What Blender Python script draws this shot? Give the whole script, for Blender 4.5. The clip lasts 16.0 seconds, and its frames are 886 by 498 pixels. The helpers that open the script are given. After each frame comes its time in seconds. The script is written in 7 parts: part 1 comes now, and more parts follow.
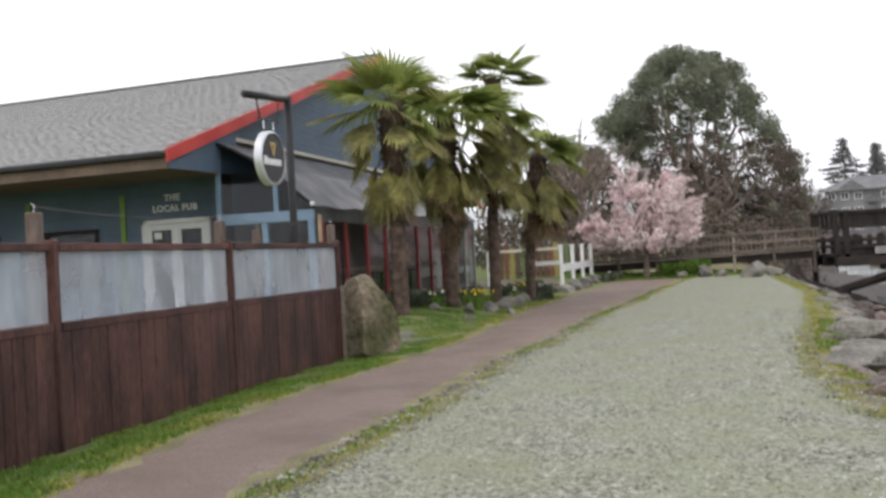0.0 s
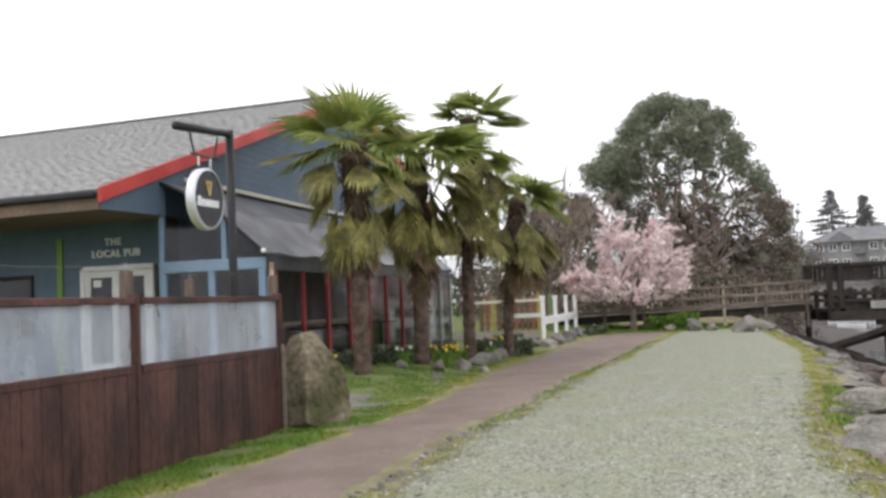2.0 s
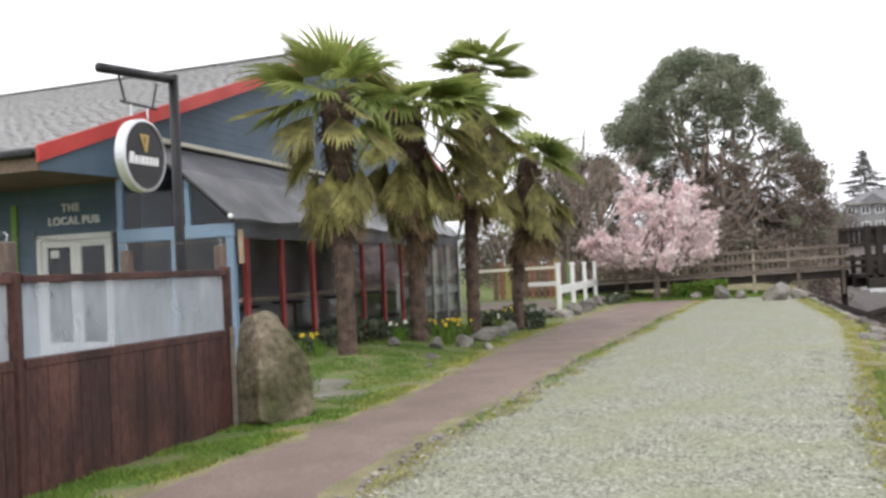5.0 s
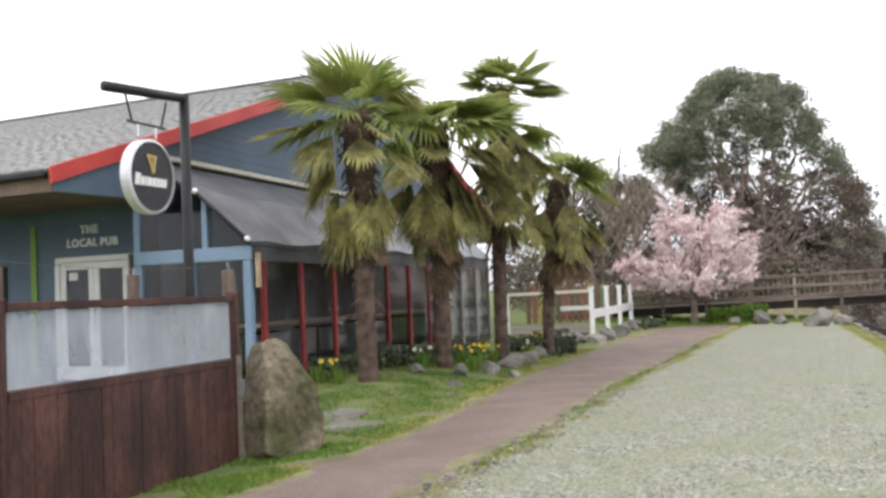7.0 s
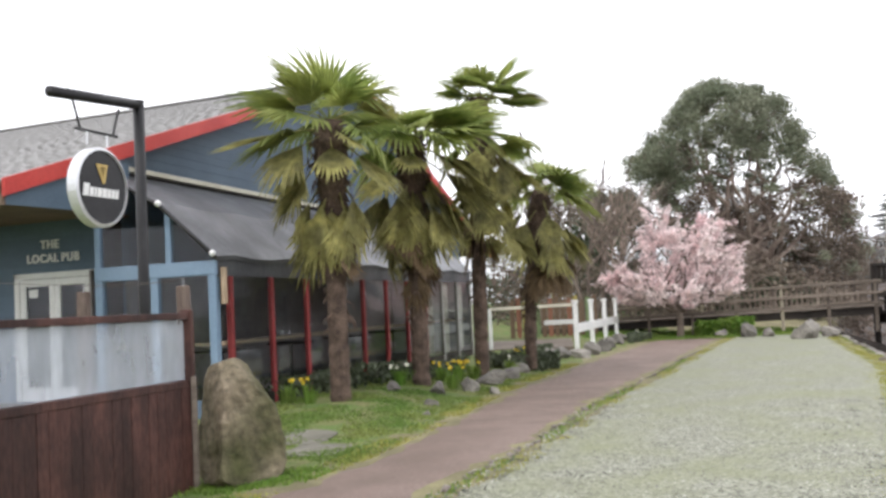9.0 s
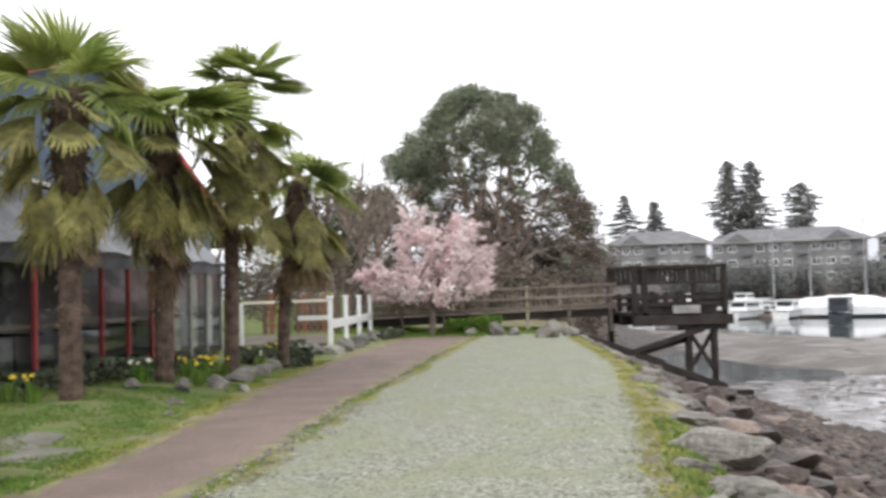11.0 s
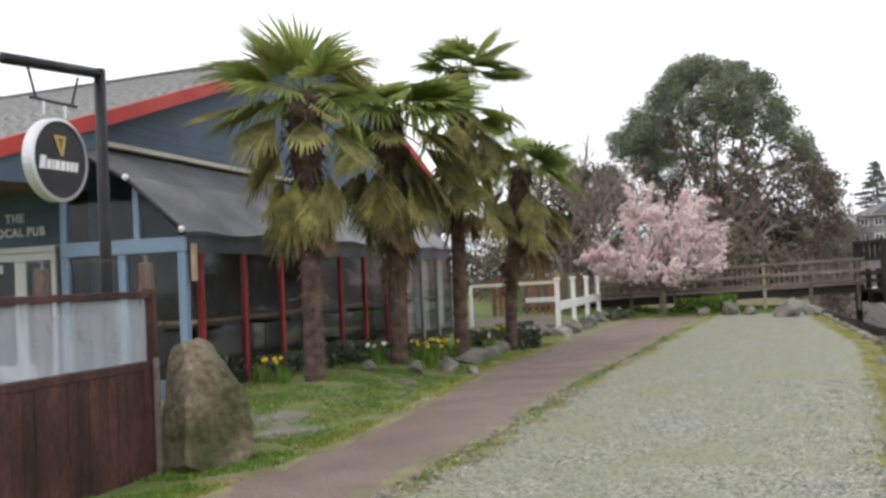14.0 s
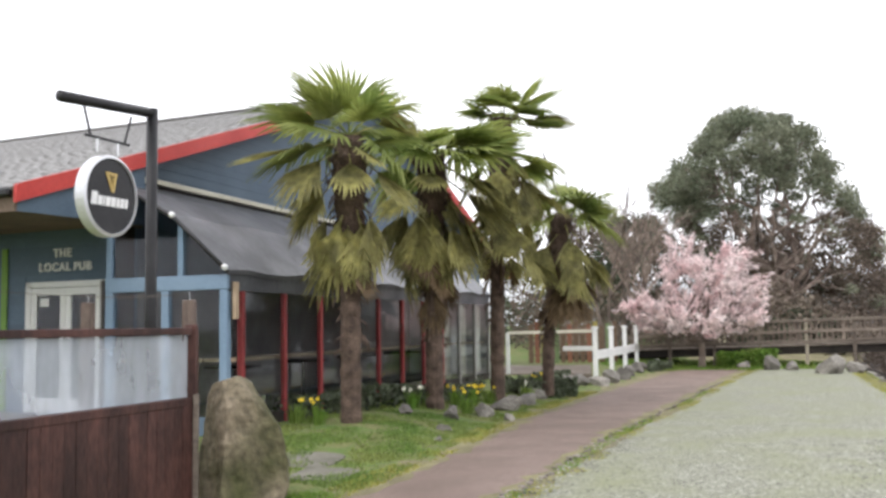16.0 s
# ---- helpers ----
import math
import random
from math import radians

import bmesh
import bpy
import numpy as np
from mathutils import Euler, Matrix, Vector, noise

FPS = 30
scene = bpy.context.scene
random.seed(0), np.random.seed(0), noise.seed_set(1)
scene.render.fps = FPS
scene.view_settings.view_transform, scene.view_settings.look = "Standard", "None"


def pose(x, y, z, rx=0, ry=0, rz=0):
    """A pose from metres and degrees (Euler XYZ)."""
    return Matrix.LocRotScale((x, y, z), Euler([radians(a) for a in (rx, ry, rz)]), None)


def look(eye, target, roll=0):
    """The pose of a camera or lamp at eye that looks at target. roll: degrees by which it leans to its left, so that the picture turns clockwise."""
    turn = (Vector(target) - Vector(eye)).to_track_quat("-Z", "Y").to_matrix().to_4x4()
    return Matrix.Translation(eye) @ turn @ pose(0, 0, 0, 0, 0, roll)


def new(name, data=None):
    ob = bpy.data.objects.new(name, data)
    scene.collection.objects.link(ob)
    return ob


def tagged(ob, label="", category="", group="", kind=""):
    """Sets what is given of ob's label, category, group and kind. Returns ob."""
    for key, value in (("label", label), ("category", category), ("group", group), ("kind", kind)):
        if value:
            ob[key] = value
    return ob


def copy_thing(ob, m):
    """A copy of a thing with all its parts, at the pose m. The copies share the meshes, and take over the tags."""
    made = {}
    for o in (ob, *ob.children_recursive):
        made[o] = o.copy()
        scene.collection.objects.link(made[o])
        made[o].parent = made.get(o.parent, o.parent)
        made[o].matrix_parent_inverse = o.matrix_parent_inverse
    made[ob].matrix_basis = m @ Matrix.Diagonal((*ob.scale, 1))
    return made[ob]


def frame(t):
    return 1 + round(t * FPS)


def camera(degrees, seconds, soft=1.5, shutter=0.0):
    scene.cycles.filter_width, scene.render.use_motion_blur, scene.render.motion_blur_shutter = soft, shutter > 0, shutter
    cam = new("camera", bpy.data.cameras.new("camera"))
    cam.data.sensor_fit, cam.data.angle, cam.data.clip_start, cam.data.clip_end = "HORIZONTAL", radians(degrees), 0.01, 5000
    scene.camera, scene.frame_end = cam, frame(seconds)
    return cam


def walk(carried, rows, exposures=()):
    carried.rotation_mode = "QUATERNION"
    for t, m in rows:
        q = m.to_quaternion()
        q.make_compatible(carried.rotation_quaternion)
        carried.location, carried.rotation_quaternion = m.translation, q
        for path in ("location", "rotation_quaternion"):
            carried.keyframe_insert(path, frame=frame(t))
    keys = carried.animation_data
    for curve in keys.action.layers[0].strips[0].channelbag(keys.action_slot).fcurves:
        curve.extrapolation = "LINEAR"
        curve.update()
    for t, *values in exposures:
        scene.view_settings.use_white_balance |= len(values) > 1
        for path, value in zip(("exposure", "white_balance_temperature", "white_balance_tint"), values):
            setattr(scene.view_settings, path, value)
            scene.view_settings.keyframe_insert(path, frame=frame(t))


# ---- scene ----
cam = camera(50.1, 16.0, soft=3.0, shutter=0.16)
PATH = [
    (0, (1.395, -0.337, 1.483), (1.226, 1.656, 1.497), -3.0),
    (0.5, (1.488, 0.079, 1.565), (1.265, 2.06, 1.725), -0.4),
    (1, (1.501, 0.541, 1.549), (1.32, 2.531, 1.643), -2.0),
    (1.5, (1.515, 0.978, 1.585), (1.352, 2.972, 1.618), -3.1),
    (2, (1.687, 1.463, 1.586), (1.547, 3.455, 1.698), -2.4),
    (2.5, (1.779, 1.827, 1.584), (1.746, 3.827, 1.612), -4.0),
    (3, (1.775, 2.26, 1.632), (1.759, 4.259, 1.692), -4.2),
    (3.5, (1.878, 2.56, 1.622), (1.827, 4.557, 1.716), -3.4),
    (4, (2.045, 2.932, 1.661), (1.918, 4.926, 1.742), -1.8),
    (4.5, (2.091, 3.266, 1.641), (1.905, 5.257, 1.706), -2.2),
    (5, (2.099, 3.598, 1.661), (1.901, 5.588, 1.702), -2.7),
    (7.5, (2.364, 4.251, 1.721), (2.081, 6.228, 1.82), -2.3),
    (8, (2.419, 4.395, 1.711), (2.148, 6.374, 1.816), -2.6),
    (10.5, (2.378, 5.248, 1.735), (2.282, 7.242, 1.86), -1.8),
    (11, (2.348, 5.309, 1.68), (2.612, 7.289, 1.771), -1.5),
    (11.5, (2.449, 5.271, 1.649), (3.246, 7.105, 1.71), -1.2),
    (12, (2.647, 5.319, 1.595), (4.002, 6.789, 1.653), -1.4),
    (12.5, (2.664, 5.35, 1.59), (3.925, 6.902, 1.64), -2.5),
    (13, (2.468, 5.295, 1.65), (3.174, 7.166, 1.696), -4.4),
    (13.5, (2.28, 5.23, 1.706), (2.429, 7.224, 1.75), -3.8),
    (14, (2.475, 5.152, 1.748), (2.257, 7.14, 1.813), -2.6),
    (14.5, (2.456, 5.151, 1.727), (2.244, 7.139, 1.791), -1.4),
    (15, (2.458, 5.138, 1.748), (2.255, 7.124, 1.867), -1.7),
    (15.5, (2.436, 5.137, 1.758), (2.152, 7.111, 1.909), -1.4),
    (16, (2.432, 5.125, 1.746), (2.14, 7.097, 1.908), -0.9),
]
EXPOSURES = [(t, stops, 6500, tint) for t, stops, tint in (
    (0, 0.02, 13), (0.5, 0.3, 13), (1.0, 0.28, 13), (2.0, 0.22, 13), (4.0, 0.28, 13), (5.0, 0.4, 13), (8, 0.47, 13), (10.5, 0.54, 13), (11.0, 0.36, 12), (11.4, -0.03, 11),
    (11.8, -0.43, 10), (12.1, -0.62, 10), (12.6, -0.92, 10), (13.1, -1.1, 10), (13.4, -0.74, 11), (13.8, -0.12, 12), (14.3, 0.22, 13), (15, 0.42, 13), (16, 0.52, 13))]
walk(cam, [(t, look(eye, target, roll)) for t, eye, target, roll in PATH], EXPOSURES)

# ---- world and light: bright overcast ----
world = bpy.data.worlds.new("overcast")
scene.world = world
world.use_nodes = True
wn, wl = world.node_tree.nodes, world.node_tree.links
sky = wn.new("ShaderNodeTexSky")
sky.sky_type, sky.sun_disc = "NISHITA", False
sky.sun_elevation, sky.sun_rotation = radians(48), radians(200)
sky.air_density, sky.dust_density = 1.5, 4.0
hsv = wn.new("ShaderNodeHueSaturation")
hsv.inputs["Saturation"].default_value = 0.12
hsv.inputs["Value"].default_value = 1.0
cloud = wn.new("ShaderNodeTexNoise")
cloud.inputs["Scale"].default_value, cloud.inputs["Detail"].default_value = 1.6, 5
cramp = wn.new("ShaderNodeValToRGB")
cramp.color_ramp.elements[0].position, cramp.color_ramp.elements[0].color = 0.3, (8.8, 9.1, 9.7, 1)
cramp.color_ramp.elements[1].position, cramp.color_ramp.elements[1].color = 0.75, (12.2, 12.3, 12.6, 1)
skymix = wn.new("ShaderNodeMixRGB")
skymix.inputs[0].default_value = 0.85
wl.new(sky.outputs[0], hsv.inputs["Color"])
wl.new(cloud.outputs["Fac"], cramp.inputs[0])
wl.new(hsv.outputs[0], skymix.inputs[1])
wl.new(cramp.outputs[0], skymix.inputs[2])
wl.new(skymix.outputs[0], wn["Background"].inputs["Color"])
wn["Background"].inputs["Strength"].default_value = 0.13
sun = new("sun", bpy.data.lights.new("sun", "SUN"))
sun.data.energy, sun.data.angle, sun.data.color = 0.8, radians(25), (1.0, 0.97, 0.93)
sun.matrix_world = look((0, 0, 30), (9, 16, 0))


# ---- materials ----
def mat(name, a, b, rough=0.85, scale=3.0, fine=40.0, bump=0.25, rnd=0.0, metal=0.0, spec=0.3, stretch=(1, 1, 1),
        island=0.0, contrast=0.25, rough2=None, thin=0.0):
    """Two base colours mixed by coarse noise, broken by fine grain, with relief."""
    m = bpy.data.materials.new(name)
    m.use_nodes = True
    n, l = m.node_tree.nodes, m.node_tree.links
    p = n["Principled BSDF"]
    p.inputs["Roughness"].default_value, p.inputs["Metallic"].default_value = rough, metal
    p.inputs["Specular IOR Level"].default_value = spec
    geo = n.new("ShaderNodeNewGeometry")
    mp = n.new("ShaderNodeMapping")
    mp.inputs["Scale"].default_value = stretch
    l.new(geo.outputs["Position"], mp.inputs["Vector"])
    n1, n2 = n.new("ShaderNodeTexNoise"), n.new("ShaderNodeTexNoise")
    n1.inputs["Scale"].default_value, n1.inputs["Detail"].default_value = scale, 4
    n2.inputs["Scale"].default_value, n2.inputs["Detail"].default_value = fine, 4
    l.new(mp.outputs[0], n1.inputs["Vector"])
    l.new(mp.outputs[0], n2.inputs["Vector"])
    ramp = n.new("ShaderNodeValToRGB")
    ramp.color_ramp.elements[0].position, ramp.color_ramp.elements[0].color = 0.35, (*a, 1)
    ramp.color_ramp.elements[1].position, ramp.color_ramp.elements[1].color = 0.65, (*b, 1)
    l.new(n1.outputs["Fac"], ramp.inputs[0])
    val = n.new("ShaderNodeMapRange")
    val.inputs["From Min"].default_value, val.inputs["From Max"].default_value = 0.25, 0.75
    val.inputs["To Min"].default_value, val.inputs["To Max"].default_value = 1 - contrast, 1 + contrast
    l.new(n2.outputs["Fac"], val.inputs["Value"])
    last = val.outputs[0]
    for amount, source in ((rnd, "object"), (island, "island")):
        if amount:
            r = n.new("ShaderNodeMapRange")
            r.inputs["To Min"].default_value, r.inputs["To Max"].default_value = 1 - amount, 1 + amount
            if source == "object":
                l.new(n.new("ShaderNodeObjectInfo").outputs["Random"], r.inputs["Value"])
            else:
                l.new(geo.outputs["Random Per Island"], r.inputs["Value"])
            mu = n.new("ShaderNodeMath")
            mu.operation = "MULTIPLY"
            l.new(last, mu.inputs[0])
            l.new(r.outputs[0], mu.inputs[1])
            last = mu.outputs[0]
    hv = n.new("ShaderNodeHueSaturation")
    l.new(ramp.outputs[0], hv.inputs["Color"])
    l.new(last, hv.inputs["Value"])
    l.new(hv.outputs[0], p.inputs["Base Color"])
    if rough2 is not None:
        rr = n.new("ShaderNodeMapRange")
        rr.inputs["From Min"].default_value, rr.inputs["From Max"].default_value = 0.4, 0.6
        rr.inputs["To Min"].default_value, rr.inputs["To Max"].default_value = rough, rough2
        l.new(n1.outputs["Fac"], rr.inputs["Value"])
        l.new(rr.outputs[0], p.inputs["Roughness"])
    if bump:
        bp = n.new("ShaderNodeBump")
        bp.inputs["Strength"].default_value, bp.inputs["Distance"].default_value = bump, 0.02
        l.new(n2.outputs["Fac"], bp.inputs["Height"])
        l.new(bp.outputs[0], p.inputs["Normal"])
    if thin:
        # light that soaks through leaves and petals
        tr, mx = n.new("ShaderNodeBsdfTranslucent"), n.new("ShaderNodeMixShader")
        mx.inputs[0].default_value = thin
        l.new(hv.outputs[0], tr.inputs["Color"])
        l.new(p.outputs[0], mx.inputs[1])
        l.new(tr.outputs[0], mx.inputs[2])
        l.new(mx.outputs[0], n["Material Output"].inputs["Surface"])
    return m


def gravel_mat(name, tones, cell, mossy):
    """Crushed stone: one tone a stone, with relief between the stones and a faint film of moss."""
    m = bpy.data.materials.new(name)
    m.use_nodes = True
    n, l = m.node_tree.nodes, m.node_tree.links
    p = n["Principled BSDF"]
    p.inputs["Roughness"].default_value, p.inputs["Specular IOR Level"].default_value = 0.75, 0.35
    geo = n.new("ShaderNodeNewGeometry")
    v = n.new("ShaderNodeTexVoronoi")
    v.inputs["Scale"].default_value = cell
    l.new(geo.outputs["Position"], v.inputs["Vector"])
    sep = n.new("ShaderNodeSeparateColor")
    l.new(v.outputs["Color"], sep.inputs[0])
    ramp = n.new("ShaderNodeValToRGB")
    e = ramp.color_ramp.elements
    e[0].position, e[0].color = 0.0, (*tones[0], 1)
    e[1].position, e[1].color = 1.0, (*tones[-1], 1)
    for i, tone in enumerate(tones[1:-1]):
        x = e.new((i + 1) / (len(tones) - 1))
        x.color = (*tone, 1)
    l.new(sep.outputs[0], ramp.inputs[0])
    big = n.new("ShaderNodeTexNoise")
    big.inputs["Scale"].default_value, big.inputs["Detail"].default_value = 0.9, 6
    l.new(geo.outputs["Position"], big.inputs["Vector"])
    mr = n.new("ShaderNodeMapRange")
    mr.inputs["From Min"].default_value, mr.inputs["From Max"].default_value = 0.40, 0.70
    mr.inputs["To Max"].default_value = 0.75
    l.new(big.outputs["Fac"], mr.inputs["Value"])
    mx = n.new("ShaderNodeMixRGB")
    mx.inputs[2].default_value = (*mossy, 1)
    l.new(mr.outputs[0], mx.inputs[0])
    l.new(ramp.outputs[0], mx.inputs[1])
    l.new(mx.outputs[0], p.inputs["Base Color"])
    bp = n.new("ShaderNodeBump")
    bp.inputs["Strength"].default_value, bp.inputs["Distance"].default_value = 0.7, 0.015
    bp.invert = True
    l.new(v.outputs["Distance"], bp.inputs["Height"])
    l.new(bp.outputs[0], p.inputs["Normal"])
    return m


def glass_mat(name, tint, rough=0.02, alpha=0.0):
    m = bpy.data.materials.new(name)
    m.use_nodes = True
    p = m.node_tree.nodes["Principled BSDF"]
    p.inputs["Base Color"].default_value = (*tint, 1)
    p.inputs["Roughness"].default_value = rough
    p.inputs["Transmission Weight"].default_value = 1.0 - alpha
    p.inputs["IOR"].default_value = 1.3
    return m


def frost_mat():
    """Scuffed translucent sheet: half clear, half milky, with upright wipe marks."""
    m = mat("frosted_panel", (0.58, 0.62, 0.67), (0.66, 0.70, 0.74), 0.35, 2.0, 9, 0.05, contrast=0.12, stretch=(1, 1, 0.25))
    n, l = m.node_tree.nodes, m.node_tree.links
    clear = n.new("ShaderNodeBsdfTransparent")
    clear.inputs[0].default_value = (0.90, 0.92, 0.94, 1)
    mix = n.new("ShaderNodeMixShader")
    geo = n.new("ShaderNodeNewGeometry")
    mp = n.new("ShaderNodeMapping")
    mp.inputs["Scale"].default_value = (0.7, 0.7, 0.55)
    l.new(geo.outputs["Position"], mp.inputs["Vector"])
    w = n.new("ShaderNodeTexNoise")
    w.inputs["Scale"].default_value, w.inputs["Detail"].default_value = 2.0, 4
    l.new(mp.outputs[0], w.inputs["Vector"])
    r = n.new("ShaderNodeMapRange")
    r.inputs["From Min"].default_value, r.inputs["From Max"].default_value = 0.3, 0.7
    r.inputs["To Min"].default_value, r.inputs["To Max"].default_value = 0.24, 0.42
    l.new(w.outputs["Fac"], r.inputs["Value"])
    l.new(r.outputs[0], mix.inputs[0])
    l.new(clear.outputs[0], mix.inputs[1])
    l.new(n["Principled BSDF"].outputs[0], mix.inputs[2])
    l.new(mix.outputs[0], n["Material Output"].inputs["Surface"])
    return m


GRAVEL = gravel_mat("grey_gravel", [(0.05, 0.051, 0.039), (0.155, 0.16, 0.12), (0.23, 0.237, 0.18), (0.28, 0.285, 0.22), (0.44, 0.44, 0.37)], 42, (0.215, 0.23, 0.13))
PATHDIRT = gravel_mat("reddish_path_dirt", [(0.15, 0.108, 0.09), (0.20, 0.148, 0.125), (0.24, 0.178, 0.15), (0.31, 0.245, 0.21)], 90, (0.145, 0.107, 0.085))
SOIL = mat("mossy_gritty_soil", (0.145, 0.13, 0.075), (0.24, 0.22, 0.12), 0.95, 1.7, 38, 0.6, contrast=0.4)
GRASSY = mat("mossy_turf", (0.10, 0.16, 0.04), (0.165, 0.165, 0.07), 0.95, 2.6, 45, 0.7, contrast=0.45)
BLADE = mat("grass_blade", (0.11, 0.22, 0.03), (0.20, 0.27, 0.06), 0.7, 0.8, 15, 0, island=0.35, thin=0.3)
DULLBLADE = mat("dull_bed_grass", (0.115, 0.20, 0.04), (0.21, 0.25, 0.07), 0.8, 0.9, 15, 0, island=0.45, thin=0.2)
PAVING = mat("worn_grey_paving", (0.13, 0.125, 0.10), (0.21, 0.20, 0.165), 0.9, 2.0, 40, 0.4, contrast=0.3)
MOSSBLADE = mat("yellow_moss", (0.24, 0.25, 0.05), (0.33, 0.32, 0.08), 0.9, 1.5, 15, 0, island=0.3)
FENCEWOOD = mat("dark_stained_boards", (0.036, 0.017, 0.014), (0.098, 0.043, 0.034), 0.6, 2.2, 24, 0.35, rnd=0.15, contrast=0.4, stretch=(1, 1, 0.4))
WEATHERED = mat("weathered_grey_wood", (0.13, 0.105, 0.085), (0.22, 0.185, 0.15), 0.85, 2.0, 20, 0.4, rnd=0.25, stretch=(0.4, 0.4, 1))
DARKWOOD = mat("dark_wet_timber", (0.014, 0.011, 0.009), (0.034, 0.027, 0.022), 0.7, 2.0, 20, 0.4, rnd=0.25)
PALEWOOD = mat("bare_timber", (0.34, 0.25, 0.17), (0.42, 0.33, 0.23), 0.7, 2.0, 30, 0.2, stretch=(1, 1, 0.2))
BLUE = mat("slate_blue_paint", (0.085, 0.125, 0.17), (0.105, 0.15, 0.20), 0.6, 1.0, 25, 0.15, rnd=0.07, contrast=0.1)
BLUETRIM = mat("light_blue_trim", (0.17, 0.25, 0.34), (0.20, 0.28, 0.37), 0.55, 1.0, 25, 0.1, contrast=0.1)
RED = mat("red_paint", (0.45, 0.045, 0.04), (0.55, 0.07, 0.06), 0.5, 1.0, 20, 0.1, contrast=0.12)
DULLRED = mat("dull_red_post", (0.20, 0.03, 0.03), (0.30, 0.05, 0.05), 0.55, 1.5, 20, 0.1, rnd=0.15, contrast=0.15)
GREEN = mat("lime_green_paint", (0.14, 0.26, 0.05), (0.18, 0.32, 0.07), 0.55, 1.0, 20, 0.1, contrast=0.1)
WHITE = mat("white_paint", (0.70, 0.71, 0.70), (0.80, 0.80, 0.78), 0.5, 1.5, 25, 0.1, contrast=0.07)
CREAM = mat("old_cream_paint", (0.55, 0.52, 0.42), (0.66, 0.63, 0.52), 0.6, 1.5, 25, 0.1, contrast=0.1)
SOFFIT = mat("brown_soffit_boards", (0.13, 0.095, 0.07), (0.18, 0.13, 0.095), 0.8, 1.5, 20, 0.2)
SHINGLE = mat("grey_asphalt_shingle", (0.17, 0.17, 0.166), (0.33, 0.325, 0.315), 0.9, 15.0, 40, 0.5, rnd=0.07, contrast=0.45)
SHINGLES = mat("grey_asphalt_shingles", (0.17, 0.17, 0.166), (0.33, 0.325, 0.315), 0.9, 15.0, 40, 0.5, island=0.07, contrast=0.45)
MEMBRANE = mat("dark_grey_awning_membrane", (0.06, 0.063, 0.07), (0.11, 0.115, 0.125), 0.45, 1.2, 12, 0.2, rough2=0.35)
BLACKMETAL = mat("black_painted_steel", (0.012, 0.012, 0.013), (0.022, 0.022, 0.023), 0.4, 3, 30, 0.1)
SILVER = mat("silver_rim", (0.62, 0.63, 0.65), (0.72, 0.73, 0.74), 0.35, 3, 30, 0.05, contrast=0.05, metal=0.5)
GOLD = mat("gold_enamel", (0.50, 0.36, 0.12), (0.58, 0.43, 0.16), 0.45, 3, 30, 0, contrast=0.05)
INSIDE = mat("dim_interior", (0.18, 0.165, 0.16), (0.26, 0.24, 0.23), 0.9, 1.0, 12, 0.1)
# darker copy of the interior colour, with the room's gloom put into it
ROOMDARK = mat("painted_room_gloom", (0.03, 0.027, 0.025), (0.055, 0.048, 0.045), 0.9, 1.0, 12, 0.1)
PANE = glass_mat("window_glass", (0.75, 0.80, 0.82))
FROST = frost_mat()
PALMTRUNK = mat("fibrous_palm_trunk", (0.06, 0.042, 0.033), (0.135, 0.095, 0.072), 0.95, 6, 35, 0.9, contrast=0.45)
FROND = mat("palm_frond", (0.145, 0.20, 0.05), (0.31, 0.345, 0.10), 0.5, 1.4, 10, 0.1, rnd=0.3, spec=0.5, thin=0.45)
FRONDOLD = mat("yellowing_palm_frond", (0.20, 0.19, 0.085), (0.40, 0.375, 0.14), 0.65, 3.0, 10, 0.1, rnd=0.4, contrast=0.35, thin=0.45)
FRONDDEAD = mat("dead_palm_frond", (0.13, 0.09, 0.05), (0.20, 0.14, 0.08), 0.85, 2, 10, 0.1, rnd=0.35)
BARK = mat("grey_brown_bark", (0.10, 0.08, 0.065), (0.19, 0.155, 0.125), 0.9, 3, 25, 0.7)
REDBARK = mat("reddish_bark", (0.22, 0.165, 0.135), (0.34, 0.28, 0.235), 0.85, 3, 20, 0.5)
LEAF = mat("evergreen_leaf", (0.17, 0.20, 0.13), (0.27, 0.285, 0.20), 0.55, 0.5, 4, 0, island=0.35, spec=0.5, thin=0.5)
LEAFDARK = mat("dark_leaf", (0.06, 0.08, 0.045), (0.09, 0.105, 0.065), 0.7, 0.5, 4, 0, island=0.4)
SCRUB = mat("brown_scrub_leaf", (0.155, 0.12, 0.10), (0.22, 0.185, 0.145), 0.85, 0.5, 4, 0, island=0.4, thin=0.3)
# far foliage: tones lifted so the colour carries some of the mist
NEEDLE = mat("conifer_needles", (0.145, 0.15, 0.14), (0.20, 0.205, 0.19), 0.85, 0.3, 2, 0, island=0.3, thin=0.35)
BLOSSOM = mat("pink_blossom", (0.79, 0.62, 0.62), (0.87, 0.78, 0.76), 0.8, 0.8, 5, 0, island=0.2, thin=0.35)
ROCK = mat("grey_rock", (0.13, 0.12, 0.105), (0.25, 0.235, 0.205), 0.85, 2.2, 18, 0.7, rnd=0.28, contrast=0.4)
WETROCK = mat("dark_wet_shore_rock", (0.05, 0.036, 0.03), (0.14, 0.105, 0.085), 0.5, 2.2, 18, 0.7, rnd=0.6, contrast=0.4)
MOSSROCK = mat("mossy_boulder_stone", (0.055, 0.058, 0.022), (0.20, 0.165, 0.115), 0.9, 1.1, 12, 0.9, contrast=0.5)
PALEROCK = mat("pale_granite", (0.30, 0.29, 0.27), (0.40, 0.39, 0.36), 0.85, 2.5, 18, 0.5, rnd=0.15)
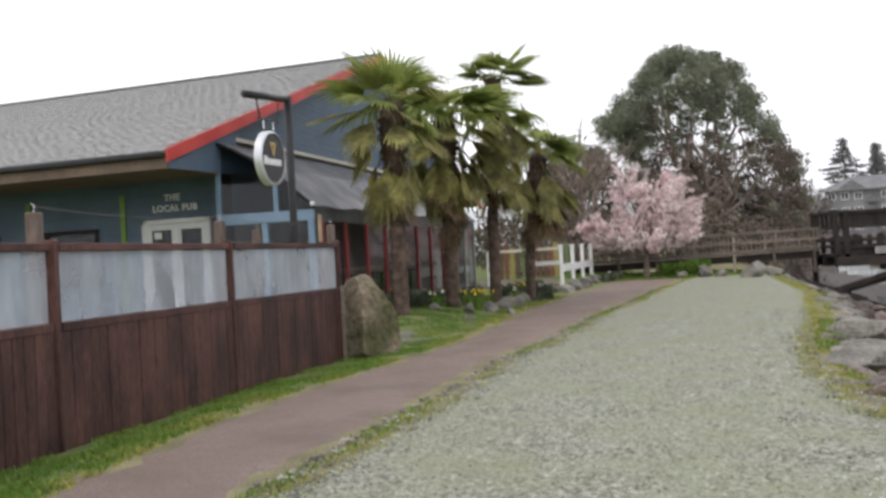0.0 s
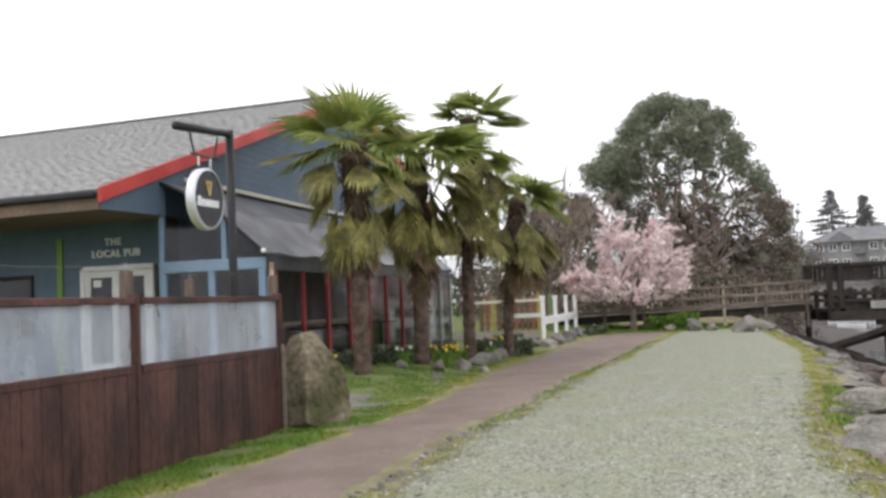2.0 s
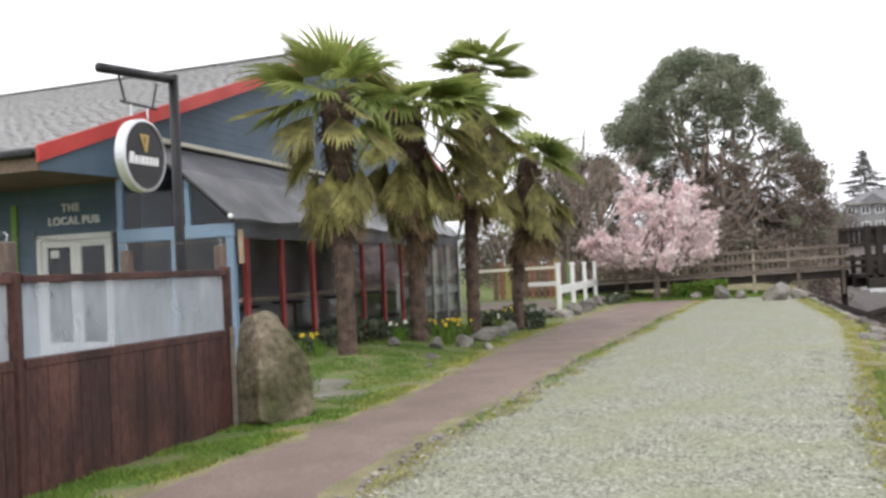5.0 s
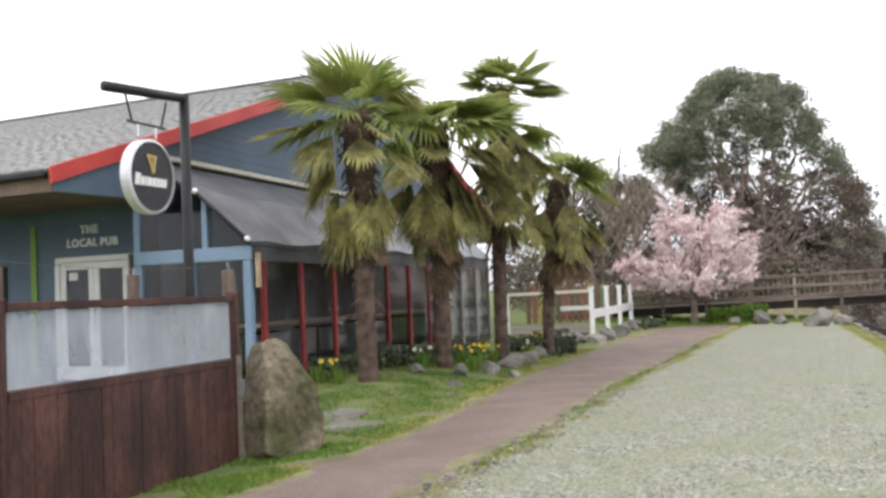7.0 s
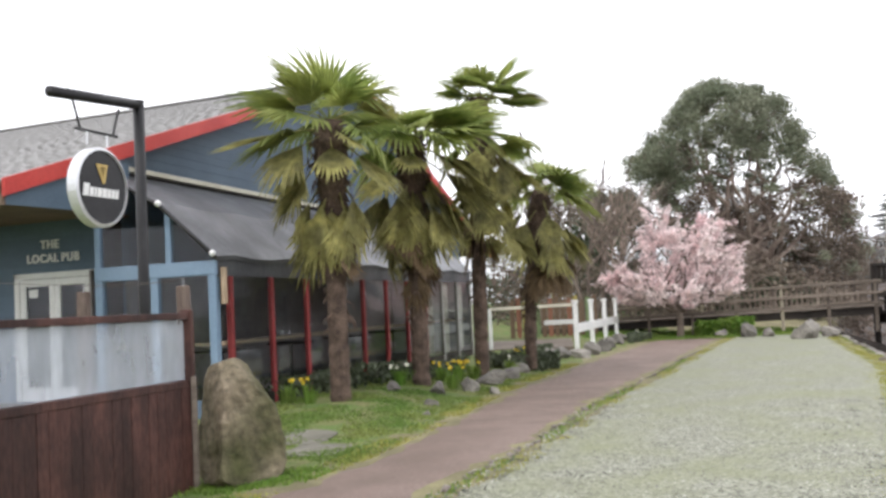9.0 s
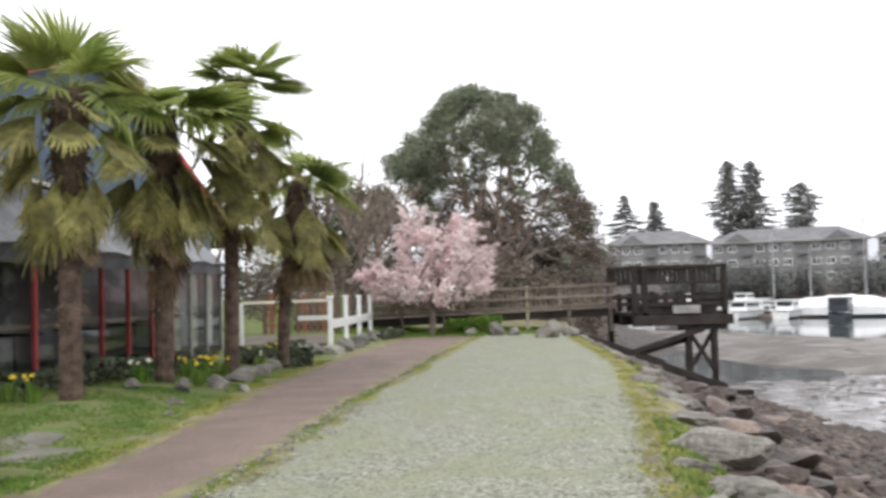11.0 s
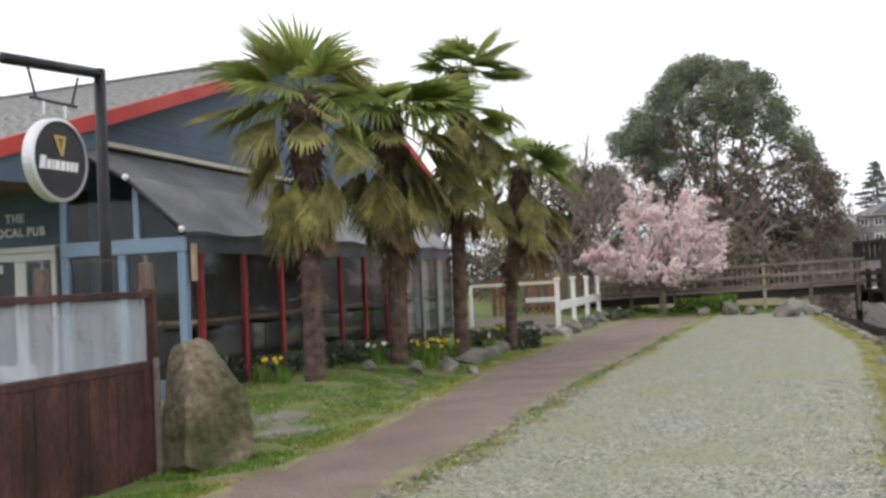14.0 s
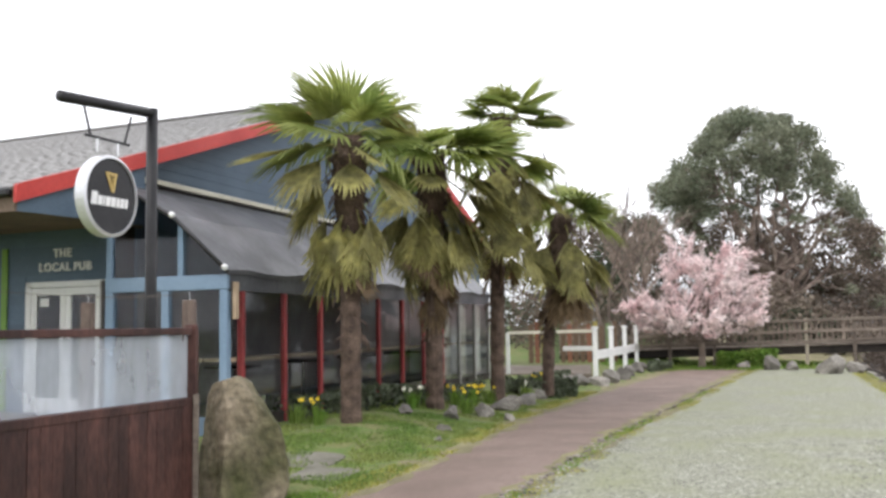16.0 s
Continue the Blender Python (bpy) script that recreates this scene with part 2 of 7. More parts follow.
SHORESTONE = mat("shore_stones", (0.042, 0.032, 0.027), (0.125, 0.096, 0.078), 0.55, 1.5, 14, 0.5, island=0.75)
WEED = mat("dark_seaweed", (0.02, 0.018, 0.012), (0.045, 0.04, 0.025), 0.6, 2, 14, 0.3, island=0.4)
YELLOW = mat("yellow_petal", (0.75, 0.55, 0.03), (0.85, 0.66, 0.06), 0.6, 3, 20, 0, contrast=0.1)
PETALWHITE = mat("cream_petal", (0.75, 0.74, 0.62), (0.82, 0.81, 0.72), 0.6, 3, 20, 0, contrast=0.08)
TARP = mat("white_shrink_wrap", (0.70, 0.71, 0.72), (0.80, 0.80, 0.80), 0.4, 1, 8, 0.3, contrast=0.06)
BLUETARP = mat("bright_blue_tarp", (0.05, 0.28, 0.50), (0.08, 0.36, 0.60), 0.5, 1, 8, 0.3, contrast=0.1)
NAVY = mat("dark_navy_hull", (0.035, 0.043, 0.052), (0.05, 0.06, 0.07), 0.4, 1, 8, 0.05)
HULLRED = mat("maroon_canvas", (0.13, 0.055, 0.055), (0.18, 0.08, 0.08), 0.8, 1, 8, 0.1)
GREYPAINT = mat("grey_blue_paint", (0.16, 0.21, 0.25), (0.22, 0.27, 0.31), 0.6, 1, 8, 0.05)
CONCRETE = mat("grey_stucco", (0.20, 0.198, 0.195), (0.26, 0.255, 0.25), 0.9, 0.6, 4, 0.1)
ROOFGREY = mat("far_grey_roof", (0.15, 0.15, 0.155), (0.20, 0.20, 0.205), 0.9, 0.5, 4, 0.1)
FARGLASS = mat("dark_window", (0.03, 0.035, 0.04), (0.05, 0.055, 0.06), 0.15, 0.5, 4, 0, spec=0.6)
PILE = mat("creosoted_pile", (0.05, 0.035, 0.03), (0.085, 0.06, 0.05), 0.8, 1.5, 8, 0.4, rnd=0.3)


def mud_mat():
    """Tidal mud: films of standing water between drier, fleck-strewn silt."""
    m = mat("wet_tidal_mud", (0.062, 0.052, 0.045), (0.125, 0.108, 0.093), 0.5, 0.55, 9, 0.5, contrast=0.45, spec=0.5, stretch=(1, 1.3, 1))
    n, l = m.node_tree.nodes, m.node_tree.links
    p = n["Principled BSDF"]
    geo = n.new("ShaderNodeNewGeometry")
    w = n.new("ShaderNodeTexNoise")
    w.inputs["Scale"].default_value, w.inputs["Detail"].default_value, w.inputs["Roughness"].default_value = 0.6, 10, 0.72
    l.new(geo.outputs["Position"], w.inputs["Vector"])
    r = n.new("ShaderNodeMapRange")
    r.inputs["From Min"].default_value, r.inputs["From Max"].default_value = 0.44, 0.60
    r.inputs["To Min"].default_value, r.inputs["To Max"].default_value = 0.06, 0.5
    l.new(w.outputs["Fac"], r.inputs["Value"])
    l.new(r.outputs[0], p.inputs["Roughness"])
    for node in n:
        if node.type == "BUMP":
            node.inputs["Distance"].default_value = 0.006
    return m


def sand_mat():
    return mat("damp_sandbar", (0.088, 0.073, 0.06), (0.128, 0.107, 0.088), 0.6, 0.25, 5, 0.3, contrast=0.2, stretch=(1, 1, 1), rough2=0.4)


def water_mat():
    m = bpy.data.materials.new("still_harbour_water")
    m.use_nodes = True
    n, l = m.node_tree.nodes, m.node_tree.links
    p = n["Principled BSDF"]
    p.inputs["Base Color"].default_value = (0.035, 0.045, 0.045, 1)
    p.inputs["Roughness"].default_value = 0.06
    p.inputs["Specular IOR Level"].default_value = 0.6
    geo = n.new("ShaderNodeNewGeometry")
    w = n.new("ShaderNodeTexNoise")
    w.inputs["Scale"].default_value, w.inputs["Detail"].default_value = 0.8, 3
    l.new(geo.outputs["Position"], w.inputs["Vector"])
    bp = n.new("ShaderNodeBump")
    bp.inputs["Strength"].default_value, bp.inputs["Distance"].default_value = 0.15, 0.03
    l.new(w.outputs["Fac"], bp.inputs["Height"])
    l.new(bp.outputs[0], p.inputs["Normal"])
    return m


MUD, SAND, WATER = mud_mat(), sand_mat(), water_mat()


# ---- mesh helpers ----
def mesh_of(name, bm, material, smooth=False):
    me = bpy.data.meshes.new(name)
    bm.normal_update()
    bm.to_mesh(me)
    bm.free()
    me.materials.append(material)
    if smooth:
        me.polygons.foreach_set("use_smooth", [True] * len(me.polygons))
    return me


def part(name, bm, material, parent, label="", smooth=False, at=None):
    me = bm if isinstance(bm, bpy.types.Mesh) else mesh_of(name, bm, material, smooth)
    ob = new(name, me)
    ob.parent = parent
    if at is not None:
        ob.matrix_basis = at
    if label:
        ob["label"] = label
    return ob


def thing(name, label, category, group="", kind="", at=None):
    ob = new(name)
    ob.empty_display_size = 0.3
    if at is not None:
        ob.matrix_basis = at
    return tagged(ob, label, category, group, kind)


def solid(name, bm, material, label, category, group="", kind="", smooth=False, at=None):
    """A thing that is one mesh."""
    ob = new(name, mesh_of(name, bm, material, smooth))
    if at is not None:
        ob.matrix_basis = at
    return tagged(ob, label, category, group, kind)


def box(bm, lo, hi, bevel=0.0, m=None):
    x0, y0, z0 = lo
    x1, y1, z1 = hi
    vs = [bm.verts.new(v) for v in ((x0, y0, z0), (x1, y0, z0), (x1, y1, z0), (x0, y1, z0), (x0, y0, z1), (x1, y0, z1), (x1, y1, z1), (x0, y1, z1))]
    if m is not None:
        for v in vs:
            v.co = m @ v.co
    fs = [bm.faces.new([vs[i] for i in f]) for f in ((3, 2, 1, 0), (4, 5, 6, 7), (0, 1, 5, 4), (1, 2, 6, 5), (2, 3, 7, 6), (3, 0, 4, 7))]
    if bevel:
        es = list({e for f in fs for e in f.edges})
        bmesh.ops.bevel(bm, geom=es, offset=bevel, segments=1, affect="EDGES", clamp_overlap=True)
    return bm


def one_box(lo, hi, bevel=0.0):
    return box(bmesh.new(), lo, hi, bevel)


def beam(bm, p, q, w, h, bevel=0.0):
    """A squared timber from p to q, w wide and h high."""
    p, q = Vector(p), Vector(q)
    d = q - p
    m = Matrix.Translation(p) @ d.to_track_quat("X", "Z").to_matrix().to_4x4()
    return box(bm, (0, -w / 2, -h / 2), (d.length, w / 2, h / 2), bevel, m)


def tube(bm, pts, radii, seg=8):
    """A round, tapering limb along points, its rings carried along without twist."""
    rings = []
    pts = [Vector(p) for p in pts]
    q, last = None, None
    for i, p in enumerate(pts):
        d = (pts[min(i + 1, len(pts) - 1)] - pts[max(i - 1, 0)]).normalized()
        q = d.to_track_quat("Z", "X") if q is None else last.rotation_difference(d) @ q
        last = d
        rings.append([bm.verts.new(p + q @ Vector((radii[i] * math.cos(2 * math.pi * k / seg), radii[i] * math.sin(2 * math.pi * k / seg), 0))) for k in range(seg)])
    for a, b in zip(rings, rings[1:]):
        for k in range(seg):
            bm.faces.new((a[k], a[(k + 1) % seg], b[(k + 1) % seg], b[k]))
    bm.faces.new(rings[0][::-1])
    bm.faces.new(rings[-1])
    return bm


def poly_prism(bm, pts, thick):
    """A flat outline given as 3D points, thickened along the vector thick."""
    t = Vector(thick)
    a = [bm.verts.new(Vector(p)) for p in pts]
    b = [bm.verts.new(Vector(p) + t) for p in pts]
    n = len(pts)
    bm.faces.new(a)
    bm.faces.new(b[::-1])
    for i in range(n):
        bm.faces.new((a[i], b[i], b[(i + 1) % n], a[(i + 1) % n]))
    bmesh.ops.recalc_face_normals(bm, faces=bm.faces)
    return bm


def rock_mesh(name, seed, material, size=(1, 1, 1), sub=3, rough=0.35, flat=0.0):
    """A weathered stone standing on z = 0."""
    bm = bmesh.new()
    bmesh.ops.create_icosphere(bm, subdivisions=sub, radius=1)
    off = Vector((seed * 7.3, seed * 3.1, seed * 5.7))
    # cut the ball by a few facets, then roughen it
    rr = random.Random(seed)
    cuts = [(Vector((rr.gauss(0, 1), rr.gauss(0, 1), rr.gauss(0, 0.8))).normalized(), rr.uniform(0.36, 0.62)) for _ in range(12)]
    for v in bm.verts:
        c = v.co.copy()
        r = 1.0
        for nrm, d in cuts:
            k = c.dot(nrm)
            if k > d:
                r = min(r, d / k)
        c = c * r
        c *= 1 + rough * 0.18 * noise.noise(c * 1.3 + off) + rough * 0.2 * noise.noise(c * 4 + off) + rough * 0.1 * noise.noise(c * 11 + off)
        c.z = max(c.z, -0.5)
        v.co = Vector((c.x * size[0], c.y * size[1], (c.z + 0.5 - 0.08) * size[2]))
    return mesh_of(name, bm, material, False)


def quads_object(name, centres, size, material, parent=None, seed=0, squash=1.0, label="", up=None):
    """Many small leaf-like diamonds at the given centres."""
    rng = np.random.default_rng(seed)
    c = np.asarray(centres, dtype=float)
    n = len(c)
    a = rng.normal(size=(n, 3))
    if up is not None:
        a += np.asarray(up)
    a /= np.linalg.norm(a, axis=1, keepdims=True)
    b = np.cross(a, rng.normal(size=(n, 3)))
    b /= np.linalg.norm(b, axis=1, keepdims=True)
    s = size * rng.uniform(0.6, 1.3, size=(n, 1))
    v = np.stack([c - a * s, c + b * s * 0.5 * squash, c + a * s, c - b * s * 0.5 * squash], axis=1).reshape(-1, 3)
    me = bpy.data.meshes.new(name)
    me.vertices.add(4 * n)
    me.vertices.foreach_set("co", v.astype(np.float32).ravel())
    me.loops.add(4 * n)
    me.loops.foreach_set("vertex_index", np.arange(4 * n, dtype=np.int32))
    me.polygons.add(n)
    me.polygons.foreach_set("loop_start", np.arange(0, 4 * n, 4, dtype=np.int32))
    me.update()
    me.materials.append(material)
    ob = new(name, me)
    if parent:
        ob.parent = parent
    if label:
        ob["label"] = label
    return ob


def lerp_table(table):
    ys, xs = [p[0] for p in table], [p[1] for p in table]
    return lambda y: np.interp(y, ys, xs)


def smooth01(a, b, x):
    k = np.clip((np.asarray(x, dtype=float) - a) / (b - a), 0, 1)
    return k * k * (3 - 2 * k)


# ---- the lie of the land ----
path_left = lerp_table([(-30, -5.5), (-3, -2.7), (6, -1.9), (8, -1.78), (10.2, -1.4), (13, -0.6), (15.7, 0.08), (19, 0.64), (23, 1.2), (29.7, 2.6), (34, 3.6), (41, 5.5), (46, 7.2)])
path_right = lerp_table([(-30, -4.2), (-3, -2.3), (5.8, -0.45), (7.2, -0.15), (10.1, 0.5), (12.8, 1.0), (13.8, 1.25), (16.6, 2.0), (20.4, 2.78), (24.2, 3.87), (31, 5.6), (38.5, 7.6), (44, 9.2)])
gravel_right = lerp_table([(-30, 2.5), (0, 4.0), (6, 4.4), (10.6, 4.75), (12.9, 5.25), (14.1, 5.65), (16.3, 6.25), (18.5, 6.8), (21.9, 7.6), (27.7, 8.9), (34.5, 10.5), (40, 11.4), (44, 11.9)])
bank_edge = lerp_table([(-200, -40), (-30, 3.2), (0, 4.4), (6, 4.6), (9, 4.75), (10.6, 4.95), (13, 5.55), (14.4, 5.95), (15.8, 6.45), (19.4, 7.5), (26, 9.4), (30, 10.1), (36, 11.2), (42, 12.4), (48, 13.6), (60, 17), (90, 26), (150, 36), (3000, 60)])
bar_near = lerp_table([(-200, 30), (0, 38), (22.5, 37.2), (33, 35.1), (44.4, 31), (57.5, 24.5), (70, 24), (3000, 30)])
water_edge = lerp_table([(-200, 46), (0, 52), (29.5, 51.6), (45.7, 49.9), (66, 46.8), (90, 40.3), (105, 30), (120, 27), (3000, 20)])
SEA = -2.8
shore_foot = lerp_table([(-200, 16), (0, 16.5), (14, 17.3), (28, 16.8), (37, 18.0), (45, 18.8), (60, 26), (150, 46), (3000, 70)])


def ground_z(x, y):
    x, y = np.asarray(x, dtype=float), np.asarray(y, dtype=float)
    d = (x - bank_edge(y)) * 0.95
    d = d * (1 + 0.8 * smooth01(24, 38, y))
    z = np.interp(d, [-1, 0, 0.6, 1.5, 3, 6, 10, 13], [0, -0.04, -0.28, -0.75, -1.5, -2.15, -2.66, -2.79])
    # sandbar, then the harbour bed
    bn, we = bar_near(y), water_edge(y)
    mid = smooth01(0, 5, x - bn) * (1 - smooth01(-6, 1.5, x - we))
    z = z + np.where(d > 9, 0.26 * mid, 0)
    z = z - np.where(d > 9, 2.0 * smooth01(-0.5, 12, x - we), 0)
    pool = smooth01(46, 52, y) * (1 - smooth01(70, 80, y)) * smooth01(15, 18, x) * (1 - smooth01(25, 29, x))
    z = z - 0.14 * pool * (d > 6)
    # verge beside the path: a raised bed further on, a shallow dip by the fence
    dl = path_left(y) - x
    z = z + 0.24 * smooth01(0.1, 2.0, dl) * smooth01(16, 20, y) * (1 - smooth01(60, 70, y))
    z = z - 0.06 * smooth01(0.2, 0.8, dl) * (1 - smooth01(14, 16, y))
    # the wooded knoll past the end of the drive
    z = z + 0.5 * smooth01(43, 52, y) * smooth01(1, 6, -d)
    return z


def ground_sheet():
    xs = np.concatenate([[-2500, -800, -300, -120], np.arange(-60, -6, 4), np.arange(-6, 24, 0.4), np.arange(24, 60, 1.0), np.arange(60, 120, 8), [160, 300, 800, 2500]])
    ys = np.concatenate([[-2500, -800, -300, -100], np.arange(-40, 0, 4), np.arange(0, 60, 0.5), np.arange(60, 130, 3), [150, 200, 300, 800, 2500]])
    X, Y = np.meshgrid(xs, ys)
    Z = ground_z(X, Y)
    rng = np.random.default_rng(3)
    rim = (X - bank_edge(Y) > 0.2) & (Z > -2.72)
    Z = Z + np.where(rim, rng.normal(0, 0.07, Z.shape), 0)
    Z = Z + np.where((Z <= -2.72) & (Z > -2.85), rng.normal(0, 0.008, Z.shape), 0)
    w = len(xs)
    faces = [(j * w + i, j * w + i + 1, (j + 1) * w + i + 1, (j + 1) * w + i) for j in range(len(ys) - 1) for i in range(w - 1)]
    me = bpy.data.meshes.new("ground")
    me.from_pydata(np.stack([X, Y, Z], -1).reshape(-1, 3).tolist(), [], faces)
    for m in (SOIL, GRASSY, MUD, SAND, SHORE):
        me.materials.append(m)
    cx, cy = (X[:-1, :-1] + X[1:, 1:]) / 2, (Y[:-1, :-1] + Y[1:, 1:]) / 2
    d = cx - bank_edge(cy)
    idx = np.where(d < 0.3, np.where(cx > path_left(cy) - 0.2, 0, 1), np.where(cx < shore_foot(cy) + 0.7 * np.sin(cy * 0.9) + 0.5 * np.sin(cy * 2.3), 4, np.where(cx < bar_near(cy) + 1.2 * np.sin(cy * 0.35), 2, 3)))
    me.polygons.foreach_set("material_index", idx.ravel().astype(np.int32))
    me.polygons.foreach_set("use_smooth", [True] * len(me.polygons))
    tagged(new("ground", me), "grassy bank falling to stony shore and tidal mud", "ground", kind="structure")


SHORE = gravel_mat("stony_dark_shore", [(0.03, 0.024, 0.02), (0.045, 0.035, 0.03), (0.06, 0.047, 0.039), (0.11, 0.088, 0.074)], 16, (0.05, 0.043, 0.037))
ground_sheet()


def strip(name, left, right, y0, y1, lift, material, label, category, ragged=0.0, cols=6):
    ys = np.arange(y0, y1 + 0.01, 0.25)
    rng = np.random.default_rng(len(name))
    verts, faces = [], []
    jl, jr = rng.normal(0, ragged, len(ys)), rng.normal(0, ragged, len(ys))
    for j, y in enumerate(ys):
        a, b = float(left(y)) + jl[j], float(right(y)) + jr[j]
        for i in range(cols + 1):
            x = a + (b - a) * i / cols
            rim = 0.0 if 0 < i < cols else -0.025
            verts.append((x, y, float(ground_z(x, y)) + lift + rim))
    w = cols + 1
    for j in range(len(ys) - 1):
        for i in range(cols):
            faces.append((j * w + i, j * w + i + 1, (j + 1) * w + i + 1, (j + 1) * w + i))
    me = bpy.data.meshes.new(name)
    me.from_pydata(verts, [], faces)
    me.materials.append(material)
    return tagged(new(name, me), label, category, kind="structure")


strip("gravel_drive", lambda y: path_right(y) + 0.06, lambda y: bank_edge(y) - 0.22, -28, 41.5, 0.016, GRAVEL, "pale grey-green crushed gravel drive", "drive", 0.05, 8)
strip("path", path_left, path_right, -28, 43, 0.012, PATHDIRT, "reddish-brown trodden earth footpath", "path", 0.075, 5)

bm = bmesh.new()
bm.faces.new([bm.verts.new((x, y, SEA)) for x, y in ((13, -2500), (2500, -2500), (2500, 2500), (13, 2500))])
solid("water", bm, WATER, "still grey harbour water at low tide", "water", kind="structure")

# ---- the pub: local axes a (along the front, to the path), b (away from the camera's start), z ----
PUB = pose(-5.14, 16.876, 0, 0, 0, -10.5)
pub = thing("pub_building", "slate-blue boarded pub with grey shingle roof and red bargeboards", "building", at=PUB)
EAVE_Z, RIDGE_B, RIDGE_Z, LEFT = 3.72, 12.9, 7.95, -17.0
SLOPE = (RIDGE_Z - EAVE_Z) / RIDGE_B
FRONT_B, GABLE_A, DECK = 2.75, -0.45, 0.40
SKEW = 0.0875
TURNED = pose(GABLE_A, FRONT_B, 0, 0, 0, -5) @ pose(-GABLE_A, -FRONT_B, 0)


def roof_z(b):
    return EAVE_Z + SLOPE * (b if b < RIDGE_B else 2 * RIDGE_B - b)


def skewed(bm):
    """The front and the ridge run a little off square to the gable."""
    for v in bm.verts:
        v.co.y -= v.co.x * SKEW
    return bm


def roof():
    bm = bmesh.new()
    for b0, b1 in ((0, RIDGE_B), (RIDGE_B, 2 * RIDGE_B)):
        poly_prism(bm, [(LEFT, b0, roof_z(b0)), (-0.02, b0, roof_z(b0)), (-0.02, b1, roof_z(b1)), (LEFT, b1, roof_z(b1))], (0, 0, -0.14))
    top = part("roof", skewed(bm), SOFFIT, pub, "weathered grey shingle roof")
    # bargeboards on the gable facing the path
    for b0, b1 in ((-0.05, RIDGE_B), (RIDGE_B, 2 * RIDGE_B)):
        z0, z1 = roof_z(max(b0, 0)), roof_z(b1)
        bm = poly_prism(bmesh.new(), [(0, b0, z0 - 0.22), (0, b0, z0 + 0.03), (0, b1, z1 + 0.03), (0, b1, z1 - 0.22)], (0.05, 0, 0))
        part("bargeboard", bm, RED, pub, "bright red bargeboard")
    part("gutter", skewed(beam(bmesh.new(), (LEFT, -0.05, EAVE_Z - 0.07), (-0.06, -0.05, EAVE_Z - 0.07), 0.11, 0.12, 0.03)), BLACKMETAL, pub)
    part("ridge_cap", skewed(beam(bmesh.new(), (LEFT, RIDGE_B, RIDGE_Z + 0.03), (0.02, RIDGE_B, RIDGE_Z + 0.03), 0.3, 0.05)), SHINGLE, pub)
    # flat soffit under the deep eave
    part("soffit", skewed(one_box((LEFT, 0.05, EAVE_Z - 0.25), (GABLE_A - 0.05, FRONT_B, EAVE_Z - 0.20))), SOFFIT, pub, "brown boarded soffit")
    part("eave_return", poly_prism(bmesh.new(), [(-0.07, 0.055, EAVE_Z - 0.32), (-0.07, FRONT_B + 0.1, EAVE_Z - 0.26), (-0.07, FRONT_B + 0.1, roof_z(FRONT_B) - 0.12), (-0.07, 0.055, EAVE_Z - 0.125)], (0.03, 0, 0)), BLUE, pub, "blue boarded eave end")
    part("soffit", one_box((GABLE_A - 0.06, 0.1, EAVE_Z - 0.30), (-0.075, FRONT_B + 0.1, EAVE_Z - 0.26)), SOFFIT, pub)
    part("fascia", skewed(one_box((LEFT, 0.0, EAVE_Z - 0.33), (-0.03, 0.05, EAVE_Z - 0.10))), SOFFIT, pub)
    return top


roof_part = roof()


def wall(a0, a1, z0, z1, holes, b=FRONT_B, thick=0.16):
    """A boarded front wall with real openings, in upright strips."""
    cuts = sorted({a0, a1, *[h[0] for h in holes], *[h[1] for h in holes]})
    for p, q in zip(cuts, cuts[1:]):
        mine = [h for h in holes if h[0] <= p and h[1] >= q]
        z = z0
        for h in sorted(mine, key=lambda h: h[2]):
            if h[2] > z:
                part("wall_panel", one_box((p, b, z), (q, b + thick, h[2])), BLUE, front)
            z = h[3]
        if z < z1:
            part("wall_panel", one_box((p, b, z), (q, b + thick, z1)), BLUE, front)


DOOR = (-2.50, -0.72, DECK, 2.60)
WINDOWS = [(-5.3, -3.7, 1.25, 2.5), (-8.6, -6.6, 1.25, 2.5), (-12.0, -10.0, 1.25, 2.5)]
front = new("front_wall")
front.parent = pub
front.matrix_basis = TURNED
wall(LEFT + 0.3, GABLE_A, 0, EAVE_Z - 0.22, [DOOR, *WINDOWS])
part("end_wall", one_box((LEFT + 0.3, FRONT_B + 1.7, 0), (LEFT + 0.46, 23, EAVE_Z - 0.2)), BLUE, pub)
part("back_wall", one_box((LEFT + 0.3, 23, 0), (GABLE_A, 23.16, EAVE_Z + 0.5)), BLUE, pub)
gable = poly_prism(bmesh.new(), [(GABLE_A, FRONT_B, 0), (GABLE_A, 23.0, 0), (GABLE_A, 23.0, roof_z(23) - 0.15), (GABLE_A, RIDGE_B, RIDGE_Z - 0.15), (GABLE_A, FRONT_B, roof_z(FRONT_B) - 0.15)], (-0.16, 0, 0))
gable_wall = part("gable_wall", gable, BLUE, pub)
part("floor", one_box((LEFT + 0.4, 0.6, 0.0), (GABLE_A - 0.002, 22.95, DECK - 0.02)), WEATHERED, pub, "timber deck boards")
# near-black lining keeps the rooms behind the windows in painted gloom
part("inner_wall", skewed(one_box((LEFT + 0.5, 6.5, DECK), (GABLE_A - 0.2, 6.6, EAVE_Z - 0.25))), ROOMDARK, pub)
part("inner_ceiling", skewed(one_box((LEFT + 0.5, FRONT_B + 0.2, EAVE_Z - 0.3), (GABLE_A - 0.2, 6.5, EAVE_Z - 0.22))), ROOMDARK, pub)


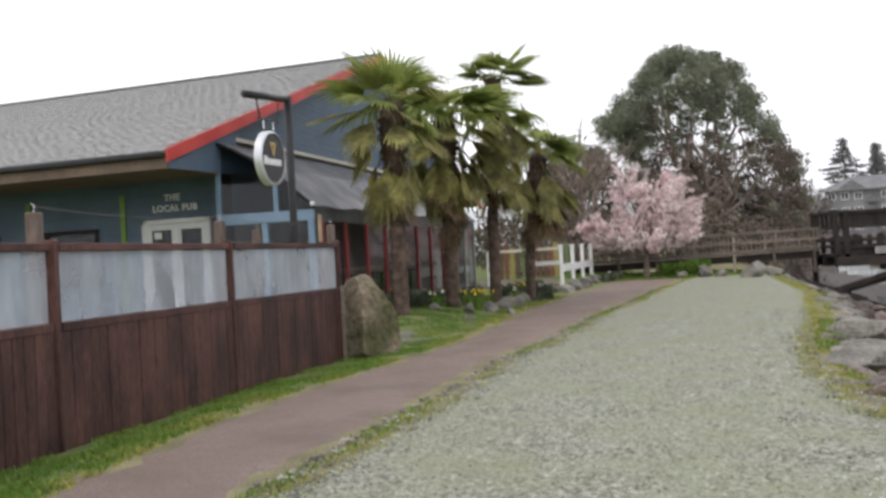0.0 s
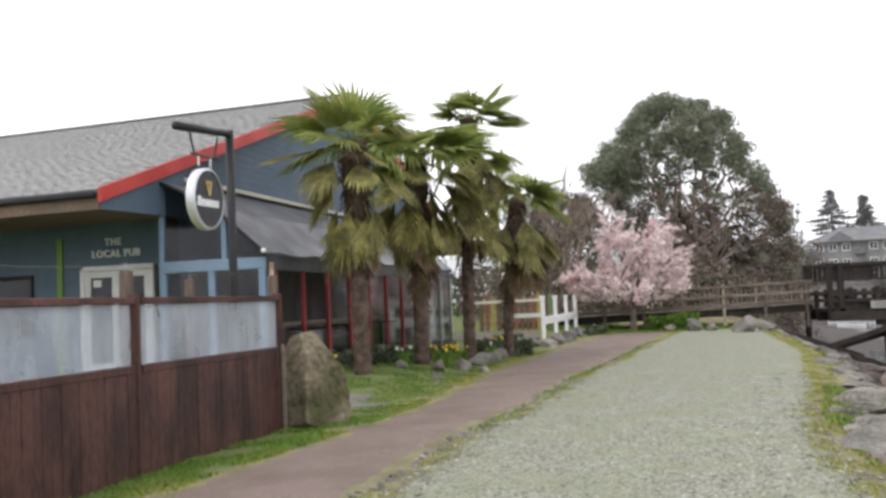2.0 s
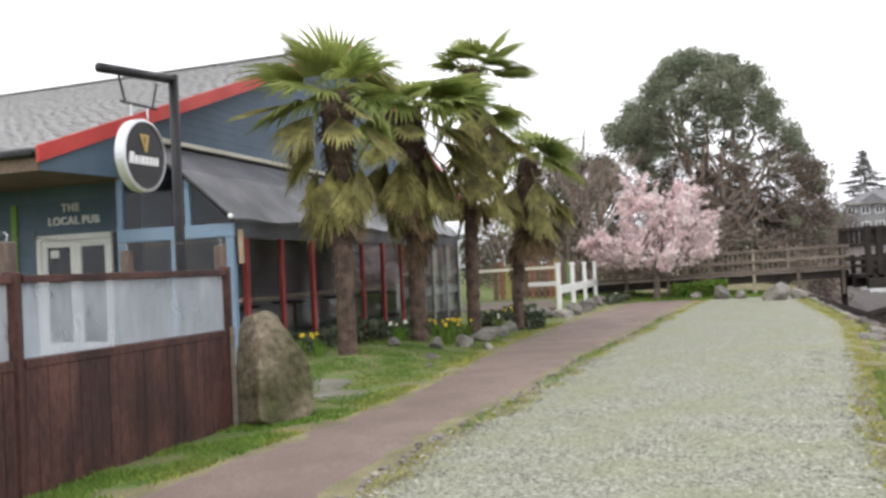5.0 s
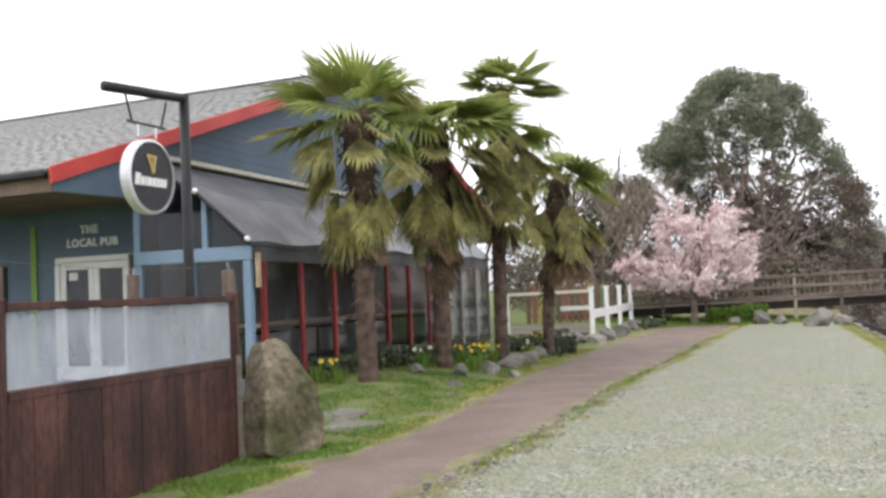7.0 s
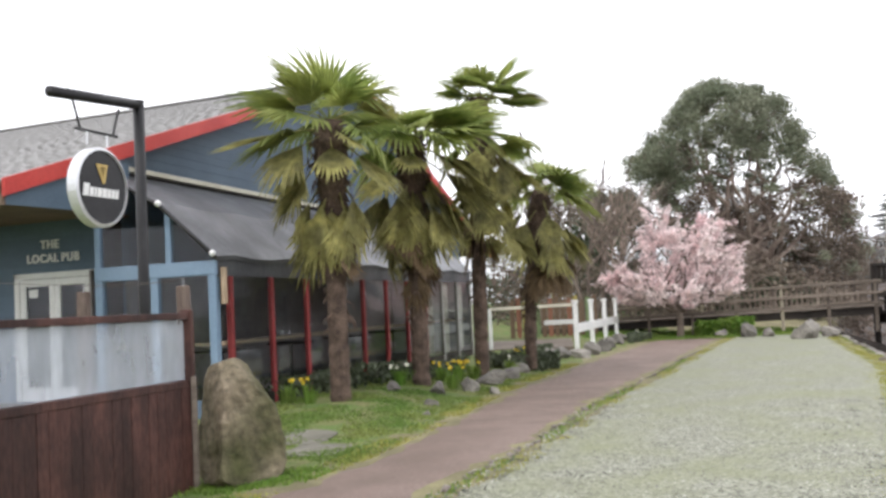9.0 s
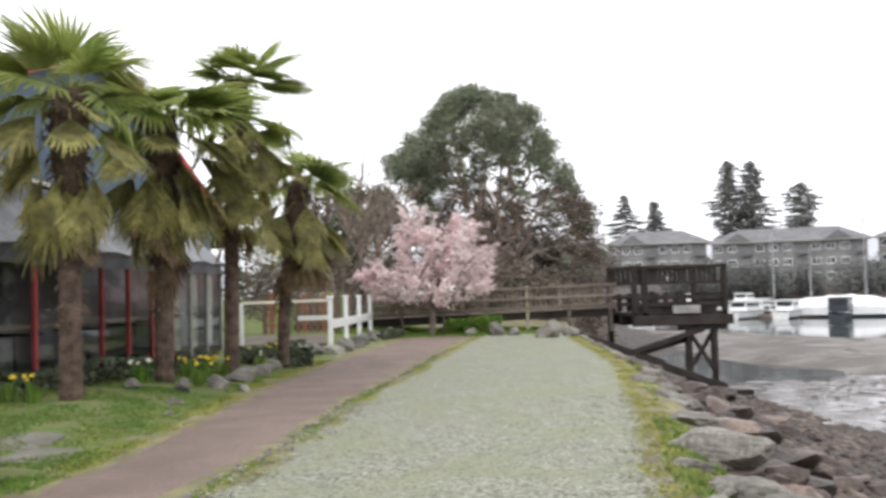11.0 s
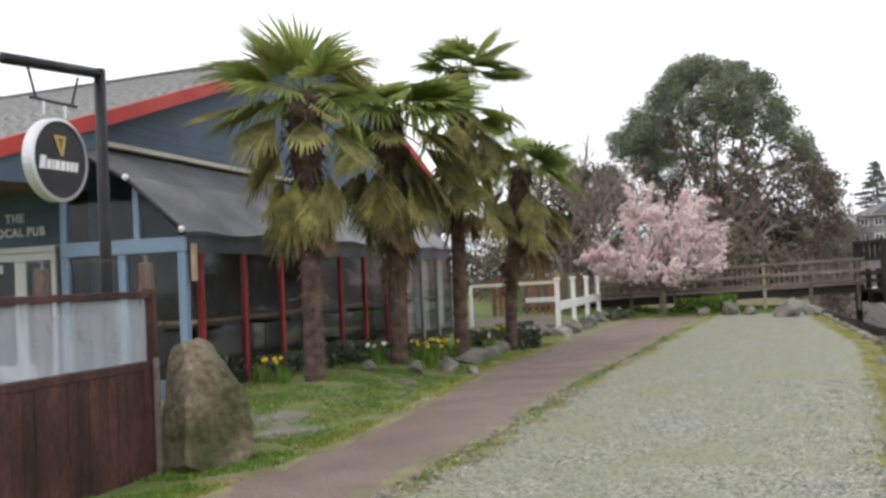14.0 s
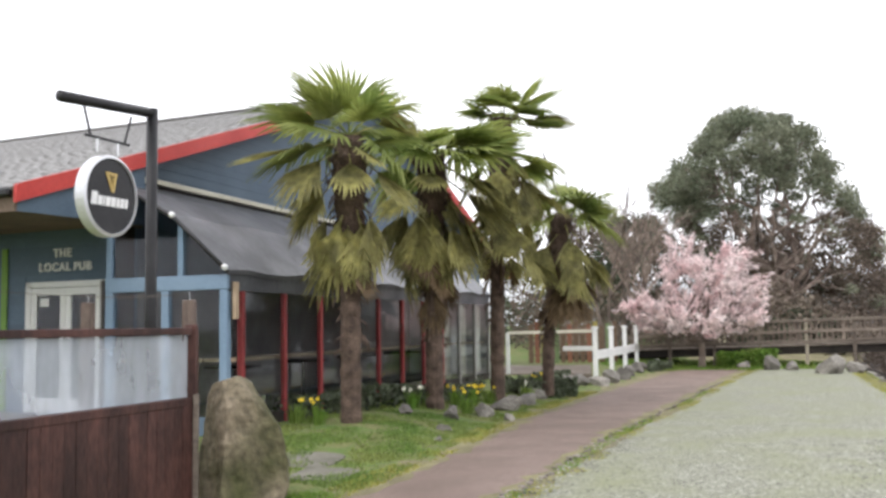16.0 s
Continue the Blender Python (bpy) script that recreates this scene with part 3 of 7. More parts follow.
def lap_board_mesh(length, height=0.17):
    bm = bmesh.new()
    # a clapboard, thicker at its lower edge
    vs = [bm.verts.new(v) for v in ((0, 0, 0), (length, 0, 0), (length, 0, height), (0, 0, height), (0, -0.014, 0), (length, -0.014, 0), (length, -0.005, height), (0, -0.005, height))]
    for f in ((4, 5, 6, 7), (0, 4, 7, 3), (1, 2, 6, 5), (0, 1, 5, 4), (3, 7, 6, 2)):
        bm.faces.new([vs[i] for i in f])
    return mesh_of("lap_board", bm, BLUE)


def front_siding():
    spans = [(LEFT + 0.3, -12.1), (-9.9, -8.7), (-6.5, -5.4), (-3.6, -2.52), (-0.70, GABLE_A)]
    meshes = [lap_board_mesh(q - p) for p, q in spans]
    full = lap_board_mesh(GABLE_A - LEFT - 0.3)
    z = DECK
    while z < EAVE_Z - 0.4:
        if z < 2.6:
            for (p, q), me in zip(spans, meshes):
                part("lap_board", me, BLUE, front, at=pose(p, FRONT_B - 0.001, z))
        else:
            part("lap_board", full, BLUE, front, at=pose(LEFT + 0.3, FRONT_B - 0.001, z))
        z += 0.165


front_siding()


def gable_siding():
    z = 2.6
    while z < RIDGE_Z - 0.5:
        lo = max(FRONT_B + 0.02, (z + 0.3 - EAVE_Z) / SLOPE)
        hi = min(22.9, 2 * RIDGE_B - lo)
        m = pose(GABLE_A + 0.001, lo, z, 0, 0, 90)
        part("lap_board", lap_board_mesh(hi - lo), BLUE, gable_wall, at=m)
        z += 0.165


gable_siding()


def double_door():
    a0, a1, z0, z1 = DOOR
    b = FRONT_B - 0.03
    d = new("door")
    d.parent = pub
    d.matrix_basis = TURNED
    bm = bmesh.new()
    for p, q, r, s in ((a0, a0 + 0.11, z0, z1), (a1 - 0.11, a1, z0, z1), (a0, a1, z1 - 0.10, z1)):
        box(bm, (p, b, r), (q, b + 0.14, s), 0.008)
    part("door_frame", bm, WHITE, d)
    mid = (a0 + a1) / 2
    for p, q in ((a0 + 0.115, mid - 0.004), (mid + 0.004, a1 - 0.115)):
        bm = bmesh.new()
        for u0, u1, r, s in ((p, p + 0.12, z0, z1 - 0.11), (q - 0.12, q, z0, z1 - 0.11), (p + 0.12, q - 0.12, z0, z0 + 0.24), (p + 0.12, q - 0.12, z1 - 0.23, z1 - 0.11)):
            box(bm, (u0, b + 0.03, r), (u1, b + 0.08, s), 0.006)
        part("door_leaf", bm, WHITE, d, "white glazed door leaf")
        part("pane", one_box((p + 0.12, b + 0.05, z0 + 0.24), (q - 0.12, b + 0.062, z1 - 0.23)), PANE, d)
    part("notice", one_box((a0 + 0.30, b + 0.044, z1 - 0.42), (a0 + 0.5, b + 0.048, z1 - 0.28)), WHITE, d, "white paper notice")
    part("door_handle", tube(bmesh.new(), [(mid + 0.07, b - 0.02, 1.35), (mid + 0.07, b - 0.04, 1.45), (mid + 0.07, b - 0.04, 1.6), (mid + 0.07, b - 0.02, 1.7)], [0.012] * 4, 6), BLACKMETAL, d)


double_door()


def window(a0, a1, z0, z1, b, paint, parent):
    w = new("window")
    w.parent = parent
    w.matrix_basis = TURNED
    bm = bmesh.new()
    for p, q, r, s in ((a0, a0 + 0.09, z0, z1), (a1 - 0.09, a1, z0, z1), (a0 + 0.09, a1 - 0.09, z0, z0 + 0.09), (a0 + 0.09, a1 - 0.09, z1 - 0.09, z1)):
        box(bm, (p, b - 0.04, r), (q, b + 0.08, s), 0.006)
    part("window_frame", bm, paint, w)
    part("pane", one_box((a0 + 0.09, b + 0.03, z0 + 0.09), (a1 - 0.09, b + 0.042, z1 - 0.09)), PANE, w)
    part("window_sill", one_box((a0 - 0.05, b - 0.09, z0 - 0.05), (a1 + 0.05, b + 0.02, z0), 0.006), paint, w)


for w in WINDOWS:
    window(*w, FRONT_B, DARKWOOD, pub)
for a in (-3.05, -5.75):
    part("corner_board", one_box((a, FRONT_B - 0.05, DECK), (a + 0.13, FRONT_B - 0.026, 3.2)), GREEN, pub, "lime green upright board", at=TURNED)


def lettering(body, size, m, material, parent, name="lettering", extrude=0.012):
    cu = bpy.data.curves.new(name, "FONT")
    cu.body, cu.size, cu.extrude, cu.align_x = body, size, extrude, "CENTER"
    cu.space_character, cu.offset = 1.18, 0.005
    tmp = bpy.data.objects.new(name, cu)
    scene.collection.objects.link(tmp)
    me = bpy.data.meshes.new_from_object(tmp.evaluated_get(bpy.context.evaluated_depsgraph_get()))
    bpy.data.objects.remove(tmp)
    me.materials.clear()
    me.materials.append(material)
    ob = new(name, me)
    ob.parent = parent
    ob.matrix_basis = m
    ob["label"] = "pale wooden letters"
    return ob


lettering("THE", 0.20, TURNED @ pose(-1.65, FRONT_B - 0.04, 3.01, 90, 0, 0), WHITE, pub)
lettering("LOCAL", 0.20, TURNED @ pose(-1.82, FRONT_B - 0.04, 2.775, 90, 0, 0), WHITE, pub)
lettering("PUB", 0.20, TURNED @ pose(-1.20, FRONT_B - 0.04, 2.775, 90, 0, 0), WHITE, pub)


# ---- glazed lean-to along the gable ----
SIDE_A, LB0, LB1, LA = 2.0, 2.1, 15.8, -0.17
leanto = thing("glazed_lean_to", "blue-framed glazed lean-to with dark awning roof and red posts", "extension", at=PUB)
PROFILE = [(GABLE_A + 0.03, 4.22), (0.35, 3.92), (1.13, 3.48), (1.6, 3.06), (SIDE_A + 0.08, 2.62)]


def leanto_roof():
    bm = bmesh.new()
    top = [(a, z) for a, z in PROFILE]
    bot = [(a - 0.02, z - 0.07) for a, z in PROFILE]
    ring = top + bot[::-1]
    ends = []
    n = 24
    for k in range(n + 1):
        b = LB0 - 0.12 + (LB1 - LB0 + 0.2) * k / n
        sag = 0.03 * math.sin(k * 1.9) * (0 < k < n)
        ends.append([bm.verts.new((a, b, z + sag * math.sin(math.pi * i / 9))) for i, (a, z) in enumerate(ring)])
    for r0, r1 in zip(ends, ends[1:]):
        for i in range(len(ring)):
            bm.faces.new((r0[i], r0[(i + 1) % len(ring)], r1[(i + 1) % len(ring)], r1[i]))
    bm.faces.new(ends[0][::-1])
    bm.faces.new(ends[-1])
    bmesh.ops.recalc_face_normals(bm, faces=bm.faces)
    part("awning_roof", bm, MEMBRANE, leanto, "dark grey membrane awning roof")
    # pale flashing ledge where it meets the gable
    part("ledge", one_box((GABLE_A + 0.026, FRONT_B - 0.2, 4.24), (GABLE_A + 0.2, LB1, 4.33), 0.01), CREAM, leanto, "pale timber ledge")
    # dark board draws both the ledge's brown underside and the shadow below it
    part("ledge_shadow_board", one_box((GABLE_A + 0.026, FRONT_B - 0.2, 4.14), (GABLE_A + 0.12, LB1, 4.235)), DARKWOOD, leanto)
    # end trim tube that follows the roof's curve
    pts = [(a, LB0 - 0.14, z - 0.03) for a, z in PROFILE]
    part("awning_tube", tube(bmesh.new(), pts, [0.035] * len(pts), 8), BLACKMETAL, leanto, smooth=True)
    for a, z in ((1.13, 3.48), (SIDE_A + 0.05, 2.66)):
        bm = bmesh.new()
        bmesh.ops.create_icosphere(bm, subdivisions=2, radius=0.05)
        part("lamp_globe", bm, WHITE, leanto, "small white globe", True, pose(a, LB0 - 0.18, z))
    part("valance", one_box((SIDE_A - 0.03, LB0, 2.32), (SIDE_A + 0.03, LB1, 2.60)), MEMBRANE, leanto)


leanto_roof()


def leanto_front():
    b = LB0
    posts = [(LA, 0.14), (0.85, 0.13), (SIDE_A - 0.13, 0.13)]
    # the first panel is coloured dark to stand in for the shaded interior
    part("return_panel", one_box((LA, b + 0.085, 0.2), (LA + 0.04, FRONT_B - 0.03, 4.05)), DARKWOOD, leanto)
    part("return_panel", one_box((GABLE_A + 0.004, FRONT_B - 0.03, 0.2), (LA + 0.04, FRONT_B + 0.05, 4.12)), BLUE, leanto)
    part("bar_shelf", one_box((LA + 0.16, b + 0.1, 1.26), (SIDE_A - 0.52, b + 0.42, 1.31)), PALEWOOD, leanto, "yellow pine bar shelf")
    part("beam", one_box((LA, b - 0.05, 2.34), (SIDE_A + 0.02, b + 0.09, 2.56), 0.01), BLUETRIM, leanto)
    for a, w in posts:
        part("post", one_box((a, b - 0.04, 0.2), (a + w, b + 0.08, 2.34), 0.008), BLUETRIM, leanto)
    for a, z in ((LA, 4.0), (1.13, 3.38)):
        part("post", one_box((a, b - 0.03, 2.56), (a + 0.1, b + 0.07, z), 0.008), BLUETRIM, leanto)
    # upper glazing under the slope and lower panes
    pane = [(LA + 0.05, b + 0.02, 2.56), (SIDE_A - 0.05, b + 0.02, 2.56), (1.6, b + 0.02, 2.98), (1.13, b + 0.02, 3.40), (0.35, b + 0.02, 3.84), (LA + 0.05, b + 0.02, 4.02)]
    part("pane", poly_prism(bmesh.new(), pane, (0, 0.012, 0)), PANE, leanto)
    for a0, a1 in ((LA + 0.14, 0.85), (0.98, SIDE_A - 0.13)):
        part("pane", one_box((a0, b + 0.02, 0.45), (a1, b + 0.032, 2.34)), PANE, leanto)
        part("kick_board", one_box((a0, b, 0.15), (a1, b + 0.05, 0.45)), BLUE, leanto)


leanto_front()


def leanto_side():
    k, b = 0, LB0 + 0.32
    while b < LB1:
        part("post", one_box((SIDE_A - 0.045, b, 0.15), (SIDE_A + 0.045, b + 0.09, 2.32), 0.006), DULLRED if b < 12.4 else PALEROCK, leanto, "dull red post" if b < 12.4 else "faded white post")
        if b > 11.5 and b + 1.33 < LB1 + 0.2:
            part("curtain", one_box((SIDE_A - 0.16, b + 0.5, 0.45), (SIDE_A - 0.13, b + 1.0, 2.28)), CREAM, leanto, "pale drawn curtain")
        nb = b + 1.33
        if nb < LB1 + 0.2:
            part("pane", one_box((SIDE_A - 0.006, b + 0.09, 0.42), (SIDE_A + 0.006, nb, 2.30)), PANE, leanto)
            part("kick_board", one_box((SIDE_A - 0.03, b + 0.09, 0.12), (SIDE_A + 0.03, nb, 0.42)), DARKWOOD, leanto)
        b, k = nb, k + 1
    part("bar_shelf", one_box((SIDE_A - 0.5, LB0 + 0.15, 1.26), (SIDE_A - 0.06, LB1 - 0.3, 1.31)), PALEWOOD, leanto, "yellow pine bar shelf")
    part("floor", one_box((GABLE_A + 0.03, LB0 + 0.1, 0.0), (SIDE_A - 0.06, LB1, DECK - 0.03)), INSIDE, leanto)
    part("end_wall", one_box((GABLE_A + 0.03, LB1, 0.1), (SIDE_A, LB1 + 0.1, 2.6)), WHITE, leanto, "pale end wall")
    part("lining", one_box((GABLE_A + 0.028, LB0 + 0.15, 0.4), (GABLE_A + 0.06, LB1, 2.55)), INSIDE, leanto)
    part("timber_offcut", one_box((SIDE_A + 0.06, LB0 + 0.02, 1.9), (SIDE_A + 0.12, LB0 + 0.1, 2.45)), PALEWOOD, leanto, "bare pine upright")


leanto_side()


def cafe_table(m):
    t = thing("cafe_table", "dark cafe table behind the glazing", "table", "tables in the lean-to", at=m)
    part("tabletop", one_box((-0.35, -0.35, 0.71), (0.35, 0.35, 0.75), 0.01), DARKWOOD, t)
    part("pedestal", tube(bmesh.new(), [(0, 0, 0), (0, 0, 0.03), (0, 0, 0.06), (0, 0, 0.71)], [0.24, 0.22, 0.04, 0.035], 10), BLACKMETAL, t)
    return t


tab = cafe_table(PUB @ pose(0.9, 4.0, DECK - 0.02))
for b in (6.6, 9.2, 11.9):
    copy_thing(tab, PUB @ pose(0.9, b, DECK - 0.02))


# ---- hanging sign on its gallows ----
def hanging_sign():
    g = thing("pub_sign", "round black hanging sign with silver rim on black steel gallows", "sign")
    foot, top, tip = Vector((-2.39, 15.19, -0.05)), Vector((-2.39, 15.19, 4.22)), Vector((-2.72, 13.82, 4.11))
    part("post", tube(bmesh.new(), [foot, (-2.39, 15.19, 2), (-2.39, 15.19, 4.27)], [0.065, 0.065, 0.065], 10), BLACKMETAL, g, smooth=True)
    part("arm", tube(bmesh.new(), [tip, top.lerp(tip, 0.5), top], [0.06, 0.06, 0.06], 10), BLACKMETAL, g, smooth=True)
    ax = (tip - top).normalized()
    centre = Vector((-2.545, 14.47, 3.17))
    flat = Vector((ax.x, ax.y, 0)).normalized()
    for k in (-0.26, 0.26):
        hook = centre + flat * (k * 1.4) + Vector((0, 0, 0.93))
        part("chain", tube(bmesh.new(), [hook, centre + flat * k + Vector((0, 0, 0.62))], [0.014, 0.014], 6), BLACKMETAL, g)
        part("hanger", tube(bmesh.new(), [centre + flat * k * 0.6 + Vector((0, 0, 0.6)), centre + flat * k * 0.6 + Vector((0, 0, 0.46))], [0.012, 0.012], 6), SILVER, g)
    part("spreader_bar", tube(bmesh.new(), [centre + flat * -0.33 + Vector((0, 0, 0.61)), centre + flat * 0.33 + Vector((0, 0, 0.61))], [0.018, 0.018], 6), BLACKMETAL, g)
    # the disc faces the walker
    nrm = Vector((flat.y, -flat.x, 0))
    if nrm.y > 0:
        nrm = -nrm
    up = Vector((0, 0, 1))
    side = up.cross(nrm).normalized()
    rx, rz = 0.41, 0.435

    def ring(r, off, n=40):
        return [centre + side * (rx * r * math.cos(2 * math.pi * k / n)) + up * (rz * r * math.sin(2 * math.pi * k / n)) + nrm * off for k in range(n)]

    bm = bmesh.new()
    loops = [[bm.verts.new(p) for p in ring(r, o)] for r, o in ((0.93, -0.07), (1.0, -0.06), (1.0, 0.06), (0.93, 0.075), (0.92, 0.05))]
    for a, b in zip(loops, loops[1:]):
        for k in range(40):
            bm.faces.new((a[k], a[(k + 1) % 40], b[(k + 1) % 40], b[k]))
    bm.faces.new(loops[0])
    bmesh.ops.recalc_face_normals(bm, faces=bm.faces)
    part("rim", bm, SILVER, g, "silver rim")
    part("face", poly_prism(bmesh.new(), ring(0.925, 0.052), nrm * -0.02), BLACKMETAL, g, "glossy black face")
    # plain shapes in place of the trade mark
    def plate(u0, u1, v0, v1, material, lab, skew=0.0, off=0.056):
        pts = [centre + side * (u + skew * v) + up * v + nrm * off for u, v in ((u0, v0), (u1, v0), (u1, v1), (u0, v1))]
        part("emblem", poly_prism(bmesh.new(), pts, nrm * 0.006), material, g, lab)
    for k, (w, h) in enumerate(((0.085, 0.135), (0.06, 0.1), (0.03, 0.1), (0.065, 0.1), (0.065, 0.1), (0.05, 0.1), (0.05, 0.1), (0.045, 0.1))):
        u = -0.29 + sum((0.085, 0.06, 0.03, 0.065, 0.065, 0.05, 0.05)[:k]) + 0.014 * k
        plate(u, u + w, -0.11, -0.11 + h, WHITE, "white block", 0.15)
    def bar(p, q, w):
        a, b = (centre + side * u + up * v + nrm * 0.056 for u, v in (p, q))
        d = (b - a).normalized().cross(nrm) * (w / 2)
        part("emblem", poly_prism(bmesh.new(), [a - d, b - d, b + d, a + d], nrm * 0.006), GOLD, g, "gold stroke")

    bar((-0.075, 0.25), (0.02, 0.045), 0.03)
    bar((-0.085, 0.24), (0.085, 0.235), 0.026)
    bar((0.07, 0.24), (0.025, 0.045), 0.024)
    for k in range(3):
        bar((-0.035 + 0.035 * k, 0.235), (-0.005 + 0.015 * k, 0.09), 0.009)


hanging_sign()


# ---- boarded fence with frosted panels ----
POSTS = [(-1.53, 14.32), (-2.21, 11.0), (-2.74, 7.65), (-3.15, 4.3), (-3.45, 0.95), (-3.7, -2.4)]


def fence():
    f = thing("fence", "dark red-brown board fence topped with frosted panels", "fence")
    base = -0.07
    for i, (x, y) in enumerate(POSTS):
        part("post", one_box((-0.06, -0.06, base - 0.1), (0.06, 0.06, 1.80), 0.01), FENCEWOOD, f, at=pose(x, y, 0, 0, 0, 10))
    part("end_post_strip", one_box((-0.025, -0.02, base), (0.03, 0.02, 1.1), 0.005), WEATHERED, f, "grey weathered strip", at=pose(POSTS[0][0] + 0.07, POSTS[0][1] - 0.04, 0, 0, 0, 10))
    board = mesh_of("board", box(bmesh.new(), (-0.066, -0.011, base), (0.066, 0.011, 1.0), 0.003), FENCEWOOD)
    for (x0, y0), (x1, y1) in zip(POSTS, POSTS[1:]):
        d = Vector((x1 - x0, y1 - y0, 0))
        ln = d.length
        ang = math.degrees(math.atan2(d.y, d.x))
        m = pose(x0, y0, 0, 0, 0, ang)

        def rail(z0, z1, w, n, s=0.07, e=0.07):
            part(n, one_box((s, -w / 2, z0), (ln - e, w / 2, z1), 0.006), FENCEWOOD, f, at=m)
        rail(1.70, 1.77, 0.12, "top_rail")
        rail(0.99, 1.07, 0.11, "mid_rail")
        rail(0.05, 0.13, 0.04, "bottom_rail")
        part("frosted_panel", one_box((0.07, -0.004, 1.075), (ln - 0.07, 0.004, 1.695)), FROST, f, "translucent frosted panel", at=m)
        n = int((ln - 0.12) / 0.136)
        for k in range(n):
            s = 0.13 + k * (ln - 0.26) / (n - 1)
            part("board", board, FENCEWOOD, f, at=m @ pose(s, 0.034 + random.uniform(-0.004, 0.004), random.uniform(-0.01, 0.01), 0, random.uniform(-0.4, 0.4), 0))


fence()


OLDPOST = mat("old_brown_post", (0.085, 0.06, 0.05), (0.15, 0.115, 0.095), 0.8, 2.5, 24, 0.4, contrast=0.35, stretch=(1, 1, 0.3))


def yard_post(x, y, h):
    p = thing("yard_post", "short brown timber post with a metal hook", "post", "posts behind the fence", at=pose(x, y, 0))
    part("post", one_box((-0.06, -0.06, -0.1), (0.06, 0.06, h), 0.012), OLDPOST, p)
    part("hook", tube(bmesh.new(), [(0, 0, h - 0.01), (0.01, 0, h + 0.06), (-0.02, 0, h + 0.08)], [0.0045] * 3, 6), SILVER, p)
    return p


yp = yard_post(-1.64, 14.52, 2.06)
for x, y in ((-2.9, 14.75), (-2.36, 11.2), (-2.95, 7.8)):
    copy_thing(yp, pose(x, y, 0))


# ---- slack wires from hook to hook ----
def wire(p, q, sag):
    p, q = Vector(p), Vector(q)
    pts = [p.lerp(q, k / 8) - Vector((0, 0, sag * 4 * (k / 8) * (1 - k / 8))) for k in range(9)]
    solid("wire", tube(bmesh.new(), pts, [0.0022] * 9, 4), WEATHERED, "thin slack wire strung between yard posts", "wire", "wires")


wire((-1.65, 14.52, 2.12), (-2.37, 11.2, 2.12), 0.06)
wire((-2.37, 11.2, 2.12), (-2.96, 7.8, 2.12), 0.06)
wire((-2.91, 14.75, 2.12), (-1.67, 14.52, 2.12), 0.02)


# ---- standing boulder at the fence's end ----
def big_boulder():
    """A standing stone: sheer on the fence side, with a ridge and a slanting shoulder."""
    bm = bmesh.new()
    bmesh.ops.create_icosphere(bm, subdivisions=5, radius=1)
    hs = [0, 0.1, 0.35, 0.6, 0.8, 0.93, 1.0]
    lefts = [-0.46, -0.5, -0.5, -0.48, -0.44, -0.38, -0.26]
    rights = [0.5, 0.56, 0.52, 0.38, 0.22, 0.1, 0.0]
    depth = [0.42, 0.5, 0.48, 0.46, 0.42, 0.34, 0.22]
    for v in bm.verts:
        c = v.co.copy()
        h = (c.z + 1) / 2
        az = math.atan2(c.y, c.x)
        ring = math.sqrt(max(0.0, 1 - c.z ** 2)) ** 0.25 if 0 < h < 1 else 0
        k = 2.0
        r = ring / (abs(math.cos(az)) ** k + abs(math.sin(az)) ** k) ** (1 / k)
        lo, hi, dp = np.interp(h, hs, lefts), np.interp(h, hs, rights), np.interp(h, hs, depth)
        p = Vector(((lo + hi) / 2 + (hi - lo) / 2 * r * math.cos(az), dp * r * math.sin(az), h * 1.36 - 0.08))
        # broken faces: a front ridge, a slanting shoulder and a blunt top
        for nx, ny, nz, d in ((-0.55, -0.82, 0.16, 0.37), (0.80, -0.58, 0.16, 0.34), (0.78, 0.1, 0.62, 0.80), (-0.25, -0.1, 0.96, 1.24), (0.93, -0.2, 0.28, 0.55), (0.30, -0.72, 0.62, 0.80)):
            k = p.x * nx + p.y * ny + p.z * nz - d
            if k > 0:
                p -= Vector((nx, ny, nz)) * k
        p += Vector((c.x, c.y, c.z * 0.3)) * (0.035 * noise.noise(p * 2.3) + 0.03 * noise.noise(p * 7) + 0.012 * noise.noise(p * 17))
        v.co = p
    return solid("boulder", bm, MOSSROCK, "tall mossy boulder standing against the fence end", "boulder", smooth=False, at=pose(-1.12, 14.62, -0.02, 0, 0, -12))


big_boulder()


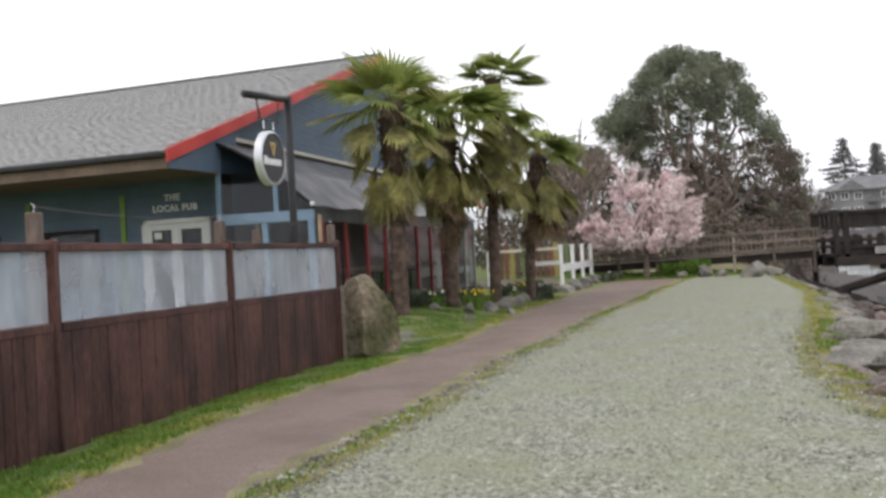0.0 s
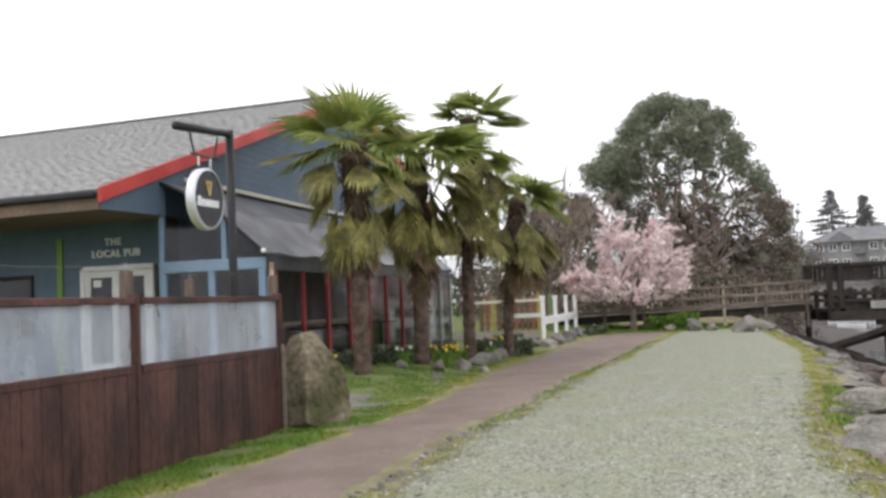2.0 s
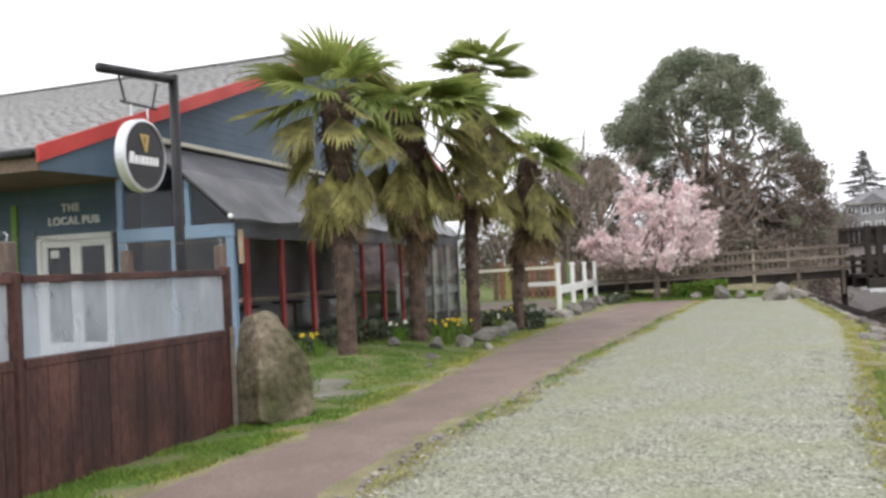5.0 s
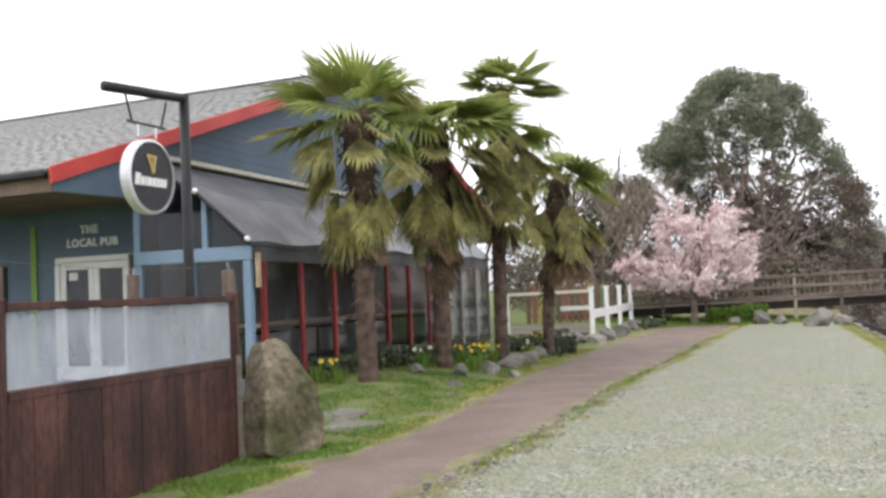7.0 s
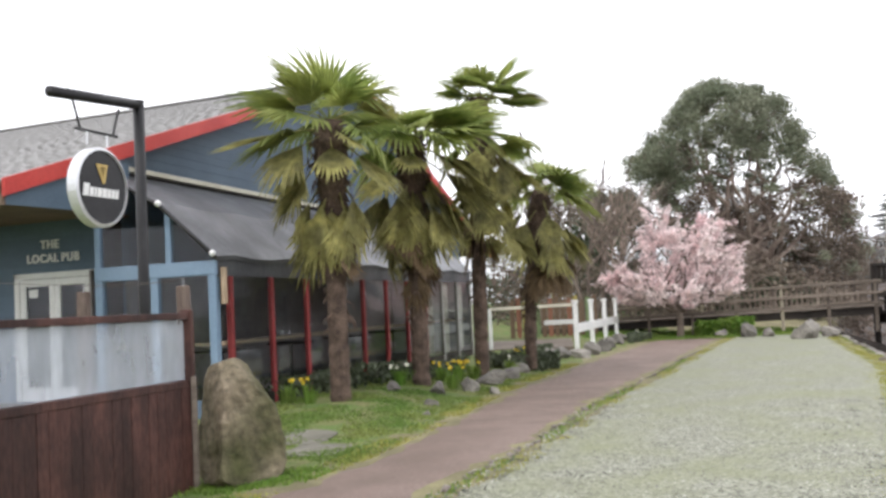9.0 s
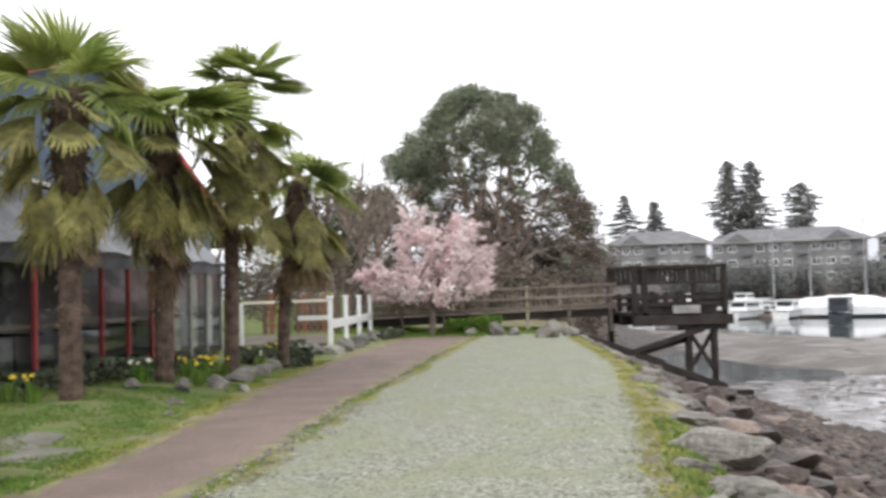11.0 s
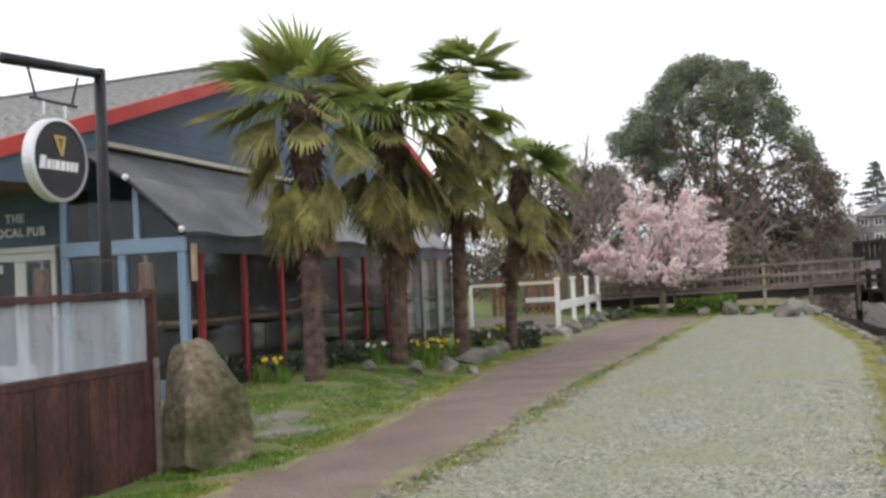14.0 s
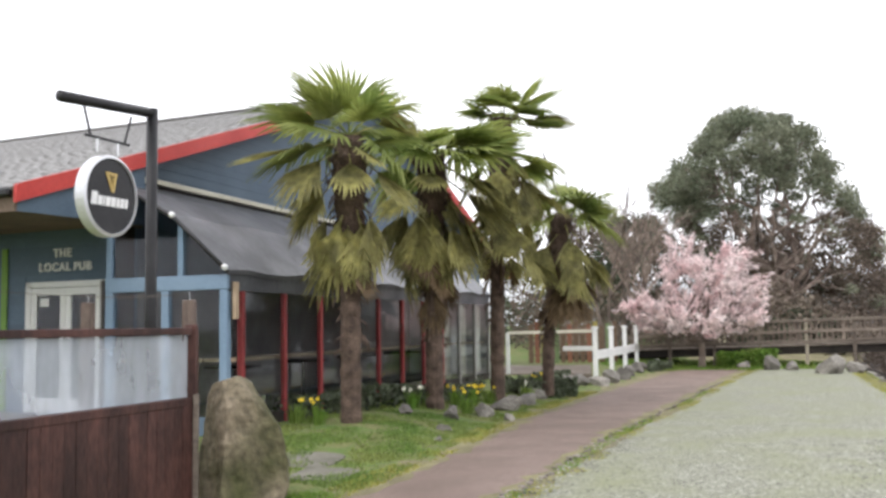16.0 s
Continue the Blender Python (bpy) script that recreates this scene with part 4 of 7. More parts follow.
# ---- windmill palms in the raised bed ----
def frond_mesh(name, seed, material, droop, spread=105, n=26, fold=0, stem=0.8, blade=0.8):
    rr = random.Random(seed)
    bm = bmesh.new()
    hinge = Matrix.Translation((stem, 0, 0)) @ Euler((0, radians(fold), 0)).to_matrix().to_4x4() @ Matrix.Translation((-stem, 0, 0))
    tube(bm, [(0, 0, 0), (stem * 0.5, 0, 0.03), (stem, 0, 0)], [0.02, 0.014, 0.01], 5)
    for i in range(n):
        t = -1 + 2 * (i + 0.5) / n
        ang = radians(spread) * t + rr.uniform(-0.03, 0.03)
        ln = blade * (1 - 0.25 * abs(t) ** 2) * rr.uniform(0.86, 1.06)
        d, s = Vector((math.cos(ang), math.sin(ang), 0)), Vector((-math.sin(ang), math.cos(ang), 0))
        rows = []
        for k, (r, w) in enumerate(((0.02, 0.012), (0.35, 0.034), (0.68, 0.033), (1.0, 0.004))):
            z = 0.06 * abs(t) * r - droop * r ** 2.2 * (0.7 + 0.6 * rr.random() * (k == 3))
            c = Vector((stem, 0, 0)) + d * ln * r * (1 - 0.12 * droop * r) + Vector((0, 0, z))
            lip = Vector((0, 0, 0.014 * (k < 3)))
            rows.append((bm.verts.new(hinge @ (c - s * w + lip)), bm.verts.new(hinge @ c), bm.verts.new(hinge @ (c + s * w + lip))))
        for a, b in zip(rows, rows[1:]):
            bm.faces.new((a[0], a[1], b[1], b[0]))
            bm.faces.new((a[1], a[2], b[2], b[1]))
    return mesh_of(name, bm, material)


FRESH = [frond_mesh("frond", 11 + i, FROND, 0.06 + 0.09 * i, (84, 70, 92, 76)[i], 25, (-6, 12, 3, 20)[i], 0.5, 1.06) for i in range(4)]
TIRED = [frond_mesh("frond", 31 + i, FRONDOLD, 0.05 * i, (36, 50, 30, 42)[i], (15, 19, 13, 16)[i], (12, 26, 4, 18)[i], 0.62, 0.98) for i in range(4)]
WITHERED = [frond_mesh("frond", 51 + i, FRONDDEAD, -0.05 * i, 40, 16, 6) for i in range(3)]


def palm(x, y, z0, crown, radius, size, seed, fresh, tired, dead, lean=(0, 0)):
    """fresh, tired, dead: leaves by bearing, rise, length and how far below the crown they spring."""
    rr = random.Random(seed)
    p = thing("palm_tree", "windmill palm with shaggy brown trunk and drooping fan leaves", "palm tree", "palms in the bed", at=pose(x, y, z0))
    h = crown - z0
    pts, rad = [], []
    n = int(h / 0.12)
    for k in range(n + 1):
        f = k / n
        pts.append((lean[0] * f * f, lean[1] * f * f, h * f - 0.1 * (k == 0)))
        rad.append(radius * (0.85 + 0.6 * smooth01(0.6, 0.86, f) - 0.3 * smooth01(0.9, 1.0, f)) * (1 + 0.09 * (k % 2)) + rr.uniform(-0.01, 0.01))
    part("trunk", tube(bmesh.new(), pts, rad, 12), PALMTRUNK, p, "fibrous shaggy trunk")
    top = Vector((lean[0], lean[1], h))
    # matted fibre and old leaf stubs
    bm = bmesh.new()
    for k in range(260):
        f = rr.uniform(0.1, 1.0) ** 0.6
        az = rr.uniform(0, 2 * math.pi)
        c = Vector((lean[0] * f * f, lean[1] * f * f, h * f))
        d = Vector((math.cos(az), math.sin(az), 0))
        r = radius * (0.85 + 0.6 * float(smooth01(0.6, 0.86, f)) - 0.3 * float(smooth01(0.9, 1.0, f)))
        a = c + d * r * 0.9
        ln = rr.uniform(0.08, 0.28)
        up = 1 if f > 0.8 and rr.random() < 0.5 else -0.8
        tube(bm, [a, a + d * ln * 0.5 + Vector((0, 0, ln * 0.4 * up)), a + d * ln * 0.6 + Vector((0, 0, ln * up))], [0.022, 0.014, 0.004], 3)
    part("trunk_fibre", bm, PALMTRUNK, p)["kind"] = "stuff"
    for leaves, pool in ((fresh, FRESH), (tired, TIRED), (dead, WITHERED)):
        for i, (az, el, s, drop) in enumerate(leaves):
            az, el, s = az + rr.uniform(-6, 6), el + rr.uniform(-4, 4), s * size * rr.uniform(0.94, 1.06)
            m = Matrix.Translation(top + Vector((0, 0, -drop))) @ Euler((0, 0, radians(az))).to_matrix().to_4x4() @ Euler((0, -radians(el), 0)).to_matrix().to_4x4() @ Euler((radians(rr.uniform(-25, 25)), 0, 0)).to_matrix().to_4x4() @ Matrix.Scale(s, 4)
            part("frond", pool[i % len(pool)], None, p, at=m)
    return p


def skirt(n, lo, hi, size, drop0, drop1, seed):
    """Old leaves hanging all round the trunk."""
    rr = random.Random(seed)
    return [(i * 137.5 + rr.uniform(-20, 20), rr.uniform(lo, hi), size * rr.uniform(0.8, 1.1), rr.uniform(drop0, drop1)) for i in range(n)]


palm(-1.29, 20.0, 0.2, 4.84, 0.19, 1.16, 1,
     [(168, 50, 0.92, 0), (182, 24, 1.0, 0), (60, 66, 0.8, 0), (12, 44, 0.9, 0), (-80, 34, 0.85, 0), (200, -12, 1.0, 0.1), (90, 42, 0.9, 0), (120, 14, 0.95, 0), (-40, 24, 0.8, 0), (-115, 8, 0.9, 0.1), (40, 8, 0.9, 0.1), (-20, -10, 0.8, 0.1), (225, 34, 0.8, 0)],
     [(186, -4, 1.05, 0.15), (2, 16, 0.75, 0), (-60, -16, 0.8, 0.15), (188, -60, 0.95, 0.75), (-82, -74, 0.9, 0.9), (-8, -58, 0.95, 0.75), (240, -66, 0.9, 0.8), (70, -62, 0.9, 0.8), (130, -66, 0.9, 0.8), (20, -70, 0.85, 0.9), (205, -48, 1.0, 0.5), (-45, -62, 1.0, 0.9), (160, -70, 1.0, 1.0), (-110, -66, 1.0, 0.9), (-70, -30, 0.95, 0.2), (-125, -24, 0.95, 0.2), (-25, -34, 0.95, 0.25), (175, -36, 0.95, 0.3), (40, -30, 0.9, 0.25)],
     skirt(7, -86, -64, 0.72, 1.0, 1.6, 61))
palm(-0.38, 22.8, 0.2, 4.96, 0.19, 1.2, 2,
     [(0, 2, 1.08, 0), (-12, 22, 0.85, 0), (80, 50, 0.7, 0), (180, 14, 0.85, 0), (205, 28, 0.75, 0), (-90, 26, 0.8, 0), (-68, 2, 0.9, 0), (-112, 8, 0.9, 0), (100, 26, 0.8, 0), (55, 14, 0.9, 0), (30, 34, 0.8, 0), (150, -8, 0.95, 0.1), (10, 13, 1.2, 0), (-8, 8, 1.15, 0.1), (18, 26, 1.05, 0), (-32, 8, 1.1, 0.05), (-150, 20, 0.95, 0)],
     [(-18, -26, 0.95, 0.1), (198, -28, 0.9, 0.1), (-15, -60, 0.95, 0.7), (-78, -58, 0.95, 0.7), (190, -62, 0.95, 0.7), (235, -54, 0.95, 0.65), (60, -60, 0.9, 0.7), (-50, -70, 0.9, 0.9), (120, -64, 0.9, 0.8), (-100, -62, 1.05, 0.8), (10, -48, 1.05, 0.5), (215, -64, 1.05, 1.0), (-30, -52, 1.05, 0.8), (170, -46, 1.0, 0.5), (-80, -22, 0.95, 0.2), (-40, -18, 1.0, 0.2), (20, -30, 1.05, 0.3), (5, -40, 1.1, 0.6), (-120, -34, 0.95, 0.3), (0, -22, 1.05, 0.15)] + skirt(8, -74, -40, 0.85, 0.3, 1.3, 67),
     skirt(11, -86, -62, 0.75, 0.9, 1.8, 62))
palm(0.6, 25.0, 0.2, 6.12, 0.17, 1.16, 3,
     [(38, 40, 0.82, 0), (172, 22, 0.72, 0), (110, 60, 0.6, 0), (-70, 58, 0.6, 0), (-4, -8, 0.95, 0.1), (-95, 30, 0.65, 0), (150, 40, 0.6, 0), (75, 30, 0.7, 0), (10, 26, 0.85, 0), (-35, 12, 0.8, 0.1), (190, 2, 0.7, 0.15), (-120, 45, 0.6, 0), (130, 20, 0.75, 0), (20, -18, 0.8, 0.9), (-25, -5, 0.85, 0.9), (200, -12, 0.75, 1.0)],
     [(6, 4, 0.9, 0.05), (-30, -58, 0.7, 0.5), (-10, -66, 0.8, 1.2), (-70, -70, 0.75, 1.3), (200, -62, 0.75, 1.2), (-20, -40, 0.85, 0.9), (-60, -50, 0.85, 1.2), (10, -56, 0.9, 1.6), (-95, -55, 0.85, 1.5), (230, -45, 0.8, 1.4), (-5, -30, 0.9, 1.3), (185, -30, 0.9, 0.9), (170, -50, 0.95, 1.3), (200, -40, 0.95, 1.8), (180, -56, 0.95, 2.2), (-80, -40, 0.9, 1.9), (-100, -36, 0.85, 0.8), (190, -20, 0.8, 0.5)] + skirt(12, -72, -34, 0.8, 0.8, 2.9, 66),
     skirt(16, -84, -60, 0.75, 0.4, 2.6, 63), (0.22, 0))
palm(1.55, 27.5, 0.2, 4.32, 0.16, 1.34, 4,
     [(160, 22, 0.62, 0), (70, 58, 0.62, 0), (2, 28, 0.72, 0), (-90, 32, 0.7, 0), (-45, 12, 0.75, 0), (-12, -12, 0.85, 0), (190, -8, 0.8, 0), (110, 12, 0.75, 0), (235, 10, 0.75, 0), (30, 8, 0.75, 0)],
     skirt(12, -66, -30, 0.9, 0.1, 0.7, 64), skirt(14, -82, -58, 0.7, 0.7, 1.5, 65) + [(150, 68, 0.75, 0)], (0.45, 0))


# ---- broadleaf trees ----
def limb(bm, rr, p, q, r0, r1, bend=0.12, seg=6, steps=4):
    p, q = Vector(p), Vector(q)
    d = q - p
    pts = [p.lerp(q, k / steps) + Vector((rr.gauss(0, 1), rr.gauss(0, 1), rr.gauss(0, 0.6))) * (bend * d.length * 0.3 * math.sin(math.pi * k / steps)) + Vector((0, 0, -0.06 * d.length * math.sin(math.pi * k / steps))) for k in range(steps + 1)]
    tube(bm, pts, [r0 + (r1 - r0) * k / steps for k in range(steps + 1)], seg)
    return pts


def broad_tree(name, label, x, y, z0, profile, fork, seed, clumps, leaves, leafsize, leafmat, barkmat, trunk=0.35, shift=(0, 0), shell=0.6, clump_r=(0.6, 1.2), squash_y=1.0, flat=0.7):
    """profile: heights and radii of the crown."""
    rr = random.Random(seed)
    rng = np.random.default_rng(seed)
    t = thing(name, label, "tree", at=pose(x, y, z0))
    zs, rs = [p[0] for p in profile], [p[1] for p in profile]
    bm = bmesh.new()
    tube(bm, [(0, 0, -0.2), (0.05, 0, 0.4), (0.1, 0.05, fork * 0.6), (0, 0, fork)], [trunk * 1.35, trunk, trunk * 0.85, trunk * 0.75], 10)
    mains = []
    for i in range(9):
        az = i * 2.4 + rr.uniform(-0.3, 0.3)
        z = rr.uniform(fork + (zs[-1] - fork) * 0.25, fork + (zs[-1] - fork) * 0.75)
        r = np.interp(z, zs, rs) * rr.uniform(0.25, 0.6)
        k = (z - zs[0]) / (zs[-1] - zs[0])
        q = Vector((r * math.cos(az) + shift[0] * k, r * squash_y * math.sin(az) + shift[1] * k, z))
        mains.append(limb(bm, rr, (0, 0, fork - 0.1), q, trunk * 0.45, trunk * 0.16, 0.25, 7, 6))
    nodes = [p for m in mains for p in m[2:]]
    centres = []
    for i in range(clumps):
        z = zs[0] + (zs[-1] - zs[0]) * rr.random()
        r = float(np.interp(z, zs, rs))
        az = rr.uniform(0, 2 * math.pi)
        rad = r * (shell + (1 - shell) * math.sqrt(rr.random()))
        k = (z - zs[0]) / (zs[-1] - zs[0])
        c = Vector((rad * math.cos(az) + shift[0] * k, rad * squash_y * math.sin(az) + shift[1] * k, z))
        near = min(nodes, key=lambda n: (n - c).length)
        limb(bm, rr, near, c, trunk * 0.11, 0.015, 0.3, 4, 3)
        cr = rr.uniform(*clump_r)
        pts = rng.normal(size=(leaves, 3))
        pts /= np.linalg.norm(pts, axis=1, keepdims=True)
        pts *= (rng.random((leaves, 1)) ** 0.45) * cr
        pts[:, 2] *= flat
        centres.append(pts + np.array(c))
    part("trunk", bm, barkmat, t, "forked trunk and limbs", True)
    quads_object("crown", np.concatenate(centres), leafsize, leafmat, t, seed)
    return t


def domed_evergreen(x, y, z0):
    """Lopsided dome: a thin shell of leafy clumps on fanning limbs, bare and brown within."""
    rr, rng = random.Random(5), np.random.default_rng(5)
    t = thing("evergreen_tree", "large spreading broadleaf evergreen with an open domed crown", "tree", at=pose(x, y, z0))
    zs = [2.4, 4.7, 6.2, 7.7, 8.9, 10.2, 11.7, 12.5, 12.95]
    lefts = [-2.6, -4.0, -4.6, -5.1, -5.9, -4.9, -3.4, -2.6, -1.4]
    rights = [6.2, 6.3, 5.8, 4.8, 3.7, 3.6, 2.6, 1.0, -0.9]
    bm = bmesh.new()
    tube(bm, [(0, 0, -0.3), (0.05, 0, 0.8), (0.12, 0.05, 1.9), (0.0, 0, 2.9)], [0.42, 0.33, 0.29, 0.26], 10)
    tube(bm, [(0.45, 0.3, -0.3), (0.6, 0.3, 1.2), (1.0, 0.2, 3.0)], [0.26, 0.2, 0.17], 8)
    nodes = []

    def surface(z, az):
        lo, hi = np.interp(z, zs, lefts), np.interp(z, zs, rights)
        return Vector(((lo + hi) / 2 + (hi - lo) / 2 * math.cos(az), (hi - lo) / 2 * 0.72 * math.sin(az), z))

    for i in range(20):
        z, az = rr.uniform(5.5, 12.0), i * 2.4
        e = surface(z, az)
        q = Vector((e.x * 0.62 - 0.3, e.y * 0.6, z * 0.93))
        start = (0, 0, 2.8) if i % 3 else (1.0, 0.2, 2.9)
        nodes += limb(bm, rr, start, q, 0.2, 0.06, 0.28, 7, 7)[2:]
    for i in range(10):
        # low bare boughs
        az = i * 2.2
        q = Vector((math.cos(az) * rr.uniform(2.0, 4.5) + 1, math.sin(az) * 2.6, rr.uniform(3.4, 5.5)))
        nodes += limb(bm, rr, (0.3, 0.1, rr.uniform(1.6, 2.8)), q, 0.12, 0.03, 0.3, 5, 5)[2:]
    green, brown = [], []
    for i in range(700):
        k = rr.random()
        z = 2.6 + 10.3 * k ** 0.75
        e = surface(z, rr.uniform(0, 2 * math.pi))
        mid = Vector(((np.interp(z, zs, lefts) + np.interp(z, zs, rights)) / 2, 0, z))
        f = rr.uniform(0.82, 1.0) if rr.random() < 0.8 else rr.uniform(0.45, 0.8)
        c = mid.lerp(e, f)
        if i < 34:
            # the low shoulder over the footbridge
            c, z, f = Vector((rr.uniform(-6.0, -3.6), rr.gauss(0, 1.2), rr.uniform(8.0, 9.6))), 9.0, 1.0
        c.z -= rr.uniform(0.0, 0.5)
        if c.y < 0.8 and z < 8.2 and abs(c.x - 0.4) < 2.9 - 0.2 * max(0, z - 5) and rr.random() < 0.88:
            continue
        near = min(nodes, key=lambda n: (n - c).length)
        limb(bm, rr, near, c, 0.032, 0.01, 0.3, 4, 3)
        cr = rr.uniform(0.4, 0.85)
        n = 130
        pts = rng.normal(size=(n, 3))
        pts /= np.linalg.norm(pts, axis=1, keepdims=True)
        pts *= (rng.random((n, 1)) ** 0.5) * cr
        pts[:, 2] *= 0.72
        lower = z < 7.4 and rr.random() < 0.8 - 0.25 * (f > 0.9)
        (brown if lower else green).append(pts + np.array(c))
    part("trunk", bm, REDBARK, t, "pale reddish forked trunk and limbs", True)
    quads_object("crown", np.concatenate(green), 0.085, LEAF, t, 5)
    quads_object("lower_crown", np.concatenate(brown), 0.085, SCRUB, t, 6, label="brown twiggy lower crown")


domed_evergreen(12.3, 58.0, 0.3)
broad_tree("evergreen_tree", "smaller round-headed evergreen tree", 5.2, 60.0, 0.3, [(2.0, 1.6), (4, 2.4), (6, 2.2), (7.3, 0.8)], 1.8, 8, 60, 220, 0.14, LEAFDARK, BARK, 0.2, shell=0.5)


def cherry():
    rr = random.Random(21)
    t = thing("cherry_tree", "flowering cherry tree covered in pale pink blossom", "tree", at=pose(6.77, 42.3, 0.22) @ Matrix.Scale(0.935, 4))
    bm = bmesh.new()
    tube(bm, [(0, 0, -0.2), (0.03, 0, 0.5), (0, 0, 0.9)], [0.16, 0.13, 0.12], 8)
    pts = []
    for i in range(22):
        az = i * 2.4
        tilt = rr.uniform(0.1, 1.0) ** 0.7
        ln = 3.5 - 0.9 * tilt + rr.uniform(0.0, 0.8)
        q = Vector((math.cos(az) * math.sin(tilt * 1.35) * ln * 0.86, math.sin(az) * math.sin(tilt * 1.3) * ln * 0.8, 0.9 + math.cos(tilt * 1.35) * ln * 1.05))
        line = limb(bm, rr, (0, 0, 0.85), q, 0.06, 0.02, 0.3, 5, 6)
        for k in range(22):
            p = line[rr.randint(2, 6)].lerp(q, rr.random() * 0.7)
            out = Vector((p.x * 0.55, p.y * 0.55, 0.35)).normalized()
            e = p + (out * 0.8 + Vector((rr.gauss(0, 0.4), rr.gauss(0, 0.4), rr.gauss(0.12, 0.35)))) * rr.uniform(0.35, 0.9)
            tube(bm, [p, p.lerp(e, 0.5) + Vector((0, 0, -0.03)), e], [0.014, 0.009, 0.004], 3)
            for _ in range(55):
                f = rr.random() ** 0.8
                c = p.lerp(e, f)
                pts.append((c.x + rr.gauss(0, 0.06), c.y + rr.gauss(0, 0.06), c.z + rr.gauss(0, 0.06)))
    part("trunk", bm, BARK, t, "dark branching trunk")
    quads_object("blossom", pts, 0.055, BLOSSOM, t, 5, 1.6, "pale pink blossom")


cherry()


def bare_tree(x, y, z0, h, seed, material=BARK):
    rr = random.Random(seed)
    t = thing("bare_tree", "leafless twiggy grey-brown tree behind the terrace", "tree", "bare trees", at=pose(x, y, z0))
    bm, twigs = bmesh.new(), bmesh.new()

    def grow(p, d, ln, r, depth):
        q = p + d * ln
        tube(bm if depth > 2 else twigs, [p, p.lerp(q, 0.5) + Vector((rr.gauss(0, 0.03), rr.gauss(0, 0.03), 0)) * ln, q], [r, r * 0.8, r * 0.55], 5 if depth > 2 else 3)
        if depth:
            for _ in range(3 if depth > 1 else 4):
                nd = (d + Vector((rr.gauss(0, 0.45), rr.gauss(0, 0.45), rr.gauss(0.12, 0.25)))).normalized()
                grow(p.lerp(q, rr.uniform(0.55, 1.0)), nd, ln * rr.uniform(0.55, 0.8), r * 0.62, depth - 1)

    for _ in range(3):
        grow(Vector((0, 0, -0.1)), Vector((rr.gauss(0, 0.2), rr.gauss(0, 0.2), 1)).normalized(), h * 0.36, 0.105, 4)
    part("trunk", bm, material, t, "bare forking trunk")
    part("bare_crown", twigs, material, t, "fine leafless branchwork")


bare_tree(3.4, 43.0, 0.3, 9.2, 4)
bare_tree(2.2, 47.0, 0.4, 9.4, 9)
bare_tree(4.6, 51.0, 0.5, 8.6, 14, REDBARK)


def scrub_band(name, label, boxes, n, size, material, seed):
    """Undergrowth as uneven drifts of leaves and twigs."""
    rng = np.random.default_rng(seed)
    pts = []
    for x0, y0, x1, y1, h, dep in boxes:
        for _ in range(n):
            f = rng.random()
            x, y = x0 + (x1 - x0) * f, y0 + (y1 - y0) * f + rng.normal(0, dep)
            top = h * (0.55 + 0.45 * noise.noise(Vector((x * 0.5, y * 0.5, seed))) + 0.25)
            z = float(ground_z(x, y)) + top * rng.random() ** 0.75
            pts.append((x, y, z))
    ob = quads_object(name, pts, size, material, None, seed)
    return tagged(ob, label, "shrubs", kind="stuff")


scrub_band("undergrowth", "brown leafless undergrowth along the bank", [(-1, 50, 18, 56, 3.2, 1.0), (6, 62, 22, 66, 8.0, 1.5), (8.5, 60.5, 19.5, 61.5, 6.8, 0.7)], 9000, 0.12, SCRUB, 2)
scrub_band("hedge", "dark evergreen shrubs behind the footbridge", [(10, 54, 15.5, 57, 1.9, 0.8), (-2, 54, 8, 58, 3.4, 0.8)], 7000, 0.12, LEAFDARK, 3)
scrub_band("low_shrub", "fresh green mound of leaves at the end of the drive", [(7.4, 42.6, 9.6, 42.9, 0.75, 0.35)], 5000, 0.07, BLADE, 4)
scrub_band("bed_plants", "low dark green plants in the bed", [(-2.6, 20.6, 0.2, 25.5, 0.5, 0.5), (0.9, 27.4, 2.2, 28.6, 0.5, 0.3), (0.6, 27, 2.0, 32, 0.4, 0.3), (4.6, 39.6, 5.6, 42, 0.35, 0.25)], 2200, 0.06, LEAFDARK, 6)


